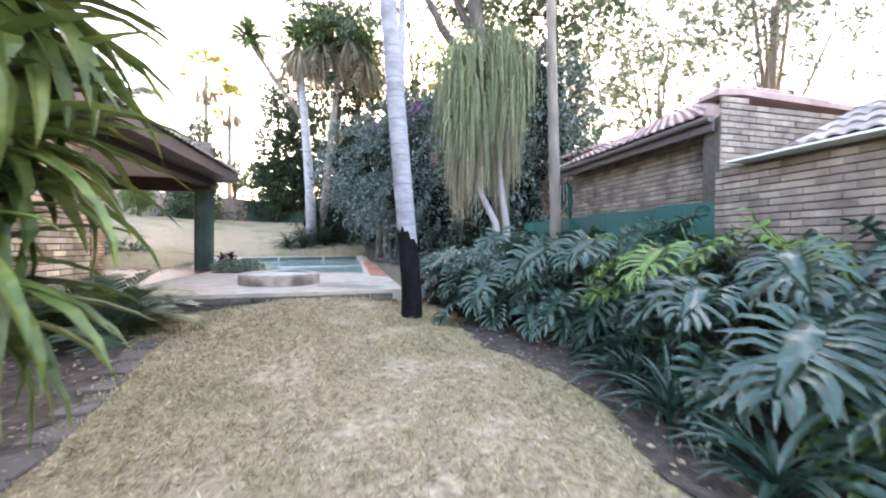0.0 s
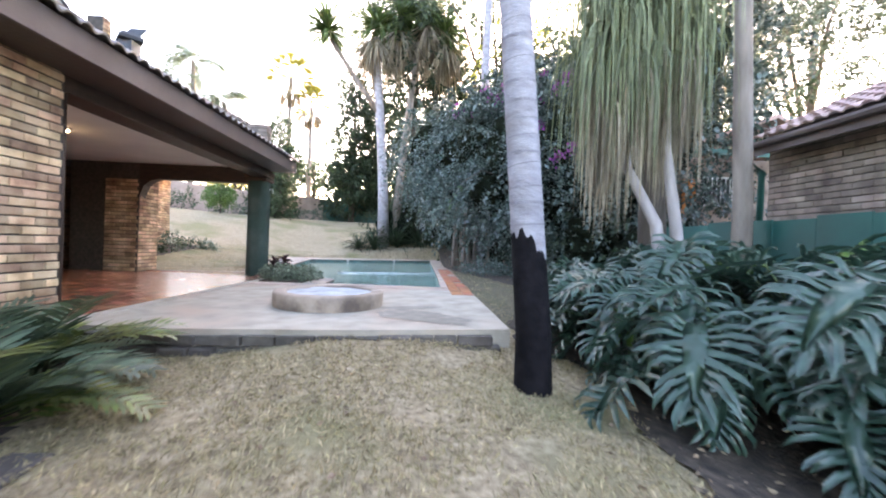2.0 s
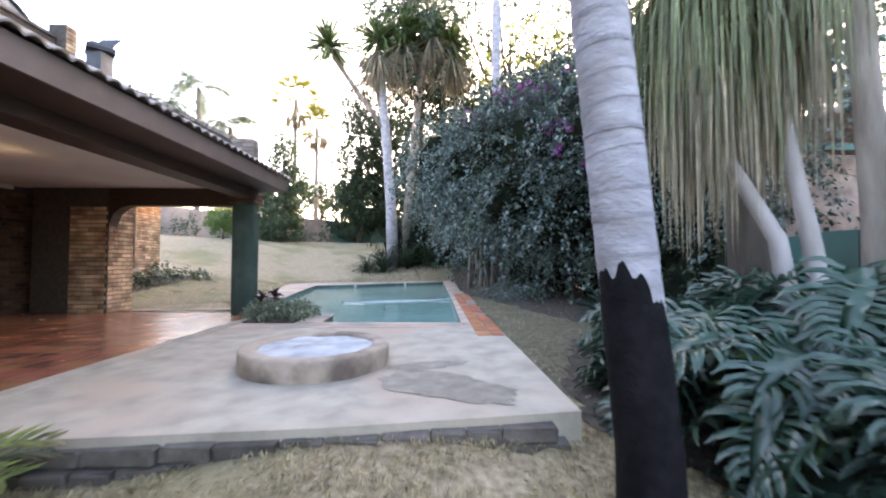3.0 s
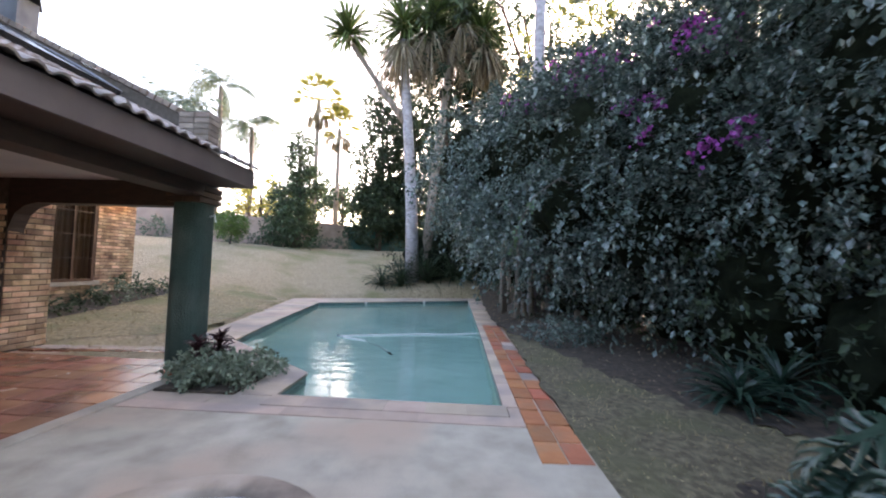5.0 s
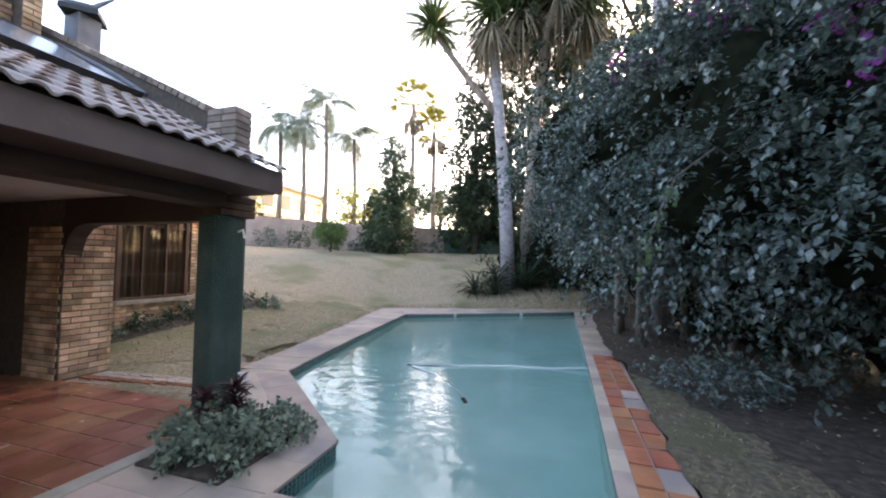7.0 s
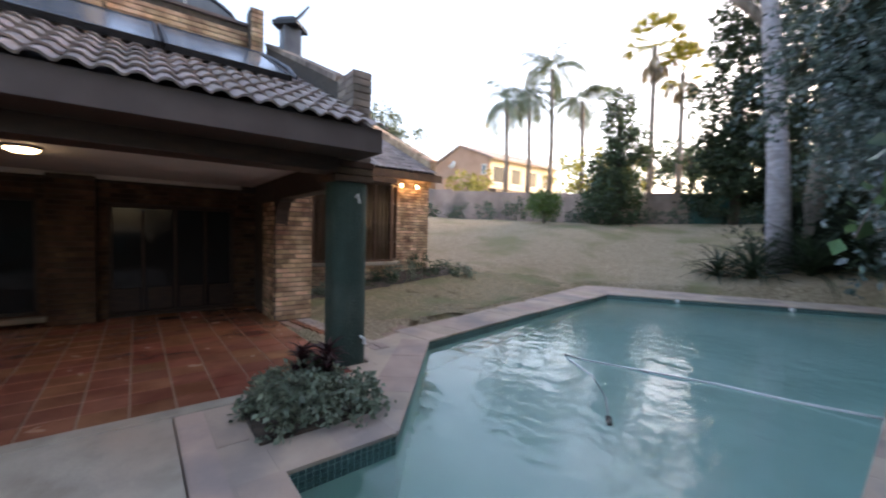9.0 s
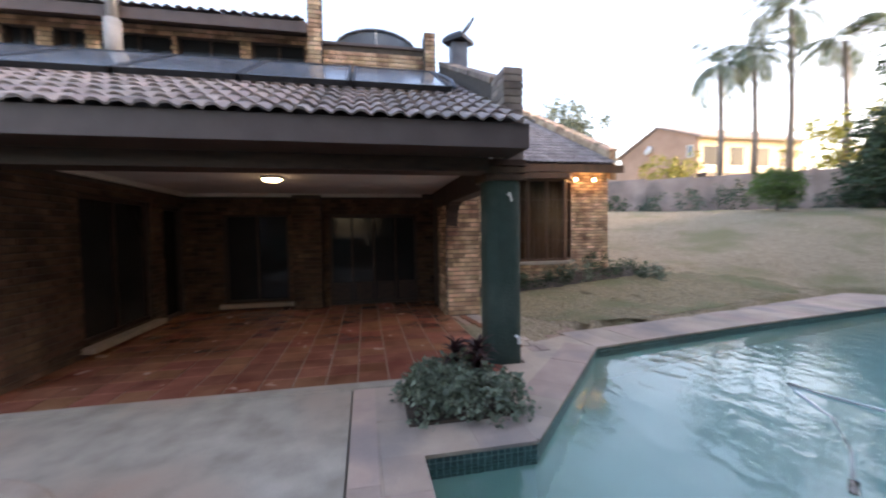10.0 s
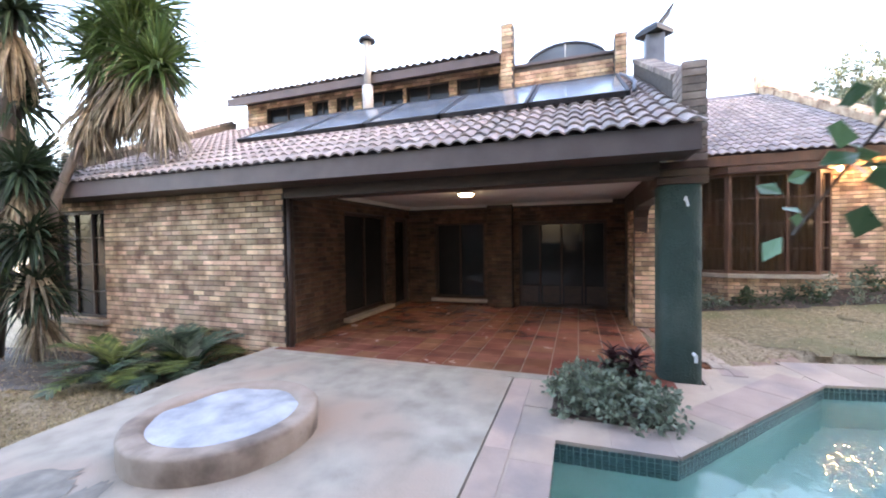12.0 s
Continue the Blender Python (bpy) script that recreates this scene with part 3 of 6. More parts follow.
brick_wall("wall_east", (WALL_X, SOUTH), (0, 1), 6.4 - SOUTH, -0.95, 2.72, [(0.22, 1.76, 0.21, 2.28)], label="tan and brown clinker brick house wall",
           lay=(-0.78, 2.72), singles=lambda u, z: u > 3.5 and z > -0.3)
# verandah walls and pier use the brick colour darkened for shade
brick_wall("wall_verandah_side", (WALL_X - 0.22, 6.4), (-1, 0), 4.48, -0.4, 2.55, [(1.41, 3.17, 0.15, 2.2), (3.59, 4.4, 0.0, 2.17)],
           mat="brick_shaded", label="brick side wall of the verandah, darkened in colour for shade", lay=(0.0, 2.45), singles=lambda u, z: u < 1.2)
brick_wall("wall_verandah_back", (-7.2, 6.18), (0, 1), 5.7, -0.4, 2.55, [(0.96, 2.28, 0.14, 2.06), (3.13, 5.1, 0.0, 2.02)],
           mat="brick_shaded", label="brick back wall of the verandah, darkened in colour for shade", lay=(0.0, 2.45))
brick_wall("wall_verandah_pier", (-6.98, 8.57), (0, 1), 0.6, -0.4, 2.45, mat="brick_shaded", label="brick pier between the verandah's doors", lay=(0.0, 2.45), thick=0.25)
north_pier = brick_wall("wall_north_pier", (-5.46, 11.63), (0, 1), 0.64, -0.4, 3.9, label="light tan brick end of the verandah's north wall", lay=(0.0, 3.4),
                        thick=1.5, singles=lambda u, z: True, limit=80)
brick_wall("wall_wing", (-8.1, 12.2), (0, 1), 4.65, -0.4, 3.4, [(1.05, 3.5, 0.76, 3.0)], label="tan and brown clinker brick wall of the bedroom wing",
           lay=(-0.1, 3.3), singles=lambda u, z: u > 3.5)
brick_wall("wall_wing_north", (-8.32, 16.85), (-1, 0), 7.0, -0.4, 3.4, label="brick gable wall of the wing", lay=(0.2, 3.4))
brick_wall("wall_pier_face", (-6.2, 11.618), (1, 0), 0.735, -0.3, 2.45, label="light tan brick side of the verandah's north pier", lay=(0.0, 2.15), thick=0.008)
# plain walls that close the house
mesh_thing("wall_house_inner", boxed(-8.1, 11.86, -0.4, -6.95, 12.2, 3.3), "mortar", "plain brick wall between verandah and wing", "wall", kind="structure")
mesh_thing("wall_house_south", extrude_xz(bmesh.new(), [(-15.0, -0.9), (-2.68, -0.9), (-2.68, 2.7), (-6.6, 4.5), (-15.0, 4.5)], SOUTH, SOUTH + 0.22), "mortar", "brick end wall of the house", "wall", kind="structure")
mesh_thing("wall_house_west", boxed(-15.22, SOUTH, -0.9, -15.0, 16.85, 4.2), "mortar", "brick rear wall of the house", "wall", kind="structure")

# verandah floor of terracotta tiles
mesh_thing("floor_verandah", boxed(-7.2, 6.4, -0.4, -2.36, 11.68, -0.008), "grout", "mortar bed under the terracotta tiles", "floor", kind="structure")
floor = bpy.data.objects["floor_verandah"]
tile_me = []
for s in range(2):
    tile_me.append(finish("floor_tile", boxed(0.006, 0.006, -0.02, 0.313, 0.329, 0.0, 0.004), "terracotta"))
for i in range(15):
    for j in range(-1, 15):
        ob = bpy.data.objects.new("floor_tile", tile_me[(i + j) % 2])
        scene.collection.objects.link(ob)
        ob.parent = floor
        ob.location = (-7.19 + i * 0.322, 6.605 + j * 0.338, random.uniform(-0.0015, 0.0015))
mesh_thing("threshold", boxed(-2.36, 6.42, -0.2, -2.2, 11.5, 0.012, 0.008), "concrete", "pale concrete threshold strip along the verandah", "threshold", kind="structure")

mesh_thing("ceiling_verandah", boxed(-7.2, 6.2, 2.5, -2.86, 11.66, 2.54), "ceiling", "white verandah ceiling", "ceiling", kind="structure")
bm = bmesh.new()
box(bm, -7.18, 6.42, 2.42, -7.1, 11.4, 2.498, 0.01)
box(bm, -7.1, 6.42, 2.42, -2.88, 6.5, 2.498, 0.01)
mesh_thing("trim_cornice", bm, "ceiling", "white cornice under the verandah ceiling", "cornice", kind="structure")
mesh_thing("beam_front", boxed(-2.86, 6.41, 2.29, -2.5, 11.52, 2.56, 0.01), "timber", "dark timber beam over the verandah opening", "beam", kind="structure")
mesh_thing("soffit", boxed(-2.5, 0.8, 2.455, -1.995, 11.74, 2.47), "timber", "dark soffit boards under the eave", "soffit", kind="structure")

bm = bmesh.new()
arch = [(-5.46, 1.55), (-5.44, 1.78), (-5.36, 1.98), (-5.22, 2.1), (-5.04, 2.15), (-2.98, 2.15), (-2.98, 2.5), (-5.46, 2.5)]
extrude_xz(bm, arch, 11.62, 11.84)
mesh_thing("beam_north", bm, "timber", "dark brown beam with a rounded corner over the verandah's side opening", "beam", kind="structure")

# green column
column = thing("verandah_column", "green textured plaster column with a brick cap, holding the eave", "column", (-2.79, 11.75, 0))
bm = boxed(-3.01, 11.53, -0.1, -2.57, 11.97, 2.2)
bmesh.ops.bevel(bm, geom=[e for e in bm.edges if abs(e.verts[0].co.z - e.verts[1].co.z) > 1], offset=0.15, segments=6, affect="EDGES", profile=0.5)
part("shaft", bm, "green", column)
# cap bricks: the eave's shadow is in their dark colour
for r in range(3):
    for i in range(2):
        z = 2.2 + r * 0.085
        bm = boxed(-3.04 + 0.25 * i, 11.5, z + 0.004, -2.795 + 0.25 * i, 12.0, z + 0.079, 0.006)
        part("brick", bm, "brick_shaded", column)
pipe = bmesh.new()
tube(pipe, [(-2.6, 11.86, 0.33), (-2.48, 11.86, 0.33), (-2.47, 11.86, 0.26)], 0.018, 8)
part("tap", pipe, "white", column, "white plastic tap")
part("bracket", tube(bmesh.new(), [(-2.6, 11.78, 2.02), (-2.5, 11.77, 2.05), (-2.49, 11.79, 1.95)], 0.015, 6), "white", column, "white wall bracket")
downpipe = mesh_thing("downpipe", tube(bmesh.new(), [(-2.56, 6.455, 0.0), (-2.56, 6.455, 2.45)], 0.042, 10), "timber",
                      "brown downpipe at the corner of the brick wall", "downpipe", smooth=True)

# main roof
house_roof = thing("house_roof", "brown double-roll tile roof over the verandah", "roof", (-4, 6, 2.7), kind="structure")
bm = bmesh.new()
extrude_xz(bm, [(EAVE_X, EAVE_Z - 0.03), (-6.9, roof_z(-6.9) - 0.03), (-6.9, roof_z(-6.9) - 0.15), (EAVE_X - 0.1, EAVE_Z - 0.15)], 0.8, 11.76)
part("roof_deck", bm, "timber", house_roof)
part("fascia", boxed(-1.99, 0.8, 2.45, -1.955, 11.78, 2.70, 0.004), "fascia", house_roof, "brown painted fascia board")
part("fascia_end", boxed(-2.66, 11.745, 2.45, -1.991, 11.775, 2.70, 0.004), "fascia", house_roof)
UP = Vector((-1, 0, SLOPE))
tiled_slope("main_roof", (-1.91, 1.02, EAVE_Z - 0.015), (0, 1, 0), UP, 60, 14, house_roof, 5)

# parapet walls that follow the slope
def parapet(name, y0, y1, x0, x1, zt, label):
    p = thing(name, label, "parapet", ((x0 + x1) / 2, y0, roof_z(x0)), kind="structure")
    part("core", extrude_xz(bmesh.new(), [(x0, 2.46), (x1, roof_z(x1) - 0.3), (x1, roof_z(x1) + zt), (x0 - 0.45, roof_z(x0 - 0.45) + zt), (x0 - 0.45, roof_z(x0) + zt + 0.25), (x0, roof_z(x0) + zt + 0.25)], y0, y1), "mortar", p)
    rnd = random.Random(5)
    for r in range(13):
        z = 2.47 + r * 0.085
        if z < roof_z(x0) + zt + 0.24:
            for q in range(2):
                a = x0 + 0.012 - q * 0.235
                part("brick", boxed(a - 0.222, y0 - 0.012, z, a, y1 + 0.012 + rnd.uniform(0, 0.01), z + 0.074, 0.006), "brick_grey", p)
    x = x0 - 0.49
    while x > x1 + 0.1:
        bm = boxed(-0.11, y0 - 0.03, 0, 0, y1 + 0.03, 0.075, 0.007)
        bmesh.ops.rotate(bm, verts=bm.verts, cent=(0, 0, 0), matrix=Matrix.Rotation(math.atan(SLOPE), 3, "Y"))
        bmesh.ops.translate(bm, verts=bm.verts, vec=(x, 0, roof_z(x) + zt + rnd.uniform(0, 0.008)))
        part("brick", bm, "brick_grey", p)
        x -= 0.118
    return p


parapet("parapet_north", 11.78, 12.0, -2.68, -6.75, 0.28, "stepped brick parapet along the roof's north edge")
parapet("parapet_south", 0.8, 1.02, -2.62, -6.75, 0.22, "brick parapet along the roof's south edge")

# solar panels: the lower edge follows the slope
def on_roof(x, lift):
    return Vector((x, 0, roof_z(x) + lift))


def solar_panel(y0, y1):
    p = thing("solar_collector", "flat grey glazed solar heating panel lying on the roof tiles", "solar panel", (-4.2, y0, roof_z(-4.2)), group="solar panels on the roof")
    a = on_roof(-3.68, 0.09)
    b = a + Vector((-1.72, 0, 0.91))
    n = Vector((0.53, 0, 1)).normalized()
    bm = bmesh.new()
    extrude_xz(bm, [(q.x, q.z) for q in (a, b, b + n * 0.05, a + n * 0.05)], y0 + 0.05, y1 - 0.05)
    part("glass", bm, "solar", p)
    for u, v, w0, w1 in ((a, a.lerp(b, 0.025), y0, y1), (a.lerp(b, 0.975), b, y0, y1), (a, b, y0, y0 + 0.045), (a, b, y1 - 0.045, y1)):
        part("frame", extrude_xz(bmesh.new(), [(q.x, q.z) for q in (u - n * 0.015, v - n * 0.015, v + n * 0.062, u + n * 0.062)], w0, w1), "black", p)
    for y in (y0 + 0.1, y1 - 0.1):
        part("strut", boxed(b.x + 0.05, y - 0.015, roof_z(b.x) - 0.05, b.x + 0.08, y + 0.015, b.z - 0.02), "black", p)
    return p


for i in range(5):
    solar_panel(4.29 + 1.42 * i, 4.29 + 1.42 * i + 1.39)
mesh_thing("solar_pipe", tube(bmesh.new(), [on_roof(-3.72, 0.14) + Vector((0, 11.42, 0)), on_roof(-4.3, 0.18) + Vector((0, 11.5, 0)), on_roof(-4.9, 0.2) + Vector((0, 11.48, 0)), on_roof(-5.6, 0.2) + Vector((0, 11.42, 0))], 0.03, 8),
           "metal", "grey pipe at the end of the solar panels", "pipe", smooth=True)

# clerestory storey
CX = -6.5
brick_wall("wall_clerestory", (CX, 1.7), (0, 1), 7.4, 4.3, 5.66, [(0.7, 2.0, 4.97, 5.38), (2.25, 2.75, 4.97, 5.38), (3.0, 3.5, 4.97, 5.38), (3.75, 4.9, 4.97, 5.38), (5.0, 6.1, 4.97, 5.38), (6.3, 7.3, 4.97, 5.38)],
           label="low brick clerestory wall above the tiled roof", lay=(4.7, 5.6))
for a, b in ((0.7, 2.0), (2.25, 2.75), (3.0, 3.5), (3.75, 4.9), (5.0, 6.1), (6.3, 7.3)):
    w = thing("window_clerestory", "narrow clerestory window with a dark frame", "window", (CX - 0.1, 1.7 + a, 4.97), kind="structure", group="clerestory windows")
    part("pane", boxed(CX - 0.13, 1.7 + a, 4.97, CX - 0.12, 1.7 + b, 5.38), "glass", w)
    for y in (a + 0.02, (a + b) / 2, b - 0.02):
        part("mullion", boxed(CX - 0.12, 1.7 + y - 0.02, 4.97, CX - 0.08, 1.7 + y + 0.02, 5.38), "timber", w)
upper = thing("upper_roof", "brown tiled roof over the clerestory with a broad fascia", "roof", (-8, 5, 5.4), kind="structure")
part("fascia", boxed(-6.03, 1.5, 5.40, -6.0, 9.1, 5.60, 0.004), "fascia", upper)
part("roof_deck", extrude_xz(bmesh.new(), [(-6.0, 5.56), (-10.5, 7.0), (-10.5, 6.85), (-6.03, 5.42)], 1.5, 9.1), "timber", upper)
tiled_slope("upper_roof", (-5.96, 1.5, 5.605), (0, 1, 0), Vector((-1, 0, 0.32)), 42, 7, upper)
for y0, y1, zt, nm in ((9.1, 9.36, 6.28, "wall_pier_a"), (11.38, 11.6, 5.68, "wall_pier_b")):
    brick_wall(nm, (CX + 0.32, y0), (0, 1), y1 - y0, 4.3, zt, label="upright brick pier on the roof", lay=(4.4, zt), thick=0.34)
brick_wall("wall_low_gable", (CX + 0.12, 9.36), (0, 1), 2.02, 4.3, 5.38, label="low brick wall between two roof piers", lay=(4.6, 5.36), thick=0.22)
mesh_thing("trim_gable_cap", boxed(CX - 0.15, 9.37, 5.38, CX + 0.16, 11.37, 5.44, 0.006), "fascia", "dark capping on the low brick wall", "capping", kind="structure")
brick_wall("wall_far_gable", (-8.4, 1.1), (0, 1), 1.5, 4.3, 6.3, label="brick gable at the end of the upper roof", lay=(5.2, 6.25), thick=0.3)
sky_light = thing("barrel_skylight", "arched translucent barrel skylight on the roof", "skylight", (-7.2, 10.1, 5.3))
bm = bmesh.new()
prof = [(10.42 + 0.95 * math.cos(a), 5.3 + 0.62 * math.sin(a)) for a in (math.pi * i / 14 for i in range(15))]
ra = [bm.verts.new((-6.75, y, z)) for y, z in prof]
rb = [bm.verts.new((-9.2, y, z)) for y, z in prof]
for i in range(14):
    bm.faces.new((ra[i], ra[i + 1], rb[i + 1], rb[i]))
bm.faces.new(ra)
part("glazing", bm, "solar", sky_light)
for i in (0, 7, 14):
    y, z = prof[i]
    part("rib", tube(bmesh.new(), [(-6.73, y, 5.3), (-6.73, y, z + 0.01), (-9.2, y, z + 0.01)], 0.025, 6), "white", sky_light)
part("curb", boxed(-9.2, 9.47, 4.6, -6.8, 11.37, 5.3), "mortar", sky_light)
part("rim", tube(bmesh.new(), [(-6.73, y, z) for y, z in prof], 0.03, 6), "metal", sky_light)

flue = thing("chimney_flue", "plastered round flue with a black cone cowl", "chimney", (-6.2, 5.97, 4.5))
part("base", tube(bmesh.new(), [(-5.9, 5.97, 4.45), (-5.9, 5.97, 5.3)], 0.13, 14), "flue", flue, smooth=True)
part("pipe", tube(bmesh.new(), [(-5.9, 5.97, 5.3), (-5.9, 5.97, 6.34)], 0.085, 14), "flue", flue, smooth=True)
part("cowl", tube(bmesh.new(), [(-5.9, 5.97, 6.34), (-5.9, 5.97, 6.39), (-5.9, 5.97, 6.52)], [0.2, 0.19, 0.02], 14), "black", flue)
flue = thing("braai_chimney", "square metal chimney with a black cowl and a wind flap", "chimney", (-6.1, 12.06, 4.4))
part("flue_box", boxed(-6.26, 11.9, 4.2, -5.94, 12.22, 5.45, 0.01), "metal", flue)
part("cowl", tube(bmesh.new(), [(-6.1, 12.06, 5.46), (-6.1, 12.06, 5.54), (-6.1, 12.06, 5.64)], [0.34, 0.33, 0.2], 4), "black", flue)
bm = boxed(-6.3, 12.1, 5.62, -5.9, 12.13, 6.0)
bmesh.ops.rotate(bm, verts=bm.verts, cent=(-6.1, 12.11, 5.62), matrix=Matrix.Rotation(radians(-38), 3, "X"))
part("flap", bm, "black", flue)

# wing roof
wing_roof = thing("wing_roof", "brown double-roll tile roof of the bedroom wing", "roof", (-11, 14, 3.6), kind="structure")
part("roof_deck", extrude_xz(bmesh.new(), [(-7.68, 3.36), (-15, 3.36 + 7.32 * SLOPE), (-15, 3.22 + 7.32 * SLOPE), (-7.73, 3.22)], 12.02, 16.82), "timber", wing_roof)
part("fascia", boxed(-7.7, 12.02, 3.14, -7.67, 17.05, 3.36, 0.004), "wood", wing_roof, "warm brown fascia board lit by the wall lamps")
tiled_slope("wing_roof", (-7.63, 12.02, 3.365), (0, 1, 0), UP, 27, 19, wing_roof)
wp = thing("wing_parapet", "brick parapet along the wing's gable", "parapet", (-11, 16.75, 3.5), kind="structure")
part("core", extrude_xz(bmesh.new(), [(-8.0, 3.0), (-8.0, 3.8), (-15, 3.75 + 7.0 * SLOPE), (-15, 3.0 + 7.0 * SLOPE)], 16.83, 17.05), "brick_joined", wp)
part("pier", boxed(-15.1, 16.8, 6.4, -14.7, 17.1, 7.5, 0.01), "brick_joined", wp)
for i in range(26):
    x = -8.0 - i * 0.25
    bm = boxed(-0.24, 16.8, 0, 0, 17.08, 0.07, 0.007)
    bmesh.ops.rotate(bm, verts=bm.verts, cent=(0, 0, 0), matrix=Matrix.Rotation(math.atan(SLOPE), 3, "Y"))
    bmesh.ops.translate(bm, verts=bm.verts, vec=(x, 0, 3.79 + i * 0.25 * SLOPE))
    part("brick", bm, "brick", wp)


# windows and doors
def window_y(name, x, y0, y1, z0, z1, columns, rows, label, sill=True, inset=0.09, wood="timber"):
    """A window in a wall that faces +x."""
    w = thing(name, label, "window", (x, (y0 + y1) / 2, z0), kind="structure")
    fx = x - inset
    part("pane", boxed(fx - 0.03, y0 + 0.02, z0 + 0.02, fx - 0.022, y1 - 0.02, z1 - 0.02), "glass", w)
    for a, b, c, d in ((y0, y0 + 0.06, z0, z1), (y1 - 0.06, y1, z0, z1), (y0, y1, z0, z0 + 0.06), (y0, y1, z1 - 0.06, z1)):
        part("window_frame", boxed(fx - 0.05, a, c, fx + 0.03, b, d, 0.004), wood, w)
    for i in range(1, columns):
        y = y0 + (y1 - y0) * i / columns
        part("mullion", boxed(fx - 0.04, y - 0.022, z0 + 0.06, fx + 0.02, y + 0.022, z1 - 0.06, 0.003), wood, w)
    for j in range(1, rows):
        z = z0 + (z1 - z0) * j / rows
        part("glazing_bar", boxed(fx - 0.035, y0 + 0.06, z - 0.012, fx + 0.012, y1 - 0.06, z + 0.012), wood, w)
    if sill:
        part("window_sill", boxed(x - 0.12, y0 - 0.08, z0 - 0.09, x + 0.14, y1 + 0.08, z0 - 0.005, 0.012), "concrete", w, "pale concrete sill")
    # added dark plate behind the pane in place of the dim room
    part("dark_backing", boxed(fx - 0.6, y0, z0, fx - 0.5, y1, z1), "dark_room", w)
    return w


pane = bpy.data.materials.new("clear_pane")
pane.use_nodes = True
pb = pane.node_tree.nodes["Principled BSDF"]
pb.inputs["Roughness"].default_value, pb.inputs["IOR"].default_value, pb.inputs["Transmission Weight"].default_value = 0.02, 1.3, 1.0
M["pane"] = pane
window_y("window_front", WALL_X, 0.72, 2.26, 0.21, 2.28, 3, 4, "dark-framed cottage-pane window in the brick wall")


def bay_window():
    """A canted bay: front and two slanting sides on a brick base, with curtains behind."""
    w = thing("window_wing", "brown timber bay window with drawn curtains on a brick base", "window", (-7.85, 14.5, 0.7), kind="structure")
    corners = [Vector((-8.09, 13.2)), Vector((-7.78, 13.78)), Vector((-7.78, 15.38)), Vector((-8.09, 15.72))]
    z0, z1 = 0.8, 2.98
    outer = [Vector((-8.09, 13.1)), Vector((-7.66, 13.74)), Vector((-7.66, 15.43)), Vector((-8.09, 15.84))]
    part("window_sill", prism(bmesh.new(), [tuple(c) for c in outer], z0 - 0.085, z0 - 0.005), "concrete", w, "pale concrete sill")
    part("window_head", prism(bmesh.new(), [tuple(c) for c in outer], z1, z1 + 0.14), "wood", w)
    part("base", prism(bmesh.new(), [tuple(c) for c in corners], -0.3, z0 - 0.086), "mortar", w)
    for p, q, bays in ((corners[0], corners[1], 1), (corners[1], corners[2], 3), (corners[2], corners[3], 1)):
        d = (q - p).normalized()
        n = Vector((d.y, -d.x))
        L = (q - p).length

        def slab(a, b, depth, lo, hi, name, mat, back=0.0):
            return part(name, prism(bmesh.new(), [tuple(p + d * a - n * depth), tuple(p + d * a - n * back), tuple(p + d * b - n * back), tuple(p + d * b - n * depth)][::-1], lo, hi), mat, w)
        slab(0.03, L - 0.03, 0.05, z0 + 0.03, z1 - 0.03, "pane", "pane", 0.042)
        slab(0.0, 0.07, 0.08, z0, z1, "window_frame", "wood")
        slab(L - 0.07, L, 0.08, z0, z1, "window_frame", "wood")
        slab(0.07, L - 0.07, 0.08, z0, z0 + 0.06, "window_frame", "wood")
        slab(0.07, L - 0.07, 0.08, z1 - 0.06, z1, "window_frame", "wood")
        for i in range(1, bays):
            slab(L * i / bays - 0.022, L * i / bays + 0.022, 0.07, z0 + 0.06, z1 - 0.06, "mullion", "wood", 0.01)
        for j in range(1, 4):
            z = z0 + (z1 - z0) * j / 4
            slab(0.07, L - 0.07, 0.06, z - 0.012, z + 0.012, "glazing_bar", "wood", 0.012)
        for r in range(8):
            x, z = (-0.12 if r % 2 else 0.0), 0.03 + r * ROW
            while x < L:
                a, b = max(0.0, x), min(L, x + BRICK_L - 0.011)
                if b - a > 0.03:
                    slab(a, b, 0.01, z, z + 0.074, "brick", "brick", -0.012)
                x += BRICK_L
    bm = bmesh.new()
    n = 60
    a = [bm.verts.new((-8.2 + 0.03 * math.sin(i * 1.9) + 0.012 * math.sin(i * 0.7), 13.2 + 2.52 * i / n, z0)) for i in range(n + 1)]
    b = [bm.verts.new((v.co.x, v.co.y, z1)) for v in a]
    for i in range(n):
        bm.faces.new((a[i], a[i + 1], b[i + 1], b[i]))
    part("curtain", bm, "curtain", w, "brown drawn curtain", smooth=True)
    return w


bay_window()
window_y("window_back", -7.2, 7.14, 8.46, 0.14, 2.06, 2, 1, "dark timber window at the back of the verandah")
door = window_y("door_back", -7.2, 9.31, 11.28, 0.0, 2.02, 4, 1, "dark glazed double doors at the back of the verandah", sill=False)
for i in range(4):
    part("kick_panel", boxed(-7.27, 9.37 + i * 0.492, 0.08, -7.245, 9.75 + i * 0.492, 0.5, 0.004), "timber", door)


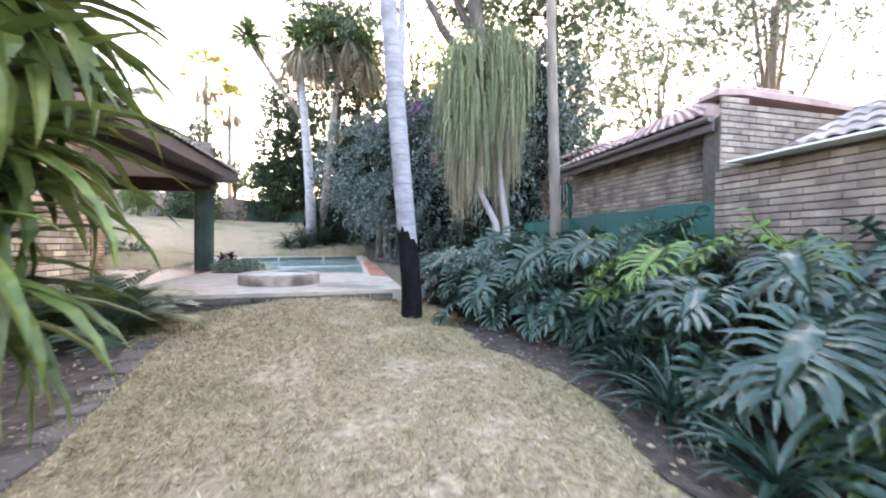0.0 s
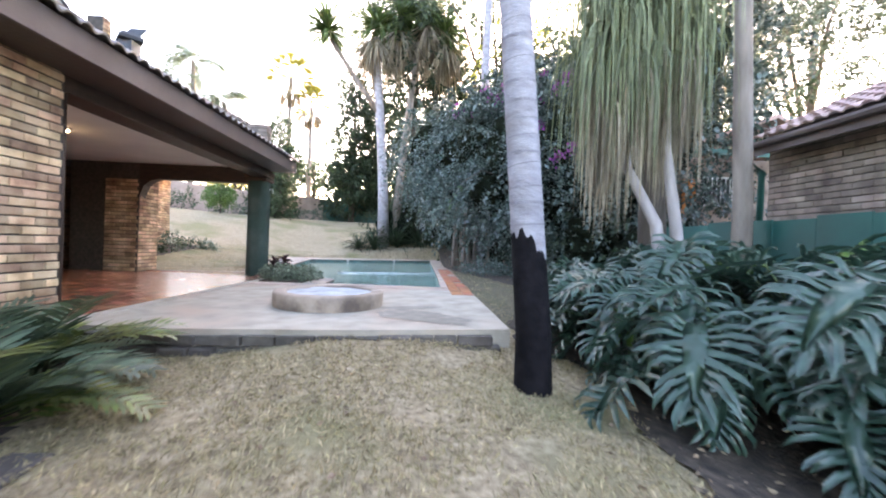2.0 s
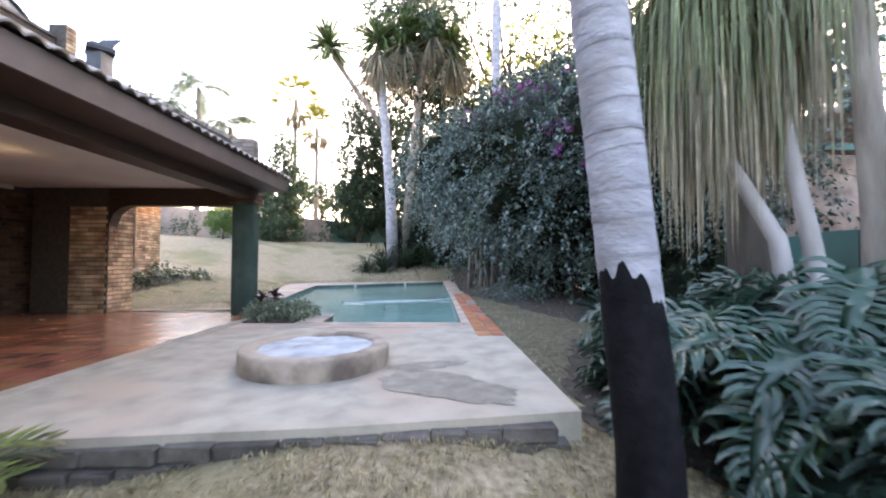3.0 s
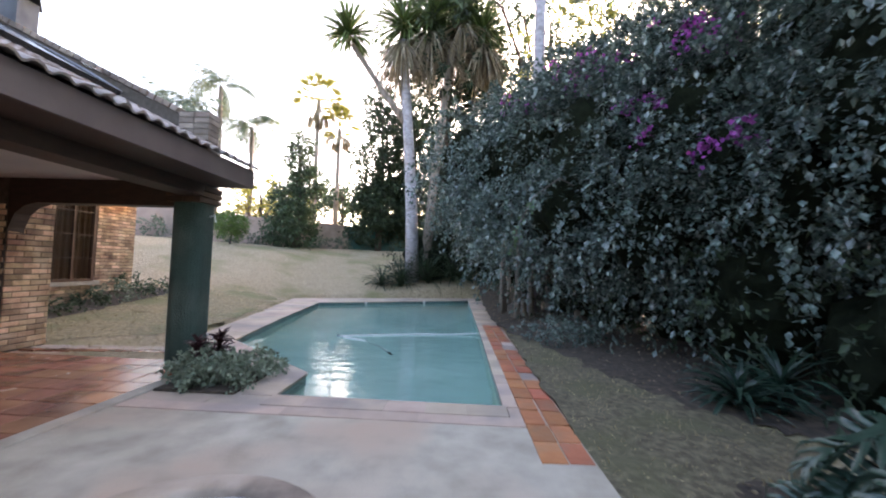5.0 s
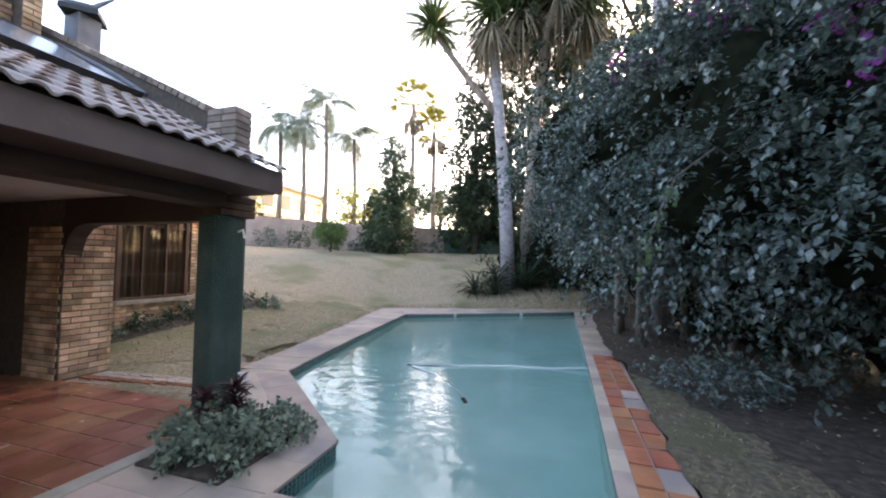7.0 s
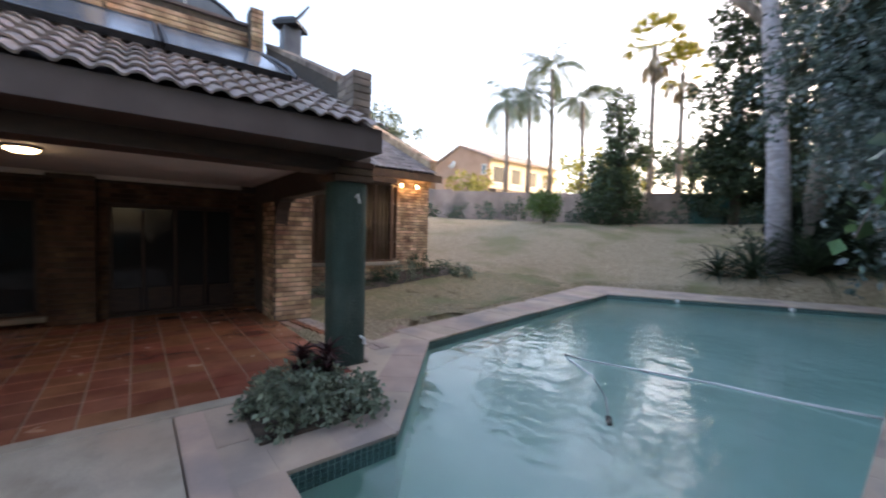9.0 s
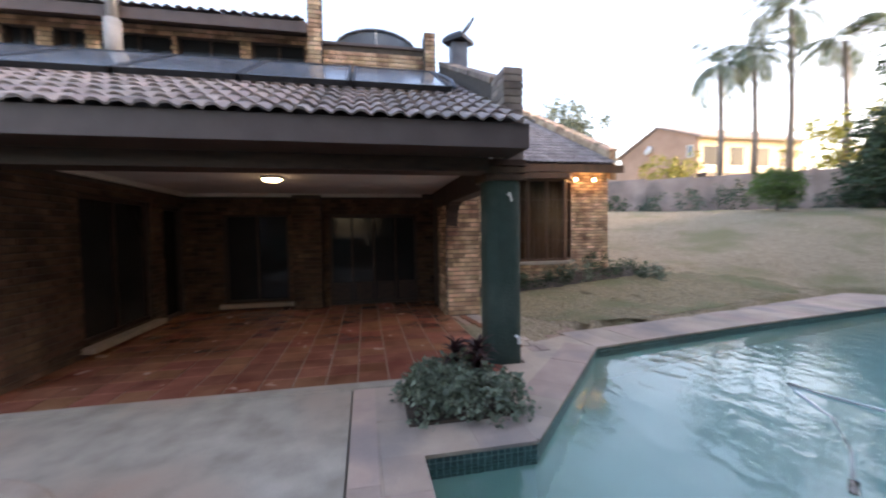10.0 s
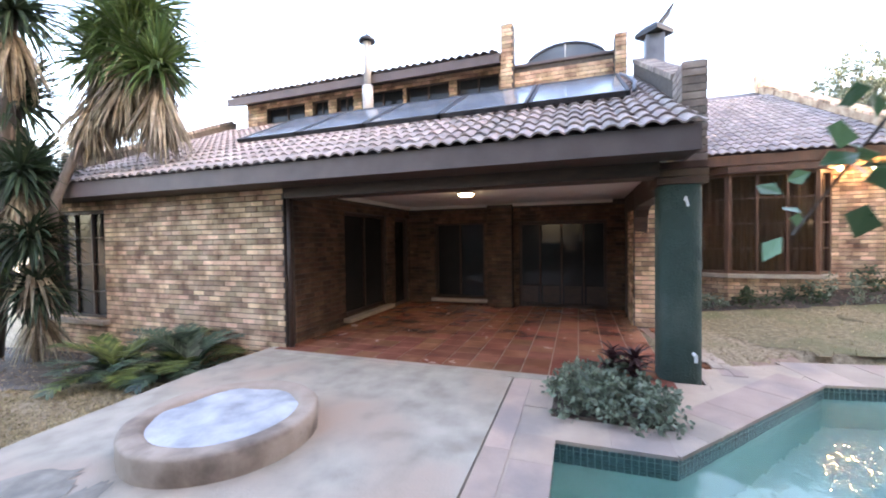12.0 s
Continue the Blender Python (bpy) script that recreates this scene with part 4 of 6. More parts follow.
def window_x(name, y, x0, x1, z0, z1, columns, label):
    w = thing(name, label, "window", ((x0 + x1) / 2, y, z0), kind="structure")
    part("pane", boxed(x0, y - 0.12, z0, x1, y - 0.11, z1), "glass", w)
    for a, b, c, d in ((x0, x0 + 0.06, z0, z1), (x1 - 0.06, x1, z0, z1), (x0, x1, z0, z0 + 0.06), (x0, x1, z1 - 0.06, z1)):
        part("window_frame", boxed(a, y - 0.14, c, b, y - 0.06, d, 0.004), "timber", w)
    for i in range(1, columns):
        x = x0 + (x1 - x0) * i / columns
        part("mullion", boxed(x - 0.025, y - 0.13, z0, x + 0.025, y - 0.07, z1), "timber", w)
    return w


w = window_x("window_side", 6.4, -5.89, -4.13, 0.15, 2.2, 2, "dark timber window in the verandah's side wall")
part("window_sill", boxed(-5.95, 6.35, 0.06, -4.04, 6.58, 0.145, 0.02), "concrete", w, "pale rounded sill")
window_x("door_side", 6.4, -7.1, -6.31, 0.0, 2.17, 1, "dark timber door in the verandah's side wall")

# lamps
lamp = thing("ceiling_lamp", "round glowing ceiling lamp on the verandah ceiling", "lamp", (-4.65, 8.7, 2.5))
part("shade", tube(bmesh.new(), [(-4.65, 8.7, 2.495), (-4.65, 8.7, 2.45), (-4.65, 8.7, 2.425)], [0.15, 0.14, 0.09], 20), "glow", lamp, smooth=True)
part("rim", tube(bmesh.new(), [(-4.65, 8.7, 2.499), (-4.65, 8.7, 2.47)], 0.165, 20), "metal", lamp, smooth=True)
bulb = new("lamp_light", bpy.data.lights.new("lamp_light", "POINT"))
bulb.data.energy, bulb.data.color, bulb.data.shadow_soft_size = 0.16, (1.0, 0.72, 0.42), 0.1
bulb.location = (-4.65, 8.7, 2.33)
for y in (15.8, 16.35):
    spot = thing("wall_lamp", "small lit lamp under the wing's eave", "lamp", (-8.0, y, 3.0), group="wall lamps of the wing")
    part("bracket", boxed(-8.1, y - 0.03, 2.98, -8.01, y + 0.03, 3.04, 0.005), "metal", spot)
    part("bulb", tube(bmesh.new(), [(-7.99, y, 3.04), (-7.99, y, 2.99), (-7.99, y, 2.94)], [0.03, 0.05, 0.02], 10), "glow", spot, smooth=True)
    bulb = new("lamp_light", bpy.data.lights.new("lamp_light", "POINT"))
    bulb.data.energy, bulb.data.color, bulb.data.shadow_soft_size = 0.85, (1.0, 0.55, 0.22), 0.04
    bulb.location = (-7.87, y, 2.98)


# ---- terrace pieces: pavers, coping, tiles, fire pit ----
paving = mesh_thing("paving_bed", prism(bmesh.new(), [(-2.2, 9.945), (2.1, 9.945), (2.1, 10.1), (1.57, 10.1), (1.57, 10.42), (-0.90, 10.46), (-0.91, 11.34), (-2.97, 13.15), (-3.75, 13.4), (-3.2, 12.0), (-2.56, 11.98), (-2.56, 11.5), (-2.2, 11.5)], -0.5, -0.006),
                    "paver", "pinkish concrete surround of the pool", "paving", kind="structure")


def lay_piece(outline, z, mat, name, parent, lift=0.0):
    """A flat piece with its own edges on an outline."""
    ob = part(name, prism(bmesh.new(), outline, z - 0.03, z + lift), mat, parent)
    return ob


# pinkish pavers between the joint and the pool
rnd = random.Random(19)
for a, b in ((-2.19, -0.6), (-0.597, 0.7), (0.703, 1.69)):
    lay_piece([(a, 9.955), (b, 9.955), (b, 10.155), (a, 10.155)], 0, "paver", "paver", paving, rnd.uniform(0, 0.002))


def coping(p, q, width, mat, n=None, gap=0.003, name="coping_stone"):
    """Edge stones from p to q, on the outer side of the pool's rim."""
    p, q = Vector(p), Vector(q)
    d = (q - p)
    out = Vector((d.y, -d.x)).normalized()
    n = n or max(1, round(d.length / 0.42))
    for i in range(n):
        a, b = p + d * (i / n), p + d * ((i + 1) / n) - d.normalized() * gap
        lay_piece([tuple(a - out * 0.03), tuple(b - out * 0.03), tuple(b + out * width), tuple(a + out * width)][::-1], 0, mat, name, paving, rnd.uniform(0.0, 0.003))


pool_rim = mesh_thing("pool_rim", prism(bmesh.new(), [(1.58, 10.11), (2.12, 10.11), (2.1, 14.5), (2.2, 24.9), (-5.5, 21.6), (-4.3, 16.0), (-3.75, 13.42), (-2.96, 13.17), (-3.43, 16.0), (-4.01, 20.21), (1.46, 23.41), (1.57, 14.5)], -0.5, -0.008),
                      "paver", "mortar bed of the pool edge", "paving", kind="structure")
coping((-0.89, 10.45), (1.57, 10.45), 0.27, "paver")
coping((1.57, 10.45), (1.56, 14.5), 0.12, "paver")
coping((1.56, 14.5), (1.54, 16.1), 0.12, "paver")
coping((1.54, 16.1), (1.45, 23.4), 0.55, "paver")
coping((1.45, 23.4), (-4.0, 20.2), 1.1, "paver")
coping((-4.0, 20.2), (-3.42, 16.0), 0.8, "paver")
coping((-3.42, 16.0), (-2.95, 13.16), 0.78, "paver")
coping((-2.95, 13.16), (-0.90, 11.35), 0.40, "paver")
coping((-0.90, 11.35), (-0.89, 10.45), 0.34, "paver", n=2)
# red strip beside the pool
rnd = random.Random(4)
for i in range(19):
    y = 9.3 + i * 0.36
    for j in range(2):
        x = 1.70 + j * 0.21 - (y - 10.4) * 0.01 * (y > 10.4)
        grey = (i == 12 and j == 1)
        if i in (6, 11) and j == 1:
            continue
        w, e = 0.20 - rnd.uniform(0, 0.02), rnd.uniform(0, 0.02)
        lay_piece([(x, y + e), (x + w, y + rnd.uniform(0, 0.02)), (x + w - 0.004, y + 0.352 - rnd.uniform(0, 0.03)), (x - 0.004, y + 0.352 - rnd.uniform(0, 0.02))], 0, "paver" if grey else "red_tile", "edge_tile", pool_rim, 0.006 + rnd.uniform(0, 0.006))

# paving between verandah and pool
for (x0, y0, x1, y1) in ((-2.19, 10.16, -1.45, 10.38),):
    lay_piece([(x0, y0), (x1, y0), (x1, y1), (x0, y1)], 0, "paver", "paver", paving)
lay_piece([(-3.7, 13.38), (-3.45, 13.3), (-1.3, 11.75), (-1.25, 11.55), (-2.1, 11.55), (-2.4, 12.0), (-3.1, 12.02)][::-1], -0.002, "paver", "paver", paving)

# ragged stones beyond the verandah's side
rnd = random.Random(8)
verge = mesh_thing("paving_verge", prism(bmesh.new(), [(-5.45, 11.7), (-3.05, 11.98), (-3.75, 13.4), (-4.3, 13.4), (-5.45, 12.6)], -0.5, -0.02), "grout", "mortar bed of the loose brick paving", "paving", kind="structure")
for i in range(10):
    for j in range(3):
        x, y = -5.4 + i * 0.245, 12.0 + j * 0.13 + (i - 5) * 0.03
        lay_piece([(x, y), (x + 0.235, y + rnd.uniform(-0.01, 0.01)), (x + 0.235, y + 0.115), (x, y + 0.115)], -0.005, "terracotta" if j == 0 else "paver", "paver", verge, rnd.uniform(0, 0.012))

# stones of the slab's front edge
step_wall = thing("step_wall", "low wall of rough stones under the slab's edge", "stone edge", (0, 6.4, -0.4), kind="structure")
rnd = random.Random(11)
for r in range(3):
    x = -2.3 + 0.13 * r
    while x < 1.9:
        w = rnd.uniform(0.2, 0.42)
        z = -0.055 - r * 0.11
        e = float(np.interp(x, [-2.36, -1.2, 0.4, 2.15], [6.17, 6.1, 6.25, 6.52])) - 0.05 + rnd.uniform(-0.02, 0.012) - 0.015 * r
        bm = boxed(x, e, z - 0.1, min(x + w, 2.05), e + 0.14, z, 0.014)
        for v in bm.verts:
            v.co += Vector((rnd.uniform(-0.006, 0.006), rnd.uniform(-0.012, 0.006), rnd.uniform(-0.006, 0.006)))
        part("stone", bm, "stone", step_wall)
        x += w + 0.012

# dark soot and damp left on the slab beside the fire pit
def stain_patch(cx, cy, rx, ry, turn, seed):
    bm = bmesh.new()
    ring = []
    for i in range(48):
        a = 2 * math.pi * i / 48
        k = 1 + 0.35 * noise.noise((math.cos(a) * 1.6 + seed, math.sin(a) * 1.6, seed)) + 0.18 * noise.noise((math.cos(a) * 6, math.sin(a) * 6, seed))
        u, v = rx * k * math.cos(a), ry * k * math.sin(a)
        ring.append(bm.verts.new((cx + u * math.cos(turn) - v * math.sin(turn), cy + u * math.sin(turn) + v * math.cos(turn), 0.002 + 0.0012 * seed)))
    bm.faces.new(ring)
    return mesh_thing("soot_stain", bm, "soot", "dark sooty damp patch on the concrete slab", "stain", group="stains on the slab", kind="structure")


stain_patch(1.0, 7.72, 0.42, 0.14, 0.3, 2)
stain_patch(1.15, 7.1, 0.7, 0.3, 2.6, 4)

# fire pit
PIT = (-0.13, 7.84)
pit = thing("fire_pit", "low round plastered fire pit filled with pale ash", "fire pit", (*PIT, 0))
bm = bmesh.new()
prof = [(0.735, -0.02), (0.74, 0.10), (0.74, 0.18), (0.728, 0.197), (0.70, 0.203), (0.60, 0.2), (0.57, 0.19), (0.56, 0.15)]
rings = []
for r, z in prof:
    rings.append([bm.verts.new((PIT[0] + (r + 0.012 * noise.noise((math.cos(a) * 2, math.sin(a) * 2, z * 3))) * math.cos(a), PIT[1] + r * math.sin(a), z + 0.008 * noise.noise((math.cos(a) * 3, math.sin(a) * 3, 4)))) for a in (2 * math.pi * i / 56 for i in range(56))])
for a, b in zip(rings, rings[1:]):
    for i in range(56):
        bm.faces.new((a[i], a[(i + 1) % 56], b[(i + 1) % 56], b[i]))
part("rim", bm, "firepit", pit, smooth=True)
bm = bmesh.new()
c = bm.verts.new((*PIT, 0.18))
prev = [c] * 48
for r in (0.12, 0.24, 0.36, 0.48, 0.585):
    ring = [bm.verts.new((PIT[0] + r * math.cos(a), PIT[1] + r * math.sin(a), 0.18 - 0.01 * r / 0.585 + 0.03 * noise.noise((PIT[0] + r * math.cos(a) * 4, r * math.sin(a) * 4, 2)))) for a in (2 * math.pi * i / 48 for i in range(48))]
    for i in range(48):
        q = [prev[i], ring[i], ring[(i + 1) % 48], prev[(i + 1) % 48]]
        bm.faces.new(list(dict.fromkeys(q)))
    prev = ring
part("ash_bed", bm, "ash", pit, "pale bluish ash", smooth=True)


# ---- boundary to the neighbour ----
fence = thing("sheet_fence", "dark green metal sheet fence along the neighbour's wall", "fence", (6.03, 6, -0.4), kind="structure")
for i in range(10):
    y = 3.85 + i * 0.62
    part("sheet", boxed(6.03, y, -0.5, 6.055, y + 0.612, 1.43 + 0.02 * math.sin(i * 2.1), 0.004), "green_fence", fence)
    part("post", boxed(6.056, y - 0.03, -0.5, 6.1, y + 0.03, 1.36), "green_fence", fence)
brick_wall("wall_neighbour", (6.35, 8.0), (0, -1), 3.9, -0.6, 2.64, mat="brick_grey", label="grey-brown brick wall of the neighbour's house", lay=(-0.1, 2.6),
           singles=lambda u, z: z > 1.4, limit=200)
brick_wall("wall_boundary", (6.0, 3.95), (0, -1), 9.0, -0.6, 1.84, mat="brick_grey", label="grey brick boundary wall with a white capping", lay=(-0.4, 1.82),
           singles=lambda u, z: u < 4 and z > 0.3, limit=240)
mesh_thing("trim_wall_cap", boxed(5.74, -5.0, 1.845, 6.03, 3.6, 1.87, 0.006), "white", "white capping on the boundary wall", "capping", kind="structure")
mesh_thing("wall_neighbour_back", boxed(6.63, 7.9, -0.6, 14.6, 8.1, 2.6), "mortar", "end wall of the neighbour's house", "wall", kind="structure")
nroof = thing("neighbour_roof", "faded reddish-brown tile roof of the neighbour's house", "roof", (9.7, 5, 2.6), kind="structure")
bm = bmesh.new()
E1, E2, R1, R2, F1, F2 = [bm.verts.new(v) for v in ((6.02, 4.05, 2.57), (6.02, 8.05, 2.57), (9.3, 6.2, 4.11), (9.3, 8.05, 4.11), (12.6, 4.05, 2.57), (12.6, 8.05, 2.57))]
for f in ((E1, R1, R2, E2), (E1, F1, R1), (F1, F2, R2, R1), (E2, R2, F2), (E1, E2, F2, F1)):
    bm.faces.new(f)
part("roof_deck", bm, "timber", nroof)
part("fascia", boxed(5.98, 4.0, 2.38, 6.01, 8.05, 2.58, 0.004), "fascia", nroof)
part("gutter", tube(bmesh.new(), [(5.94, 4.0, 2.54), (5.94, 8.05, 2.52)], 0.05, 8), "fascia", nroof)
tiled_slope("neighbour_roof", (5.96, 8.05, 2.60), (0, -1, 0), Vector((1, 0, 0.475)), 22, 10, nroof, mat="tile_red", skip=lambda p: p.y < 4.05 + (p.z - 2.60) * 1.46)
tiled_slope("neighbour_hip", (6.0, 4.03, 2.64), (1, 0, 0), Vector((0, 1, 0.68)), 36, 7, nroof, mat="tile_red", skip=lambda p: not 6.0 + (p.z - 2.64) * 2.12 < p.x + 0.15 < 12.7 - (p.z - 2.64) * 2.12)
part("ridge_cap", tube(bmesh.new(), [(6.02, 4.05, 2.64), (9.3, 6.2, 4.17), (9.3, 8.1, 4.17)], 0.1, 8), "tile_red", nroof)
brick_wall("wall_neighbour_end", (6.08, 3.98), (1, 0), 6.5, 0.0, 2.62, mat="brick_grey", label="grey brick end wall of the neighbour's house", lay=(0.9, 2.86), thick=0.25, top=lambda u: 2.86 - max(0, u - 0.3) * 0.02)
part("verge_cap", extrude_xz(bmesh.new(), [(6.0, 2.84), (6.0, 2.92), (6.4, 2.96), (12.6, 2.83), (12.6, 2.74), (6.4, 2.88)], 3.94, 4.26), "tile_red", nroof)
low = thing("garage_roof", "brown tile roof behind the boundary wall", "roof", (8.5, 0, 1.9), kind="structure")
part("roof_deck", extrude_xz(bmesh.new(), [(6.25, 1.94), (9.5, 3.57), (9.5, 3.42), (6.3, 1.82)], -5, 3.2), "timber", low)
tiled_slope("garage_roof", (6.2, 3.2, 1.96), (0, -1, 0), Vector((1, 0, 0.5)), 45, 10, low, mat="tile_joined")
mesh_thing("wall_garage", boxed(6.4, -5, -0.6, 6.5, 3.2, 1.9), "mortar", "plain wall under the garage roof", "wall", kind="structure")
# the neighbour's outbuilding farther on
annex = thing("neighbour_annex", "brick outbuilding with a barred window and an orange board", "outbuilding", (9.0, 12.5, 0))
part("wall", boxed(7.4, 11.7, -0.5, 11.4, 14.7, 3.3), "brick_grey_joined", annex)
part("roof", extrude_xz(bmesh.new(), [(6.9, 3.37), (9.4, 4.3), (11.8, 3.37), (11.8, 3.29), (9.4, 4.2), (6.9, 3.29)], 11.2, 15.0), "tile_red", annex)
part("gutter", boxed(6.86, 11.14, 3.25, 11.8, 11.22, 3.39, 0.004), "green_fence", annex)
part("board", boxed(7.45, 11.66, 1.9, 7.8, 11.69, 2.75, 0.01), "orange", annex, "orange board")
frame_part = part("window_frame", boxed(7.95, 11.66, 2.1, 8.75, 11.69, 2.85, 0.01), "white", annex)
part("pane", boxed(8.0, 11.648, 2.15, 8.7, 11.656, 2.8), "glass", frame_part)
for i in range(6):
    part("bar", boxed(8.06 + i * 0.115, 11.62, 2.12, 8.075 + i * 0.115, 11.64, 2.83), "white", frame_part)
mesh_thing("downpipe", tube(bmesh.new(), [(6.28, 8.06, -0.3), (6.28, 8.06, 2.2), (6.0, 8.06, 2.45)], 0.045, 8), "green_fence", "green downpipe at the neighbour's corner", "downpipe", smooth=True)

# ---- the back of the garden ----
def wall_run(name, a, b, h, mat, label, bays):
    a, b = Vector(a), Vector(b)
    d = (b - a).normalized()
    n = Vector((-d.y, d.x))
    w = thing(name, label, "wall" if "wall" in name else "fence", (*a, ground(*a)), kind="structure")
    for i in range(bays):
        p, q = a.lerp(b, i / bays), a.lerp(b, (i + 1) / bays) - d * 0.02
        z = min(ground(*p), ground(*q)) - 0.3
        t = max(ground(*p), ground(*q)) + h
        part("wall_bay", prism(bmesh.new(), [tuple(p), tuple(q), tuple(q + n * 0.2), tuple(p + n * 0.2)], z, t), mat, w)
        part("post", prism(bmesh.new(), [tuple(p - d * 0.12 - n * 0.06), tuple(p + d * 0.12 - n * 0.06), tuple(p + d * 0.12 + n * 0.26), tuple(p - d * 0.12 + n * 0.26)], z, t + 0.08), mat, w)
    return w


wall_run("garden_wall", (-24, 21.5), (-7.5, 35.8), 1.85, "farwall", "weathered plastered garden wall at the top of the lawn", 9)
wall_run("green_gate_fence", (-7.5, 35.8), (3, 37.5), 1.75, "green_fence", "green sheet fence beside the garden wall", 6)
wall_run("garden_wall_side", (3, 37.5), (14, 33), 1.8, "farwall", "plastered garden wall behind the trees", 4)
wall_run("garden_wall_west", (-24, 21.5), (-24, 12), 1.85, "farwall", "plastered garden wall beside the house", 4)

far_house = thing("far_house", "plastered gable house with a sunlit front beyond the garden wall", "house", (-36, 46, 4))
A, B, C = Vector((-33.1, 44.1)), Vector((-40.1, 40.4)), Vector((-33.3, 58.3))
e1, e2 = (A - B).normalized(), (C - A).normalized()
D = B + C - A


def gable(p, q, zp, zq, zt, thick, name, mat):
    """A gable wall from p to q with its peak at zt."""
    mid, n = p.lerp(q, 0.52), Vector((-(q - p).y, (q - p).x)).normalized() * thick
    bm = bmesh.new()
    front = [(*p, 2.5), (*q, 2.5), (*q, zq), (*mid, zt), (*p, zp)]
    f = [bm.verts.new(v) for v in front]
    g = [bm.verts.new((v[0] + n.x, v[1] + n.y, v[2])) for v in front]
    bm.faces.new(f)
    bm.faces.new(g[::-1])
    for i in range(5):
        bm.faces.new((f[i], g[i], g[(i + 1) % 5], f[(i + 1) % 5]))
    return part(name, bm, mat, far_house)


gable(B, A, 10.1, 11.3, 12.75, 0.3, "gable_wall", "farhouse")
# this side gets the sun-pale plaster, the gable the darker ochre one
part("side_wall", prism(bmesh.new(), [tuple(A + e2 * 0.31), tuple(C), tuple(C - e1 * 0.3), tuple(A + e2 * 0.31 - e1 * 0.3)], 2.5, 11.2), "cream_lit", far_house, "sunlit front, paler in colour for the sun on it")
part("back_wall", prism(bmesh.new(), [tuple(C + e2 * 0.02), tuple(D + e2 * 0.02), tuple(D + e2 * 0.3), tuple(C + e2 * 0.3)], 2.5, 10.4), "farhouse", far_house)
mid = B.lerp(A, 0.52)
for p, z in ((A + e1 * 0.7, 10.98), (B - e1 * 0.5, 9.95)):
    bm = bmesh.new()
    o, k = -e2 * 0.25, e2 * (C - A).length + e2 * 0.3
    ring = [(*(p + o), z), (*(mid + o), 12.78), (*(mid + k), 12.78), (*(p + k), z)]
    lo, hi = [bm.verts.new(v) for v in ring], [bm.verts.new((v[0], v[1], v[2] + 0.2)) for v in ring]
    bm.faces.new(lo[::-1])
    bm.faces.new(hi)
    for i in range(4):
        bm.faces.new((lo[i], lo[(i + 1) % 4], hi[(i + 1) % 4], hi[i]))
    part("roof", bm, "tile_joined", far_house)
part("string_course", prism(bmesh.new(), [tuple(A + e1 * 0.02), tuple(C + e1 * 0.02), tuple(C + e1 * 0.9), tuple(A + e1 * 0.9)], 7.0, 7.35), "timber", far_house)
for i, (u0, u1) in enumerate(((0.06, 0.2), (0.3, 0.42), (0.52, 0.66), (0.76, 0.9))):
    p, q = A.lerp(C, u0) + e1 * 0.04, A.lerp(C, u1) + e1 * 0.04
    w = part("window", prism(bmesh.new(), [tuple(p - e1 * 0.03), tuple(q - e1 * 0.03), tuple(q), tuple(p)][::-1], 8.3, 10.2), "glass", far_house)
    part("frame", prism(bmesh.new(), [tuple(p - e2 * 0.15), tuple(q + e2 * 0.15), tuple(q + e2 * 0.15 + e1 * 0.05), tuple(p - e2 * 0.15 + e1 * 0.05)][::-1], 8.1, 8.28), "white", w)
p, q = A - e1 * 0.9 - e2 * 0.02, A - e1 * 0.25 - e2 * 0.02
w = part("window", prism(bmesh.new(), [tuple(p), tuple(q), tuple(q - e2 * 0.04), tuple(p - e2 * 0.04)][::-1], 9.1, 10.4), "white", far_house, "white-framed window")
part("pane", prism(bmesh.new(), [tuple(p + e1 * 0.1 - e2 * 0.045), tuple(q - e1 * 0.1 - e2 * 0.045), tuple(q - e1 * 0.1 - e2 * 0.06), tuple(p + e1 * 0.1 - e2 * 0.06)][::-1], 9.2, 10.3), "solar", w)
p = B + e1 * 3.1 - e2 * 0.03
part("dish", tube(bmesh.new(), [(*p, 10.5), (*(p - e2 * 0.15), 10.55)], [0.55, 0.5], 14), "white", far_house, "white satellite dish", smooth=True)
part("annex", prism(bmesh.new(), [tuple(B - e2 * 2.5 - e1 * 1.0), tuple(B - e2 * 2.5 + e1 * 1.6), tuple(B + e1 * 1.6 - e2 * 0.02), tuple(B - e1 * 1.0 - e2 * 0.02)], 2.5, 7.5), "farhouse", far_house)
part("annex", prism(bmesh.new(), [tuple(B - e2 * 2.5 + e1 * 1.62), tuple(B - e2 * 2.5 + e1 * 4.0), tuple(B + e1 * 4.0 - e2 * 0.02), tuple(B + e1 * 1.62 - e2 * 0.02)], 2.5, 8.4), "farhouse", far_house)


# ---- plants ----
def pydata(name, verts, faces, mat, parent=None, kind="", label=""):
    me = bpy.data.meshes.new(name)
    me.from_pydata([tuple(v) for v in verts], [], faces)
    me.materials.append(M[mat])
    ob = new(name, me)
    if parent:
        ob.parent = parent
        ob.matrix_parent_inverse = parent.matrix_world.inverted()
    return tagged(ob, label, kind=kind)


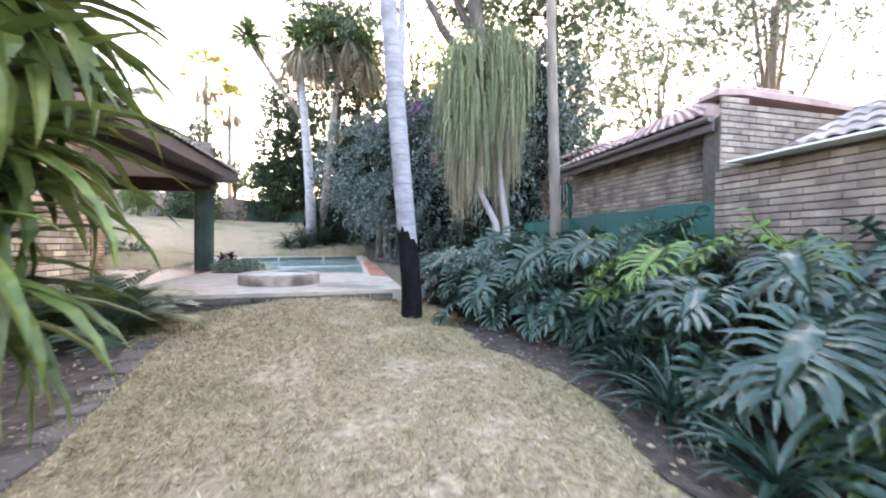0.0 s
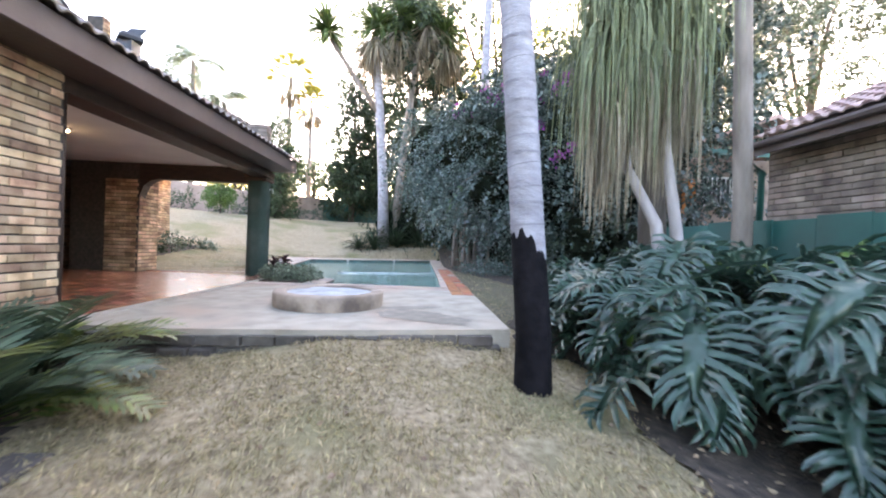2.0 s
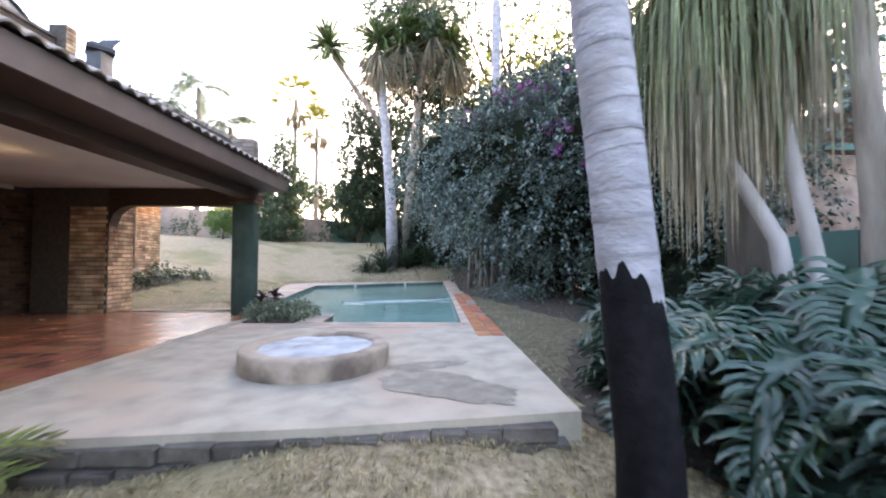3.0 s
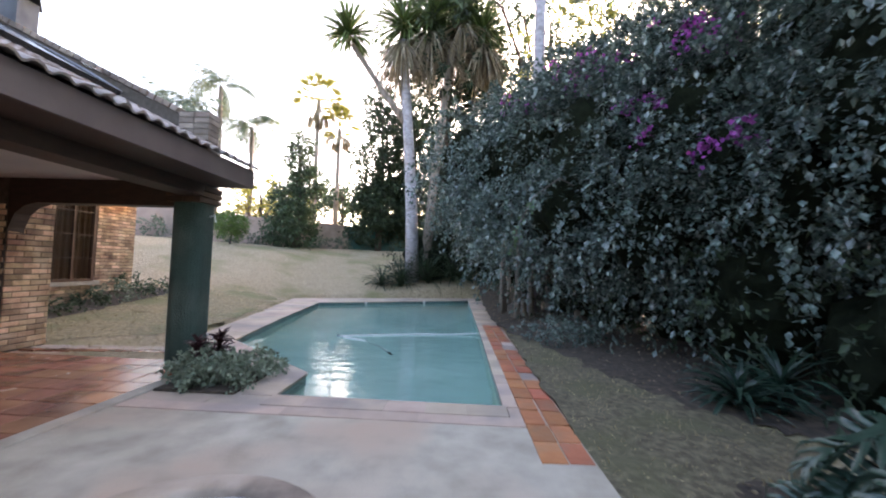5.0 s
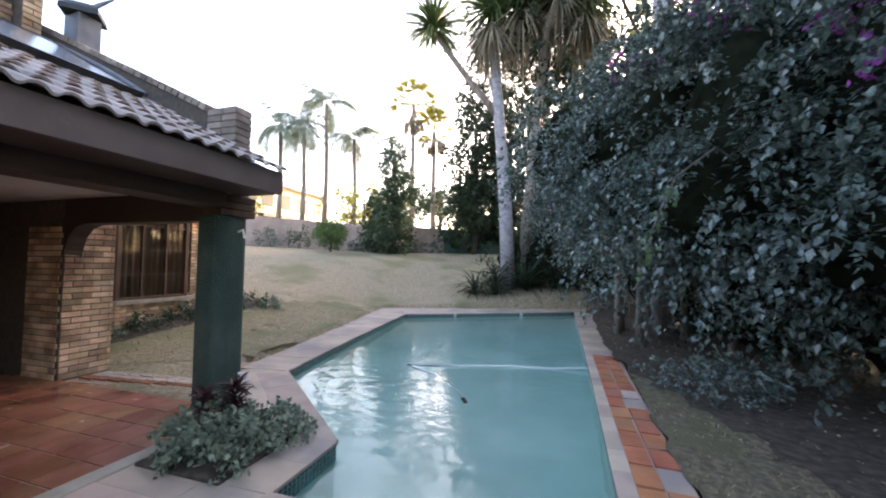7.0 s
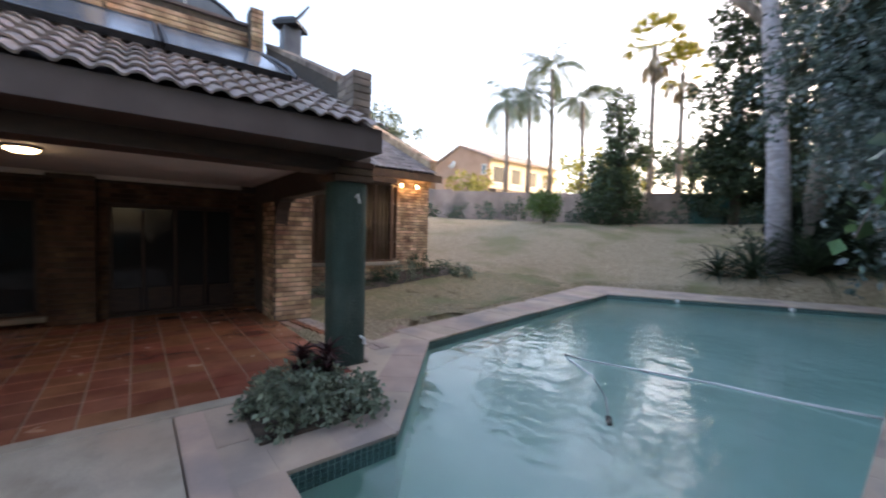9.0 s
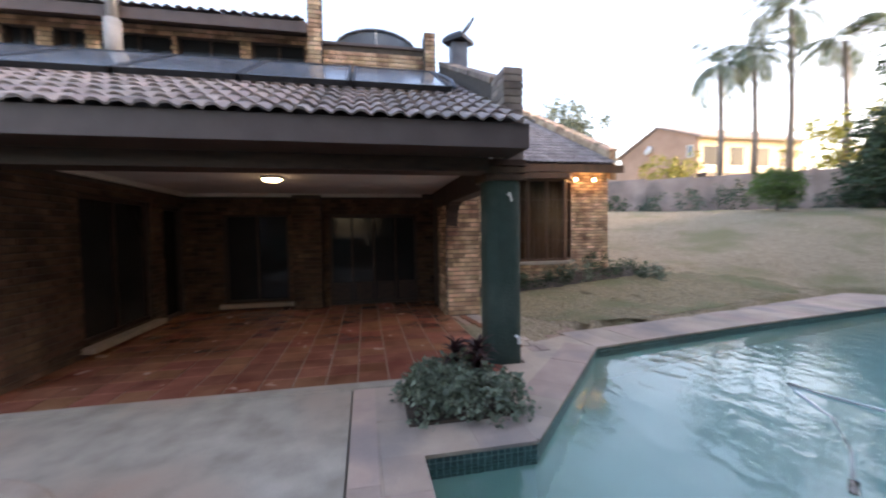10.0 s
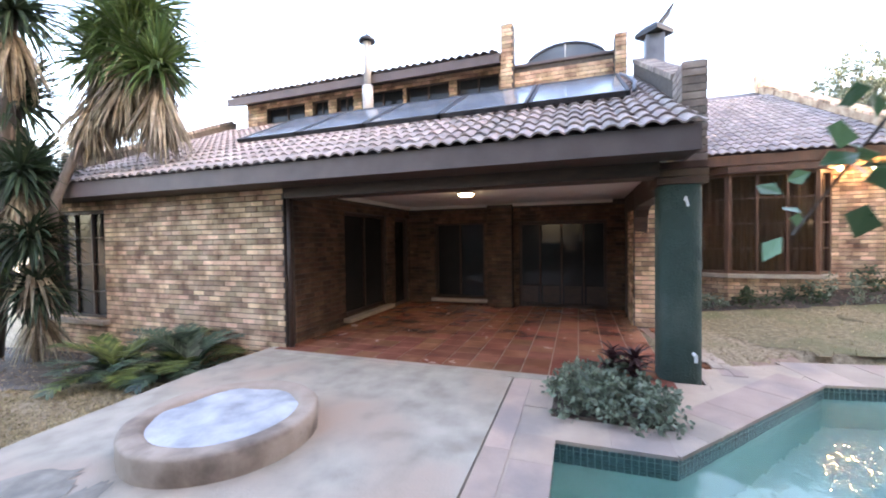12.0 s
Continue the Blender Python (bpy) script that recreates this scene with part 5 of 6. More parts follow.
def leaf_cloud(rng, centres, axes, size, width=0.45, fold=0.25, jitter=0.35, face=0.0):
    """Folded leaves at centres, pointing along axes."""
    n = len(centres)
    d = axes / np.maximum(1e-6, np.linalg.norm(axes, axis=1, keepdims=True))
    r = rng.normal(size=(n, 3)) * (1 - face) + np.array([0, 0, 1.6]) * face
    s = np.cross(d, r)
    s /= np.maximum(1e-6, np.linalg.norm(s, axis=1, keepdims=True))
    up = np.cross(s, d)
    L = size * rng.uniform(1 - jitter, 1 + jitter, (n, 1))
    a = centres
    tip = centres + d * L
    m = centres + d * L * 0.45
    l = m + s * L * width * 0.5 + up * L * fold * 0.3
    q = m - s * L * width * 0.5 + up * L * fold * 0.3
    v = np.stack([a, l, tip, q, m], axis=1).reshape(-1, 3)
    b = np.arange(n)[:, None] * 5
    f = np.concatenate([b + np.array([[0, 1, 4]]), b + np.array([[1, 2, 4]]), b + np.array([[2, 3, 4]]), b + np.array([[3, 0, 4]])], axis=1).reshape(-1, 3)
    return v, f


def cloud_object(name, v, f, mat, parent, label=""):
    me = bpy.data.meshes.new(name)
    me.from_pydata(v.tolist(), [], f.tolist())
    me.materials.append(M[mat])
    ob = new(name, me)
    ob.parent = parent
    ob.matrix_parent_inverse = parent.matrix_world.inverted()
    return tagged(ob, label, kind="stuff")


def crown(name, parent, blobs, leaves, size, mat, seed, droop=0.3, clump=14, spread=0.35, shell=0.55, width=0.45, label="", face=0.0):
    """A crown of leafy sprays on and in uneven blobs (x, y, z, rx, ry, rz)."""
    rng = np.random.default_rng(seed)
    vol = np.array([b[3] * b[4] * b[5] for b in blobs])
    pick = rng.choice(len(blobs), leaves // clump, p=vol / vol.sum())
    bl = np.array(blobs)[pick]
    d = rng.normal(size=(len(pick), 3))
    d /= np.linalg.norm(d, axis=1, keepdims=True)
    rad = shell + (1.08 - shell) * rng.random((len(pick), 1)) ** 0.6
    lump = np.array([1 + 0.36 * noise.noise(Vector(x * 1.8) + Vector(b[:3])) for x, b in zip(d, bl)])[:, None]
    base = bl[:, :3] + d * bl[:, 3:] * rad * lump
    out = d + np.array([0, 0, -droop])
    t = rng.random((len(pick), clump, 1))
    length = spread * rng.uniform(0.5, 1.5, (len(pick), 1, 1))
    pts = base[:, None, :] + out[:, None, :] * t * length + np.array([0, 0, -1.0]) * (t ** 2) * length * droop + rng.normal(scale=size * 0.45, size=(len(pick), clump, 3))
    ax = out[:, None, :] * 0.6 + rng.normal(scale=0.7, size=pts.shape) + np.array([0, 0, -droop * 0.6])
    v, f = leaf_cloud(rng, pts.reshape(-1, 3), ax.reshape(-1, 3), size, width, face=face)
    return cloud_object(name, v, f, mat, parent, label)


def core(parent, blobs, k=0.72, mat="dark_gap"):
    """A near-black core in a dense bush: its inner shade as colour and shape."""
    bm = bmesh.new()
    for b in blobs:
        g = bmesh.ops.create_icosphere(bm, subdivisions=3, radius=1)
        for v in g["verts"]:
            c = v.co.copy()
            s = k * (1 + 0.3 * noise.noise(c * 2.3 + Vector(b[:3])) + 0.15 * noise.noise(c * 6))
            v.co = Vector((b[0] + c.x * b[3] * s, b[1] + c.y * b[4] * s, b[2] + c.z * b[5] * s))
    return part("shade_core", bm, mat, parent, "near-black core standing for the shade inside the bush")


def trunk(parent, points, radii, mat="bark", sides=10, name="trunk"):
    return part(name, tube(bmesh.new(), points, radii, sides), mat, parent, smooth=True)


# strap and frond leaves
def strap_points(base, yaw, rise, length, bend, n=6):
    """The midline of an arching leaf."""
    p = Vector(base)
    out = [p.copy()]
    a = rise
    for i in range(n):
        p = p + Vector((math.cos(yaw) * math.cos(a), math.sin(yaw) * math.cos(a), math.sin(a))) * (length / n)
        out.append(p.copy())
        a -= bend / n
    return out


def strap(verts, faces, pts, width, fold=0.25, taper=0.6):
    n = len(pts)
    k = len(verts)
    for i, p in enumerate(pts):
        d = (pts[min(i + 1, n - 1)] - pts[max(0, i - 1)]).normalized()
        s = d.cross(Vector((0, 0, 1)))
        s = s.normalized() if s.length > 1e-3 else Vector((1, 0, 0))
        u = s.cross(d)
        t = i / (n - 1)
        w = width * (min(1, 0.35 + t * 3) * (1 - t ** 2.2 * 0.97))
        verts += [p - s * w / 2 + u * w * fold, p, p + s * w / 2 + u * w * fold]
    for i in range(n - 1):
        a = k + i * 3
        faces += [(a, a + 1, a + 4, a + 3), (a + 1, a + 2, a + 5, a + 4)]


def strap_rosette(name, parent, base, count, length, width, mat, seed, rise=(-0.2, 1.4), bend=1.2, label=""):
    rnd = random.Random(seed)
    verts, faces = [], []
    for i in range(count):
        r = rise[0] + (rise[1] - rise[0]) * rnd.random()
        strap(verts, faces, strap_points(Vector(base) + Vector((0, 0, rnd.uniform(-0.1, 0.15))), i * 2.4 + rnd.uniform(-0.3, 0.3), r, length * rnd.uniform(0.7, 1.15), bend * rnd.uniform(0.6, 1.4)), width * rnd.uniform(0.8, 1.2))
    return pydata(name, verts, faces, mat, parent, "stuff", label)


def frond(verts, faces, base, yaw, rise, length, bend, leaflets, leaflet, width, rnd, sweep=0.9, droop=0.25):
    """A feather leaf: a midrib with narrow leaflets on both sides."""
    pts = strap_points(base, yaw, rise, length, bend, 8)
    strap(verts, faces, pts, 0.025 + 0.006 * length, 0.1)
    for i in range(leaflets):
        t = 0.12 + 0.86 * i / leaflets
        j = min(7, int(t * 8))
        p = pts[j].lerp(pts[j + 1], t * 8 - j)
        d = (pts[j + 1] - pts[j]).normalized()
        s = d.cross(Vector((0, 0, 1))).normalized()
        L = leaflet * (0.45 + 0.55 * math.sin(min(1, t * 1.05) * math.pi) ** 0.6) * rnd.uniform(0.85, 1.15)
        for side in (-1, 1):
            e = (s * side + d * sweep + Vector((0, 0, 0.25 - droop * rnd.random()))).normalized()
            k = len(verts)
            u = d * width * 0.5
            m = p + e * L * 0.5 + Vector((0, 0, -droop * L * 0.1))
            verts += [p - u * 0.6, p + u * 0.6, m + u, m - u, p + e * L + Vector((0, 0, -droop * L * 0.55))]
            faces += [(k, k + 1, k + 2, k + 3), (k + 3, k + 2, k + 4)]


def feather_crown(name, parent, top, count, length, mat, seed, rise=(-0.6, 1.3), bend=1.6, leaflets=34, leaflet=0.4, width=0.035, droop=0.25, label=""):
    rnd = random.Random(seed)
    verts, faces = [], []
    for i in range(count):
        frond(verts, faces, top, i * 2.4 + rnd.uniform(-0.25, 0.25), rnd.uniform(*rise), length * rnd.uniform(0.8, 1.15), bend * rnd.uniform(0.7, 1.2), leaflets, leaflet, width, rnd, droop=droop)
    return pydata(name, verts, faces, mat, parent, "stuff", label)


# -- the large-leaved bed: each blade is deeply cut into broad wavy lobes
def lobed_leaf(name, seed, mat):
    rnd = random.Random(seed)
    bm = bmesh.new()
    n = 11
    rib = [Vector((0.02 * math.sin(3 * i / n + seed), 0.66 * (i / n) ** 1.05, 0.05 * math.sin(2.6 * i / n) - 0.13 * (i / n) ** 2)) for i in range(n + 1)]
    rv = [bm.verts.new(p) for p in rib]
    for side in (-1, 1):
        sinus = []
        for i in range(n + 1):
            t = i / n
            ang = 1.95 - 1.75 * t
            reach = (0.035 + 0.05 * math.sin(math.pi * min(1, 0.18 + 0.8 * t))) * rnd.uniform(0.85, 1.15) * (1 if i < n else 0.12)
            sinus.append(bm.verts.new(rib[i] + Vector((side * math.sin(ang), math.cos(ang), 0)) * reach + Vector((0, 0, 0.012))))
        for i in range(n):
            t = (i + 0.5) / n
            bm.faces.new((rv[i], rv[i + 1], sinus[i + 1], sinus[i]))
            L = (0.14 + 0.22 * math.sin(math.pi * (0.2 + 0.74 * t)) ** 0.9) * rnd.uniform(0.8, 1.15)
            ang = 2.15 - 1.8 * t + rnd.uniform(-0.07, 0.07)
            bend = -0.4 + rnd.uniform(-0.25, 0.25)
            base = (sinus[i].co + sinus[i + 1].co) / 2
            c0 = bm.verts.new(base + Vector((0, 0, -0.012)))
            prev = (sinus[i], c0, sinus[i + 1])
            p, wave = base.copy(), rnd.uniform(-0.05, 0.05)
            half = (sinus[i + 1].co - sinus[i].co).length / 2
            for k, (step, w, dz) in enumerate(((0.4, 1.12, 0.02), (0.36, 0.98, -0.012), (0.24, 0.0, -0.05))):
                a = ang + bend * (k + 1) * 0.4
                d = Vector((side * math.sin(a), math.cos(a), 0))
                p = p + d * L * step + Vector((0, 0, dz + wave * (k - 1)))
                e = Vector((-d.y, d.x, 0)) * side * min(0.025, max(0.016, half * 0.7)) * w
                if k < 2:
                    lift = Vector((0, 0, 0.014))
                    cur = (bm.verts.new(p + e + lift), bm.verts.new(p), bm.verts.new(p - e + lift))
                    if (cur[0].co - prev[0].co).length > (cur[2].co - prev[0].co).length:
                        cur = cur[::-1]
                    bm.faces.new((prev[0], prev[1], cur[1], cur[0]))
                    bm.faces.new((prev[1], prev[2], cur[2], cur[1]))
                    prev = cur
                else:
                    tip = bm.verts.new(p)
                    bm.faces.new((prev[0], prev[1], tip))
                    bm.faces.new((prev[1], prev[2], tip))
    bmesh.ops.recalc_face_normals(bm, faces=bm.faces)
    return finish(name, bm, mat, True)


PHIL = [lobed_leaf("leaf", s, "l_phil") for s in range(5)]
PHIL_LIGHT = [lobed_leaf("leaf", s + 9, "l_phil_light") for s in range(3)]


def philodendron(x, y, height, count, seed, light=0.0, size=1.0):
    rnd = random.Random(seed)
    z = ground(x, y)
    label = "large philodendron with glossy deeply lobed dark leaves" if light < 0.4 else "philodendron with fresh light green lobed leaves"
    plant = thing("philodendron_plant", label, "plant", (x, y, z), group="philodendrons in the soil bed")
    stem = Vector((x, y, z + height * 0.35))
    part("trunk", tube(bmesh.new(), [(x, y, z - 0.05), (x + 0.05, y, z + height * 0.2), stem], [0.06, 0.05, 0.035], 7), "bark", plant)
    bm = bmesh.new()
    for i in range(count):
        yaw = i * 2.4 + rnd.uniform(-0.4, 0.4)
        rise = 0.1 + 1.35 * ((i + rnd.random()) / count) ** 0.8
        L = height * rnd.uniform(0.5, 0.8)
        pts = strap_points(stem - Vector((0, 0, height * 0.15 * rnd.random())), yaw, rise, L, 0.7, 4)
        k = rnd.uniform(0.75, 1.15) * size
        pts[-1].z = max(pts[-1].z, z + 0.3 + 0.2 * rnd.random())
        tube(bm, pts, [0.016, 0.013, 0.011, 0.009, 0.008], 5, False)
        me = rnd.choice(PHIL_LIGHT if rnd.random() < light else PHIL)
        ob = bpy.data.objects.new("leaf", me)
        scene.collection.objects.link(ob)
        ob.parent = plant
        ob.matrix_parent_inverse = plant.matrix_world.inverted()
        tilt = max(rnd.uniform(-1.25, -0.45) if rise < 0.9 else rnd.uniform(-0.95, -0.15), -math.asin(min(1, (pts[-1].z - z) / (0.8 * k))))
        ob.matrix_basis = Matrix.Translation(pts[-1]) @ Matrix.Rotation(yaw - math.pi / 2 + rnd.uniform(-0.35, 0.35), 4, "Z") @ Matrix.Rotation(tilt, 4, "X") @ Matrix.Rotation(rnd.uniform(-0.45, 0.45), 4, "Y") @ Matrix.Scale(k, 4)
    tagged(part("leaf_stalk", bm, "l_stalk", plant, "long pale green leaf stalks", True), kind="stuff")
    return plant


for i, (x, y, h, c, l) in enumerate([(3.45, 6.95, 1.15, 26, 0), (3.6, 6.2, 1.2, 28, 0), (3.65, 5.4, 1.15, 28, 0), (4.2, 6.35, 1.5, 26, 0.05), (4.35, 5.4, 1.5, 26, 0.1), (4.25, 4.75, 1.05, 20, 0),
                                     (4.9, 5.9, 1.5, 22, 0.1), (4.9, 4.4, 1.7, 22, 0.1), (4.8, 3.6, 1.1, 18, 0.1), (5.1, 3.3, 1.75, 20, 0.6), (5.2, 2.5, 1.6, 20, 0.5), (4.5, 2.3, 1.2, 18, 0.2), (4.4, 1.5, 1.0, 16, 0.1), (4.8, 1.4, 1.4, 18, 0.15),
                                     (3.7, 7.6, 1.0, 20, 0), (4.5, 7.5, 1.3, 18, 0), (5.3, 5.0, 1.5, 18, 0.2), (5.2, 6.7, 1.3, 18, 0), (4.3, 0.4, 0.9, 14, 0.1), (4.9, 0.4, 1.4, 16, 0.1), (3.9, 8.4, 0.9, 16, 0), (5.0, 8.3, 1.2, 16, 0.1), (5.4, 1.5, 1.6, 14, 0.2), (5.6, 3.9, 1.5, 14, 0.3)]):
    philodendron(x, y, h, c, 100 + i, l * 0.6, 0.84)
for i, (x, y) in enumerate([(4.1, 3.1), (3.65, 2.6), (3.5, 2.0), (3.4, 1.2), (3.9, 2.1)]):
    p = thing("clivia_clump", "clump of arching dark green strap leaves", "plant", (x, y, ground(x, y)), group="strap-leaved clumps")
    strap_rosette("leaves", p, (x, y, ground(x, y)), 46, 0.62, 0.05, "l_phil", 40 + i, (0.3, 1.4), 1.6)

# -- tall palm with a blackened foot beside the lawn
palm = thing("tall_palm_tree", "tall ringed grey palm trunk with a blackened base beside the lawn", "palm tree", (2.16, 5.63, -0.45))


def palm_at(t):
    return Vector((2.17 - 0.09 * max(0, t - 0.6) - 0.02 * min(t, 0.6), 5.63 + 0.03 * t, -0.47 + t))


def palm_radius(t):
    return 0.152 + 0.03 * math.exp(-t / 0.22) - 0.004 * min(t, 6)


zs = [0, 0.06, 0.14, 0.28, 0.45, 0.6, 0.75, 0.9, 1.0] + [1.1 + 0.12 * i for i in range(82)]
part("trunk", tube(bmesh.new(), [palm_at(z) for z in zs], [palm_radius(z) - 0.003 + 0.003 * (i % 2) for i, z in enumerate(zs)], 28), "palm_bark", palm, "pale grey ringed bark", True)
bm = bmesh.new()
sides, rings = 72, []
for r in range(15):
    row = []
    for i in range(sides):
        a = 2 * math.pi * i / sides
        high = 1.34 + 0.16 * math.cos(a - 3.9) + 0.13 * noise.noise((math.cos(a) * 2.2, math.sin(a) * 2.2, 4)) + 0.025 * noise.noise((math.cos(a) * 7, math.sin(a) * 7, 8))
        z = high * r / 14
        rad = palm_radius(z) + 0.002 + 0.004 * noise.noise((math.cos(a) * 3, math.sin(a) * 3, z * 9)) * (r < 13) - 0.004 * (r == 14)
        row.append(bm.verts.new(palm_at(z) + Vector((math.cos(a) * rad, math.sin(a) * rad, 0))))
    rings.append(row)
for a, b in zip(rings, rings[1:]):
    for i in range(sides):
        bm.faces.new((a[i], a[(i + 1) % sides], b[(i + 1) % sides], b[i]))
part("charred_foot", bm, "char", palm, "charred black lower trunk with a ragged upper edge", True)
rnd = random.Random(3)
z = 0.22
while z < 10.4:
    p, q = palm_at(z), palm_at(z + rnd.uniform(0.008, 0.02))
    r = palm_radius(z) + 0.0035
    tilt = Vector((0, 0, rnd.uniform(-0.006, 0.006)))
    part("leaf_scar_ring", tube(bmesh.new(), [p - tilt, q + tilt], [r, r - 0.001], 24, False), "palm_ring" if z > 1.45 else "char", palm, smooth=True)
    z += rnd.uniform(0.09, 0.2)
feather_crown("fronds", palm, palm_at(10.8), 16, 2.6, "l_palm", 3)

# -- weeping strap-leaved tree with two pale trunks
weeper = thing("ponytail_tree", "tree with long hanging strap leaves and pale bare trunks", "tree", (4.45, 6.95, -0.4))
heads = [((3.4, 7.05, 4.0), [(4.25, 6.95, -0.45), (4.02, 7.0, 1.25), (3.65, 7.07, 1.96), (3.42, 7.05, 3.9)]), ((4.15, 7.1, 4.4), [(4.36, 6.85, -0.45), (4.2, 6.88, 1.19), (4.1, 7.0, 2.23), (4.12, 7.1, 4.3)])]
rnd = random.Random(17)
for k, (top, path) in enumerate(heads):
    trunk(weeper, path, [0.10, 0.07, 0.055, 0.045], "pale_bark", 12)
    for dead, count, mat in ((False, 1250, "l_hang"), (True, 620, "l_hang_dead")):
        verts, faces = [], []
        for i in range(count):
            yaw = rnd.uniform(0, 6.283)
            r = rnd.uniform(0.12, 0.82) * (0.72 if dead else 1)
            start = Vector(top) + Vector((rnd.gauss(0, 0.12), rnd.gauss(0, 0.12), rnd.uniform(-1.5, -0.6) if dead else rnd.uniform(-1.1, 0.6)))
            L = rnd.uniform(0.8, 1.75) if not dead else rnd.uniform(0.6, 1.45)
            pts = [start]
            a = rnd.uniform(0.2, 1.2) if not dead else rnd.uniform(-0.9, 0.2)
            sway, p = rnd.uniform(-0.25, 0.25), start.copy()
            for q in range(8):
                p = p + Vector((math.cos(yaw) * math.cos(a) * r, math.sin(yaw) * math.cos(a) * r, math.sin(a))) * (L / 6.5)
                a = max(-1.5, a - 0.5)
                yaw += sway
                pts.append(p.copy())
            strap(verts, faces, pts, rnd.uniform(0.014, 0.034), 0.12)
        pydata("dead_leaves" if dead else "leaves", verts, faces, mat, weeper, "stuff", "dry straw-coloured hanging leaves" if dead else "")
big = thing("gum_tree", "old dark-barked tree with forking limbs", "tree", (4.6, 7.95, -0.3))
trunk(big, [(4.6, 7.95, -0.4), (4.5, 7.95, 2), (4.25, 8.3, 4.5), (4.0, 8.8, 7), (3.8, 9.2, 10)], [0.21, 0.18, 0.17, 0.15, 0.1], "bark_dark")
trunk(big, [(4.28, 8.25, 4.3), (3.3, 8.9, 6.0), (2.5, 9.5, 8.0), (2.0, 9.6, 10.5)], [0.12, 0.1, 0.075, 0.04], "bark_dark", name="limb")
trunk(big, [(4.17, 8.45, 5.3), (3.6, 9.3, 7.2), (3.2, 9.8, 9.5)], [0.1, 0.08, 0.04], "bark_dark", name="limb")
# last three blobs: canopy added high up to keep sky light off the bushes
crown("crown", big, [(3.7, 9.3, 9.2, 1.2, 1.2, 1.5), (2.2, 9.6, 11.0, 1.3, 1.3, 1.2), (4.4, 9.5, 11.5, 1.7, 1.6, 1.6), (4.3, 9.3, 7.6, 0.9, 0.9, 1.0), (5.6, 10.8, 9.6, 2.4, 2.4, 1.7), (7.6, 12.4, 9.8, 2.8, 2.6, 1.9), (7.4, 9.8, 9.0, 2.0, 2.0, 1.5)], 22000, 0.17, "l_tree", 21, 0.5)
pole = thing("slender_gum_tree", "slender bare grey trunk in front of the green fence", "tree", (5.75, 7.75, -0.4))
trunk(pole, [(5.77, 7.75, -0.45), (5.75, 7.75, 1.5), (5.6, 7.77, 5), (5.45, 7.8, 11)], [0.15, 0.125, 0.11, 0.08], "bark")
crown("crown", pole, [(5.45, 7.8, 11.5, 1.2, 1.2, 1.6)], 1200, 0.13, "l_gum", 23, 0.5)

# -- bougainvillea beside the pool
boug = thing("bougainvillea_bush", "huge dark green bougainvillea with purple bracts beside the pool", "bush", (3.5, 16, 0))
BLOBS = [(1.3, 19.5, 5.0, 1.4, 1.5, 1.6), (2.3, 18.2, 4.4, 1.3, 1.4, 1.35), (3.1, 17.0, 4.1, 1.7, 1.8, 2.4), (4.2, 15.3, 3.6, 1.7, 1.7, 2.3), (5.4, 13.7, 3.5, 1.7, 1.6, 2.5), (6.0, 14.3, 4.4, 1.6, 1.2, 2.4), (5.7, 12.4, 3.0, 1.2, 1.0, 1.8),
         (5.0, 17.5, 5.6, 2.2, 2.0, 2.2), (6.6, 16.2, 5.8, 2.2, 2.0, 2.4), (3.2, 20.0, 5.4, 2.0, 2.0, 2.2), (1.9, 21.8, 4.4, 1.5, 1.5, 2.0), (3.2, 14.9, 2.7, 0.9, 1.0, 1.1), (6.5, 11.4, 3.9, 1.4, 1.3, 2.2), (7.4, 12.6, 4.6, 1.8, 1.8, 2.8), (6.2, 10.2, 5.0, 1.3, 1.2, 1.4), (4.4, 13.6, 2.2, 1.0, 0.9, 1.0)]
# low blobs are added filling for the dark hollow under the bush
LOW = [(5.6, 12.4, 1.1, 1.1, 1.0, 1.4), (6.3, 11.0, 0.6, 1.3, 1.0, 1.3), (6.0, 9.9, 0.5, 0.9, 0.8, 1.0), (4.3, 23.4, 1.5, 1.8, 1.0, 2.0), (5.2, 17.4, 1.0, 1.7, 1.9, 1.5), (6.0, 14.9, 1.0, 1.5, 1.5, 1.5), (4.9, 20.4, 1.0, 1.6, 1.5, 1.5), (6.6, 19.5, 1.8, 2.2, 2.0, 2.2), (8.0, 18.0, 2.0, 2.2, 2.0, 2.6), (7.4, 12.6, 1.5, 1.4, 1.6, 1.8)]
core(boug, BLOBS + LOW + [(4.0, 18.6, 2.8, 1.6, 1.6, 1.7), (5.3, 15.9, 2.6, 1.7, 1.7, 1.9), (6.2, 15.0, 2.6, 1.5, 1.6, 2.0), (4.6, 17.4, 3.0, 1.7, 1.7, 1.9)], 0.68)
crown("crown", boug, BLOBS, 150000, 0.118, "l_boug", 31, 0.45, 26, 0.62, 0.74, 0.62, face=0.7)
# darker leaves on the low filling imitate shade under the crown
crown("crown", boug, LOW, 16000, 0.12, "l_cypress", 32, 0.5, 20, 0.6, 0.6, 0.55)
FLOWER = [(3.45, 14.8, 6.0, 0.5, 0.4, 0.2), (4.2, 14.6, 5.85, 0.4, 0.4, 0.2), (3.95, 12.9, 4.2, 0.3, 0.3, 0.25), (3.95, 12.5, 3.7, 0.25, 0.25, 0.2), (4.5, 11.5, 3.3, 0.3, 0.25, 0.15), (4.95, 13.1, 5.75, 0.5, 0.5, 0.2), (2.6, 16.8, 6.1, 0.5, 0.4, 0.2)]
crown("blossom", boug, FLOWER, 1100, 0.075, "l_flower", 33, 0.4, 14, 0.25, 0.2, 0.9, "purple flower bracts")
rnd = random.Random(6)
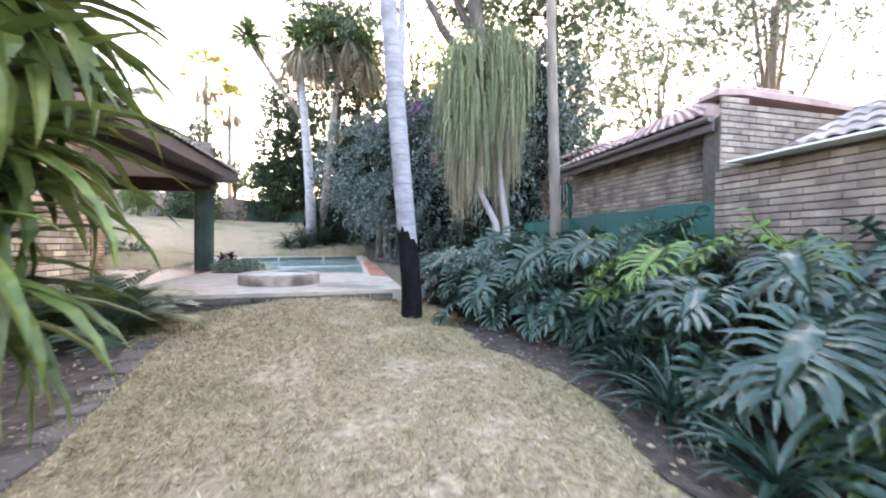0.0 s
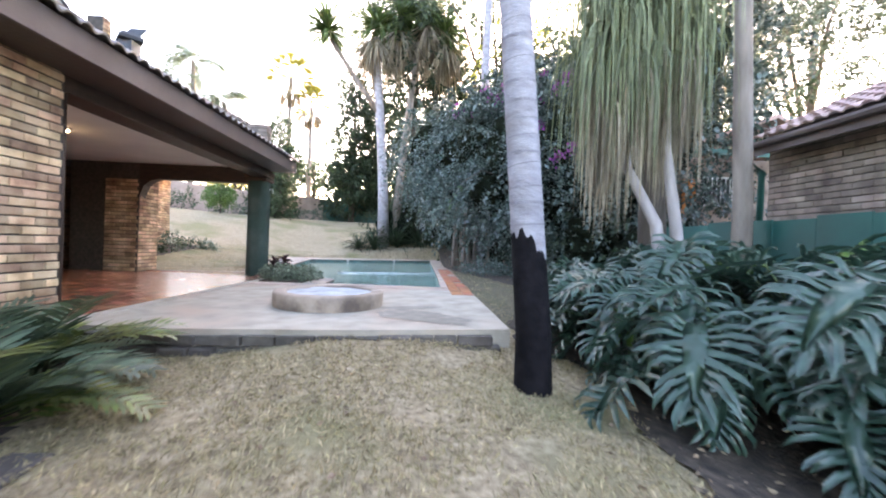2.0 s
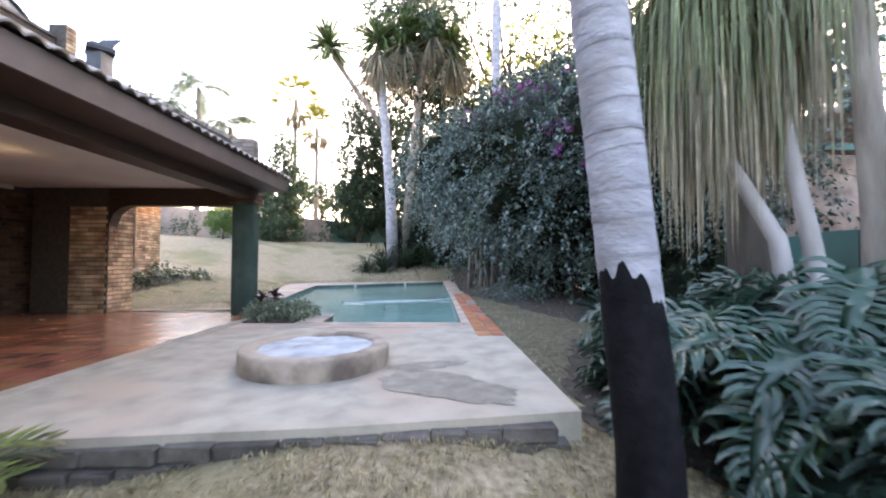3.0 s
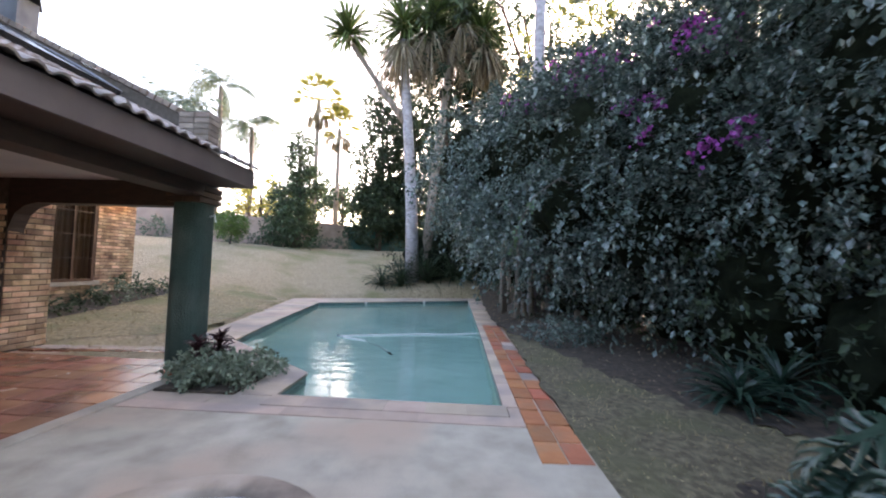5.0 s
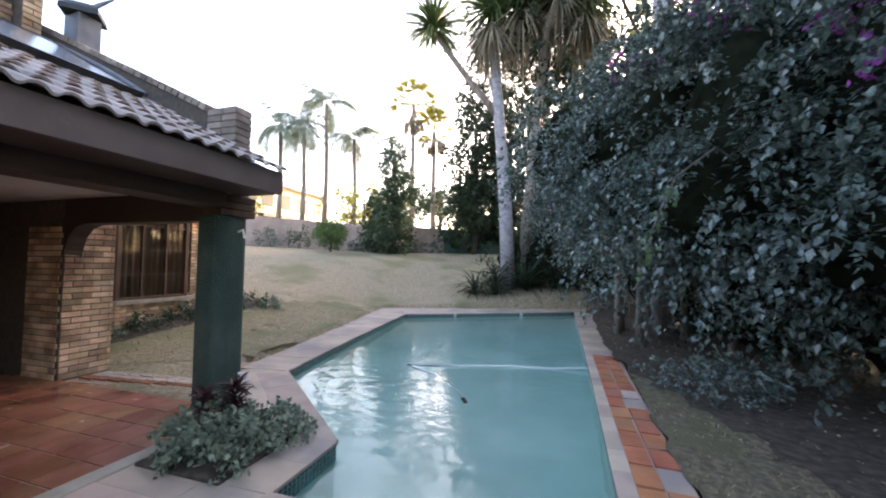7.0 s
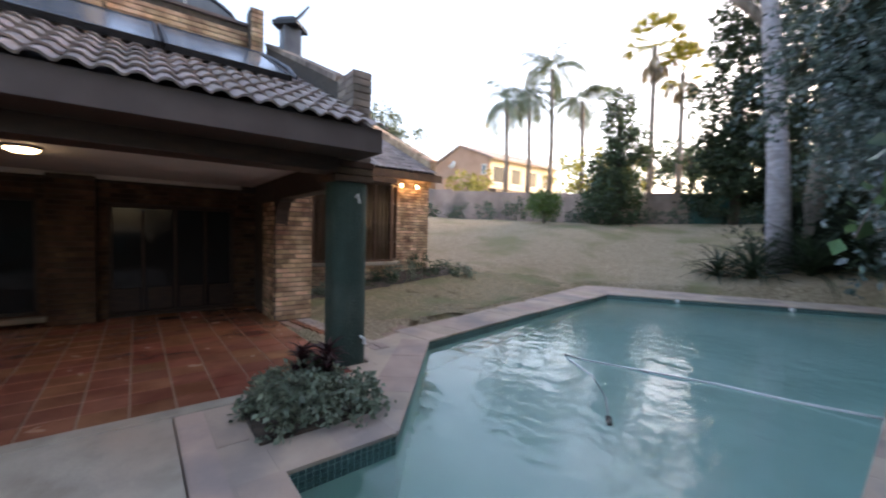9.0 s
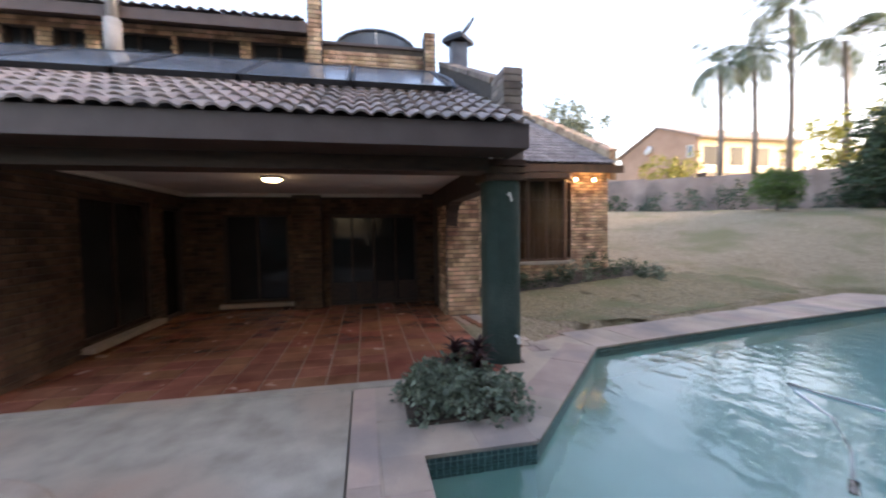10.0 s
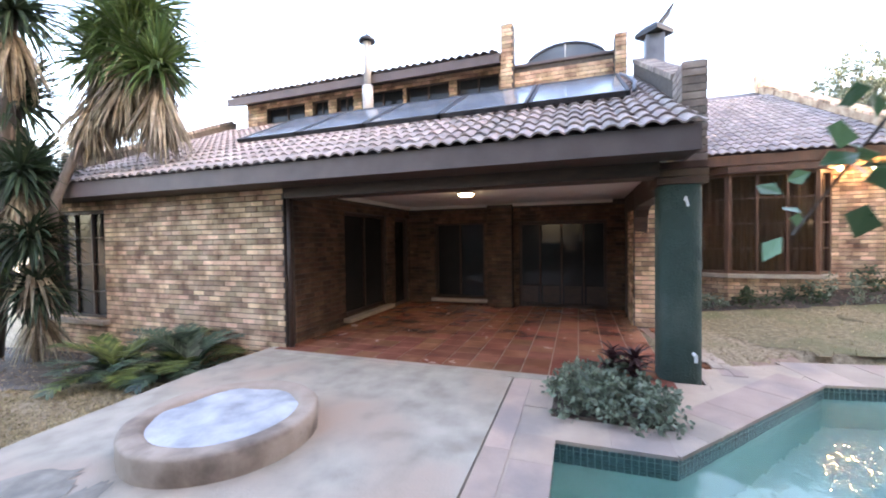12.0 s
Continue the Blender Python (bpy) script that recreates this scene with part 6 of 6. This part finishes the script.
for x, y in ((2.4, 18.9), (2.55, 19.4), (3.05, 18.4), (3.3, 18.6), (3.85, 18.7), (3.0, 21.6), (2.7, 17.6), (4.3, 17.2), (3.6, 20.0)):
    lean = rnd.uniform(-0.25, 0.1)
    trunk(boug, [(x, y, -0.2), (x + lean * 0.4, y, 1.0), (x + lean * 1.4, y + rnd.uniform(-0.4, 0.4), 2.9)], [0.10, 0.075, 0.05], "bark", 8, "stem")
TWIG = [(3.1, 13.6, 3.0), (2.6, 12.6, 2.9), (2.05, 11.8, 2.45), (1.735, 11.12, 1.92), (1.65, 10.96, 1.62)]
part("hanging_twig", tube(bmesh.new(), TWIG, [0.014, 0.011, 0.008, 0.005, 0.003], 5), "bark_dark", boug)
rng = np.random.default_rng(5)
tw = np.array(TWIG)
s = 2.3 + rng.random(64) * 1.68 * (rng.random(64) > 0.2)
i = s.astype(int)
i = np.minimum(i, 3)
c = tw[i] + (tw[i + 1] - tw[i]) * (s - i)[:, None] + rng.normal(scale=0.03, size=(64, 3))
v, f = leaf_cloud(rng, c, rng.normal(size=(64, 3)) + np.array([0, 0, -0.7]), 0.04, 0.85, 0.2)
cloud_object("twig_leaves", v, f, "l_twig", boug)

# -- trunk and yucca heads behind the pool
far = thing("yucca_tree", "tall pale-trunked palm with yucca heads and dead frond skirts", "tree", (-1.33, 25.5, 0.3))
trunk(far, [(-1.28, 25.5, 0), (-1.45, 25.5, 4), (-1.67, 25.5, 7), (-2.2, 25.5, 12.8)], [0.36, 0.29, 0.26, 0.22], "palm_bark", 14)
trunk(far, [(-1.8, 25.5, 8.4), (-3.0, 25.5, 10.0), (-4.8, 25.5, 12.6)], [0.18, 0.15, 0.12], "bark", name="limb")
trunk(far, [(-0.85, 26.0, 0), (-0.4, 26.0, 6), (0.3, 26.0, 13)], [0.28, 0.22, 0.18], "bark", name="limb")
for k, (p, L) in enumerate([((-5.0, 25.5, 13.0), 2.2), ((-2.2, 25.5, 13.4), 2.1), ((-0.8, 25.8, 14.0), 2.1), ((0.8, 26.0, 14.6), 2.1), ((1.9, 26.2, 13.6), 1.9)]):
    strap_rosette("yucca_head", far, p, 170, L, 0.13, "l_palm", 60 + k, (-0.6, 1.5), 1.0)
    if k:
        strap_rosette("dead_skirt", far, (p[0], p[1], p[2] - 0.6), 190, L * 1.5, 0.11, "l_hang_dead", 70 + k, (-1.5, -0.5), 0.4, "dry straw-coloured frond skirt")
tr3 = thing("tall_palm_tree", "pale palm trunk rising out of the bougainvillea", "palm tree", (3.55, 19.6, 0))
trunk(tr3, [(3.55, 19.6, -0.1), (3.55, 19.6, 7), (3.55, 19.6, 15)], [0.24, 0.2, 0.16], "palm_bark", 12)
feather_crown("fronds", tr3, (3.55, 19.6, 15), 16, 2.8, "l_palm", 8)

for i, (x, y, n, L) in enumerate([(-2.6, 24.4, 60, 1.4), (-1.7, 24.5, 80, 2.0), (-0.5, 25.1, 80, 2.2), (0.7, 25.6, 80, 2.3), (4.2, 10.9, 70, 0.75), (4.9, 11.2, 60, 0.8), (1.5, 25.8, 50, 1.2)]):
    p = thing("strelitzia_clump" if y > 20 else "clivia_clump", "dense clump of dark green arching leaves", "plant", (x, y, ground(x, y)), group="dark clumps round the pool")
    strap_rosette("leaves", p, (x, y, ground(x, y)), n, L, 0.075, "l_cypress" if y > 20 else "l_phil", 80 + i, (0.2, 1.45), 1.3)
for i, bl in enumerate([[(-0.6, 26.3, 1.6, 1.8, 0.9, 1.8), (1.0, 26.8, 2.4, 1.8, 1.0, 2.6)], [(3.1, 26.2, 2.6, 1.8, 1.3, 2.8)]]):
    p = thing("dark_shrub", "dense dark shrub behind the pool", "shrub", (bl[0][0], bl[0][1], 0.2))
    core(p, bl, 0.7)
    crown("crown", p, bl, 7000, 0.15, "l_cypress", 90 + i, 0.5, 20, 0.5, 0.75)
bl = [(2.95, 14.0, 0.2, 0.55, 0.45, 0.26), (3.6, 14.6, 0.2, 0.5, 0.6, 0.25), (2.6, 14.6, 0.12, 0.3, 0.3, 0.18)]
p = thing("low_shrub", "low dark shrub on the bare soil beside the pool", "shrub", (2.85, 14.2, 0))
crown("crown", p, bl, 2200, 0.08, "l_boug", 95, 0.4, 16, 0.25, 0.3)

# -- planted square beside the green column
bed = thing("column_shrub", "low grey-green shrub and dark red plants beside the green column", "shrub", (-1.75, 10.95, 0))
part("soil", boxed(-2.18, 10.42, -0.02, -1.3, 11.42, 0.02, 0.01), "soil", bed)
crown("leaves", bed, [(-1.68, 10.75, 0.12, 0.40, 0.34, 0.17), (-1.52, 11.14, 0.12, 0.34, 0.38, 0.16), (-1.98, 10.88, 0.12, 0.28, 0.4, 0.18)], 5200, 0.06, "l_shrub", 97, 0.3, 14, 0.09, 0.3, 0.6)
strap_rosette("red_rosette", bed, (-1.95, 11.2, 0.28), 46, 0.22, 0.06, "l_red", 98, (0.1, 1.4), 1.0, "dark red leafy plant")
strap_rosette("red_rosette", bed, (-2.12, 11.0, 0.26), 40, 0.2, 0.06, "l_red", 99, (0.1, 1.4), 1.0, "dark red leafy plant")

# -- along the house
for i, (x, y, n, L) in enumerate([(-1.72, 5.35, 22, 0.95), (-1.25, 4.55, 20, 0.8), (-1.95, 4.75, 14, 0.85)]):
    p = thing("dwarf_palm", "low feathery blue-green palm against the brick wall", "palm", (x, y, ground(x, y)), group="low palms at the brick wall")
    rnd = random.Random(110 + i)
    for k in range(n):
        verts, faces = [], []
        frond(verts, faces, (x, y, ground(x, y) + 0.05), k * 2.4 + rnd.uniform(-0.25, 0.25), rnd.uniform(0.35, 1.45), L * rnd.uniform(0.8, 1.2), 1.3 * rnd.uniform(0.7, 1.2), 17, 0.27, 0.05, rnd, sweep=0.7, droop=0.15)
        pydata("frond", verts, faces, "l_dwarf" if k % 3 else "l_cane", p)
cane = thing("dracaena_plant", "cane plant with long glossy yellow-green strap leaves", "plant", (-0.9, 1.0, -0.45))
for k, (p, n, L) in enumerate([((0.03, 1.32, 1.6), 120, 0.72), ((0.0, 1.28, 1.12), 120, 0.7), ((-0.08, 1.22, 0.6), 100, 0.66), ((-0.95, 1.5, 1.5), 70, 0.85), ((-1.1, 1.0, 1.0), 60, 0.8), ((-0.85, 0.9, 2.1), 70, 0.9)]):
    trunk(cane, [(-0.9, 1.0, -0.5), (-0.8, 1.05, 0.1), p], [0.05, 0.045, 0.035], "bark", 8, "cane")
    strap_rosette("leaves", cane, p, n, L, 0.095, "l_cane" if k < 3 else "l_palm", 120 + k, (-1.0, 1.4), 1.35)
yuc = thing("yucca_tree", "yucca tree with hanging dead leaves beside the house's corner", "tree", (-1.8, 1.5, -0.5))
STEM = [(-1.8, 1.5, -0.5), (-1.8, 1.95, 1.5), (-1.8, 2.25, 2.44), (-1.9, 2.54, 3.09), (-2.1, 2.86, 3.85)]
for k, (p, L) in enumerate([((-2.3, 3.4, 4.95), 1.0), ((-2.3, 2.75, 4.85), 1.0), ((-2.4, 3.95, 4.6), 0.95), ((-2.35, 3.1, 5.5), 1.0), ((-2.5, 3.6, 5.6), 1.0)]):
    trunk(yuc, (STEM if not k else STEM[3:]) + [p], [0.1, 0.085, 0.075, 0.07, 0.065, 0.05] if not k else [0.07, 0.065, 0.05], "bark", 9, "trunk" if not k else "limb")
    strap_rosette("leaves", yuc, p, 210, L, 0.075, "l_palm", 130 + k, (-0.7, 1.45), 0.7)
    strap_rosette("dead_leaves", yuc, (p[0], p[1], p[2] - 0.35), 230, L * 1.25, 0.07, "l_hang_dead", 140 + k, (-1.55, -0.9), 0.2, "dry hanging leaves")
strap_rosette("dead_leaves", yuc, (-2.05, 2.75, 3.9), 200, 0.9, 0.07, "l_hang_dead", 146, (-1.55, -0.8), 0.2, "dry hanging leaves")
yuc = thing("yucca_tree", "dark multi-headed yucca at the end of the brick wall", "tree", (-1.6, 0.6, -0.5))
for k, (p, L) in enumerate([((-1.6, 1.6, 5.6), 1.1), ((-1.9, 1.0, 4.2), 1.1), ((-2.0, 1.3, 3.0), 0.9), ((-1.5, 1.9, 2.8), 0.8), ((-1.55, 2.05, 1.7), 0.8), ((-1.6, 2.05, 0.8), 0.75)]):
    trunk(yuc, [(-1.6, 0.6, -0.5), (-1.7, 0.8, 1.2), p], [0.14, 0.12, 0.08], "bark_dark", 9)
    strap_rosette("leaves", yuc, p, 170, L, 0.075, "l_cypress", 150 + k, (-0.8, 1.45), 0.9)
    strap_rosette("dead_leaves", yuc, (p[0], p[1], p[2] - 0.4), 110, L * 1.1, 0.06, "l_hang_dead", 155 + k, (-1.5, -0.8), 0.3, "dry hanging leaves")
for i, (x, y, s) in enumerate([(-7.3, 13.3, 0.2), (-7.35, 14.1, 0.24), (-7.4, 15.0, 0.22), (-7.4, 15.6, 0.36), (-7.5, 16.3, 0.42), (-7.4, 17.0, 0.34), (-7.0, 17.4, 0.2)]):
    p = thing("low_shrub", "small green shrub at the foot of the wing wall", "shrub", (x, y, ground(x, y)), group="shrubs under the wing window")
    crown("crown", p, [(x, y, ground(x, y) + s * 0.5, s * 1.1, s, s * 0.65)], 520, 0.085, "l_tree" if i % 3 else "l_shrub", 150 + i, 0.3, 14, 0.2, 0.3)

# -- trees at the back
def tree(name, label, x, y, h, blobs, leaves, size, mat, seed, z=None, r=0.25, bark="bark_dark", **k):
    z0 = ground(x, y) if z is None else z
    t = thing(name, label, "tree", (x, y, z0))
    trunk(t, [(x, y, z0 - 0.3), (x + 0.1, y, z0 + h * 0.5), (x, y, z0 + h * 0.92)], [r, r * 0.75, r * 0.25], bark, 9)
    rnd = random.Random(seed)
    for b in blobs[:6]:
        trunk(t, [(x + 0.05, y, z0 + h * rnd.uniform(0.3, 0.55)), (b[0] * 0.5 + x * 0.5, b[1] * 0.5 + y * 0.5, b[2] - b[5] * 0.4), (b[0], b[1], b[2] + b[5] * 0.2)], [r * 0.4, r * 0.25, r * 0.1], bark, 6, "limb")
    crown("crown", t, blobs, leaves, size, mat, seed, **k)
    return t


def column_blobs(x, y, z0, z1, r, n, seed):
    rnd = random.Random(seed)
    return [(x + rnd.uniform(-0.35, 0.35) * r, y + rnd.uniform(-0.3, 0.3) * r, z0 + (z1 - z0) * (i + 0.5) / n, r * (1.05 - 0.6 * i / n), r * (1.05 - 0.6 * i / n), (z1 - z0) / n * 0.85) for i in range(n)]


def spread_blobs(x, y, z, r, n, seed, flat=0.6):
    rnd = random.Random(seed)
    return [(x + rnd.gauss(0, 0.45) * r, y + rnd.gauss(0, 0.45) * r, z + rnd.gauss(0, 0.35) * r * flat, r * rnd.uniform(0.3, 0.55), r * rnd.uniform(0.3, 0.55), r * flat * rnd.uniform(0.3, 0.55)) for _ in range(n)]


tree("cypress_tree", "tall dark narrow conifer", -5.0, 34.5, 11, column_blobs(-5.0, 34.5, 3.6, 14.5, 1.8, 9, 1), 11000, 0.3, "l_cypress", 201, shell=0.4)
tree("cypress_tree", "tall dark narrow conifer", -2.8, 36, 12, column_blobs(-2.8, 36, 3.6, 16, 2.2, 9, 2), 12000, 0.32, "l_cypress", 202, shell=0.4)
tree("cypress_tree", "dark conifer behind the bougainvillea", 1.5, 31, 15, column_blobs(1.5, 31, 3.0, 18.5, 2.4, 10, 3), 12000, 0.32, "l_cypress", 203, shell=0.4)
tree("leafy_tree", "rounded dark tree before the garden wall", -9.7, 31.2, 6.5, column_blobs(-9.7, 31.2, 2.7, 9.6, 1.25, 6, 4), 9500, 0.24, "l_tree", 204, shell=0.35)
tree("leafy_tree", "tall airy tree behind the pool", 5.5, 27, 15, spread_blobs(5.0, 27, 13.5, 5.0, 22, 5, 1.0), 16000, 0.24, "l_tree", 205)
tree("leafy_tree", "tall dark tree behind the bougainvillea", 0.0, 28.5, 17, spread_blobs(-0.3, 28.5, 14.5, 4.0, 18, 6, 1.4), 14000, 0.24, "l_cypress", 206)
tree("sunlit_tree", "tree behind the neighbour's outbuilding, sun glow put into its yellow-green leaves", 8.6, 26, 10, spread_blobs(8.3, 26, 10.0, 4.0, 16, 7, 1.1), 10000, 0.22, "l_yellow", 207)
tree("gum_tree", "grey-green gum tree behind the neighbour's roof", 15, 23, 13, spread_blobs(14.5, 23, 11.5, 5.6, 26, 8, 0.9), 14000, 0.24, "l_gum", 208, r=0.3, bark="bark")
tree("gum_tree", "grey-green gum tree behind the neighbour's roof", 21, 22, 14, spread_blobs(20.5, 22, 13.5, 6.2, 26, 9, 0.9), 14000, 0.25, "l_gum", 209, r=0.3, bark="bark")
tree("gum_tree", "grey-green gum tree behind the neighbour's roof", 20, 14, 13, spread_blobs(19.5, 13.5, 12.0, 5.0, 22, 10, 0.9), 10000, 0.23, "l_gum", 210, r=0.3, bark="bark")
tree("leafy_tree", "dark tree beyond the neighbour's outbuilding", 12, 19, 7.5, spread_blobs(11.8, 19, 6.2, 3.4, 12, 11, 0.8), 6000, 0.2, "l_tree", 211)
tree("gum_tree", "grey-green tree behind the far house", -44, 34, 12, spread_blobs(-44, 34, 14, 5.0, 14, 12, 0.7), 4000, 0.4, "l_gum", 212, z=4, r=0.35)
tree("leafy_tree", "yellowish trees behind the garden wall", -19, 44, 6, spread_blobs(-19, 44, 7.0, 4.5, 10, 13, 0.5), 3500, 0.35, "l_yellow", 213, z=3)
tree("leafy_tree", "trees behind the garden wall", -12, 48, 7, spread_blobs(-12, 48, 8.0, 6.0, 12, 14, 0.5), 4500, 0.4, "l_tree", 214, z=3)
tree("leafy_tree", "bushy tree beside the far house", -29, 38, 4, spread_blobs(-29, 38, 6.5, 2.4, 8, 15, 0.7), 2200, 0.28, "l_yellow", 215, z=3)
tree("leafy_tree", "tree behind the house", -22, 2, 8, spread_blobs(-22, 2, 9, 4.0, 10, 16, 0.8), 3500, 0.3, "l_tree", 216, z=-0.5)
tree("leafy_tree", "tree behind the green fence", 6, 41, 12, spread_blobs(5, 41, 10, 6.0, 14, 17, 0.9), 6000, 0.36, "l_tree", 217, z=2.6)
tree("small_tree", "small round green bush on the lawn", -11.8, 27.4, 1.5, [(-11.8, 27.4, ground(-11.8, 27.4) + 1.25, 0.66, 0.66, 0.4), (-11.4, 27.5, ground(-11.8, 27.4) + 1.05, 0.35, 0.35, 0.3)], 4200, 0.12, "l_phil_light", 218, r=0.06)
for i in range(12):
    t = i / 11
    x, y = -23 + 15 * t + 0.5, 21.9 + 13 * t - 1.0
    s = random.Random(i).uniform(0.4, 0.95)
    p = thing("wall_shrub", "dry greyish shrub at the foot of the garden wall", "shrub", (x, y, ground(x, y)), group="shrubs along the garden wall")
    crown("crown", p, [(x, y, ground(x, y) + s * 0.6, s, s * 0.6, s * 0.8)], 420, 0.17, "l_gum" if i % 3 else "l_tree", 230 + i, 0.2, 14, 0.3, 0.2)


def queen_palm(x, y, z, top, L, seed, mat="l_grey", label="tall feathery palm beyond the garden wall"):
    p = thing("queen_palm_tree", label, "palm tree", (x, y, z), group="palms beyond the wall")
    trunk(p, [(x, y, z), (x + 0.2, y, (z + top) / 2), (x, y, top)], [0.28, 0.22, 0.18], "bark", 9)
    feather_crown("fronds", p, (x, y, top), 20, L * 1.25, mat, seed, (-0.5, 1.35), 2.0, 30, 0.85, 0.09, 0.8)


def fan_palm(x, y, z, top, r, seed):
    p = thing("fan_palm_tree", "tall fan palm with a dry skirt, warm backlight put into its leaf colour", "palm tree", (x, y, z), group="fan palms beyond the wall")
    trunk(p, [(x, y, z), (x, y, (z + top) / 2), (x, y, top)], [0.3, 0.22, 0.18], "bark", 9)
    rnd = random.Random(seed)
    for dead in (False, True):
        verts, faces = [], []
        for i in range(26 if not dead else 16):
            yaw, rise = i * 2.4, rnd.uniform(-0.3, 1.4) if not dead else rnd.uniform(-1.4, -0.6)
            tip = strap_points((x, y, top), yaw, rise, r * 0.55, 0.3, 3)
            strap(verts, faces, tip, 0.06)
            c = tip[-1]
            for k in range(11):
                a = (k - 5) * 0.26
                strap(verts, faces, strap_points(c, yaw + a, rise - 0.2, r * 0.5, 0.8, 3), 0.13)
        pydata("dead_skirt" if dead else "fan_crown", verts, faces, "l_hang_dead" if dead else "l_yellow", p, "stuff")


for i, (x, y, top, L) in enumerate([(-24.5, 37.8, 14.4, 3.4), (-23.2, 39.5, 14.8, 2.8), (-21.9, 41.2, 17.6, 3.2), (-20, 43.5, 14.6, 2.8), (-14, 8.0, 7.6, 1.6)][:4]):
    queen_palm(x, y, 3, top, L, 300 + i)
fan_palm(-13.2, 43, 3, 17.2, 3.0, 320)
fan_palm(-11.2, 43.5, 3, 14.6, 2.4, 321)


# ---- small things ----
hose = thing("pool_cleaner", "white pool cleaner hose floating on the pool water", "pool cleaner", (1.2, 15.2, -0.1))
part("hose", tube(bmesh.new(), [(1.55, 15.3, -0.06), (0.9, 15.2, -0.098), (0.22, 15.08, -0.095), (-0.6, 14.78, -0.095), (-1.15, 14.6, -0.097), (-1.5, 14.55, -0.1), (-1.3, 14.4, -0.1), (-0.82, 14.14, -0.11), (-0.4, 13.7, -0.16), (-0.2, 13.4, -0.28)], 0.015, 8), "white", hose, smooth=True)
part("weight", tube(bmesh.new(), [(-0.2, 13.4, -0.28), (-0.12, 13.28, -0.33)], 0.03, 8), "black", hose, smooth=True)
for x, y in ((-0.4, 22.29), (-2.5, 21.06)):
    mesh_thing("pool_inlet", tube(bmesh.new(), [(x, y + 0.02, -0.06), (x + 0.04, y - 0.06, -0.06)], 0.05, 12), "white", "white round pool inlet in the tiled wall", "pool inlet")

# edging stones along the lawn's west side
edging = thing("lawn_edging", "grey edging stones between lawn and soil bed", "edging", (-0.6, 2.5, -0.45), kind="structure")
rnd = random.Random(2)
y = -2.0
while y < 4.0:
    L = rnd.uniform(0.28, 0.42)
    x = -0.4 - 0.02 * max(0, y) - 0.14 * max(0, y - 2.2)
    z = ground(x, y)
    bm = boxed(-0.11, 0, -0.08, 0.11, L - 0.015, 0.03, 0.012)
    bmesh.ops.rotate(bm, verts=bm.verts, cent=(0, 0, 0), matrix=Matrix.Rotation(rnd.uniform(-0.05, 0.05) + (0.06 if y > 2 else 0), 3, "Z"))
    bmesh.ops.translate(bm, verts=bm.verts, vec=(x, y, z))
    part("stone", bm, "stone", edging)
    y += L

# grass blades on the near lawn
def inside_any(x, y):
    return inside(x, y, BED_EAST) or inside(x, y, BED_WEST) or inside(x, y, SLAB) or inside(x, y, HOUSE) or inside(x, y, BARE)


def blades(name, n, x0, x1, y0, y1, size, seed, label):
    rng = np.random.default_rng(seed)
    pts = []
    xs, ys = rng.uniform(x0, x1, n), y0 + (y1 - y0) * rng.random(n)
    for x, y in zip(xs, ys):
        if not inside_any(x, y) and noise.noise((x * 2.1, y * 2.1, 9)) > -0.5 + 0.5 * rng.random():
            pts.append((x, y, ground(x, y) - 0.004))
    c = np.array(pts)
    ax = rng.normal(size=c.shape) * np.array([0.8, 0.8, 0.25]) + np.array([0, 0, 0.55])
    v, f = leaf_cloud(rng, c, ax, size, 0.16, 0.1)
    me = bpy.data.meshes.new(name)
    me.from_pydata(v.tolist(), [], f.tolist())
    me.materials.append(M["blade"])
    return tagged(new(name, me), label, "grass", kind="stuff")


blades("grass", 105000, -1.6, 3.3, -0.9, 6.7, 0.05, 51, "short dry winter grass blades")
blades("grass", 11000, 1.95, 5.2, 6.5, 13.5, 0.05, 52, "short dry winter grass beside the pool")
blades("grass", 8000, -8.2, -3.4, 11.8, 22, 0.06, 53, "short dry winter grass by the wing")


def litter(n, outline, seed, lift=0.05):
    rng = np.random.default_rng(seed)
    xs = [p[0] for p in outline]
    ys = [p[1] for p in outline]
    pts = []
    while len(pts) < n:
        x, y = rng.uniform(min(xs), max(xs)), rng.uniform(min(ys), max(ys))
        if inside(x, y, outline):
            pts.append((x, y, ground(x, y) + lift))
    c = np.array(pts)
    v, f = leaf_cloud(rng, c, rng.normal(size=c.shape) * np.array([1, 1, 0.15]), 0.045, 0.5, 0.3)
    me = bpy.data.meshes.new("leaf_litter")
    me.from_pydata(v.tolist(), [], f.tolist())
    me.materials.append(M["litter"])
    return tagged(new("leaf_litter", me), "dry fallen leaves on the ground", "fallen leaves", kind="stuff")


litter(1800, BED_EAST, 1)
litter(1500, BED_WEST, 2)
litter(2200, BARE, 3)
litter(420, [(-0.6, -0.5), (2.9, -0.5), (2.6, 5), (1.9, 6.3), (-0.9, 6.3)], 4, 0.015)
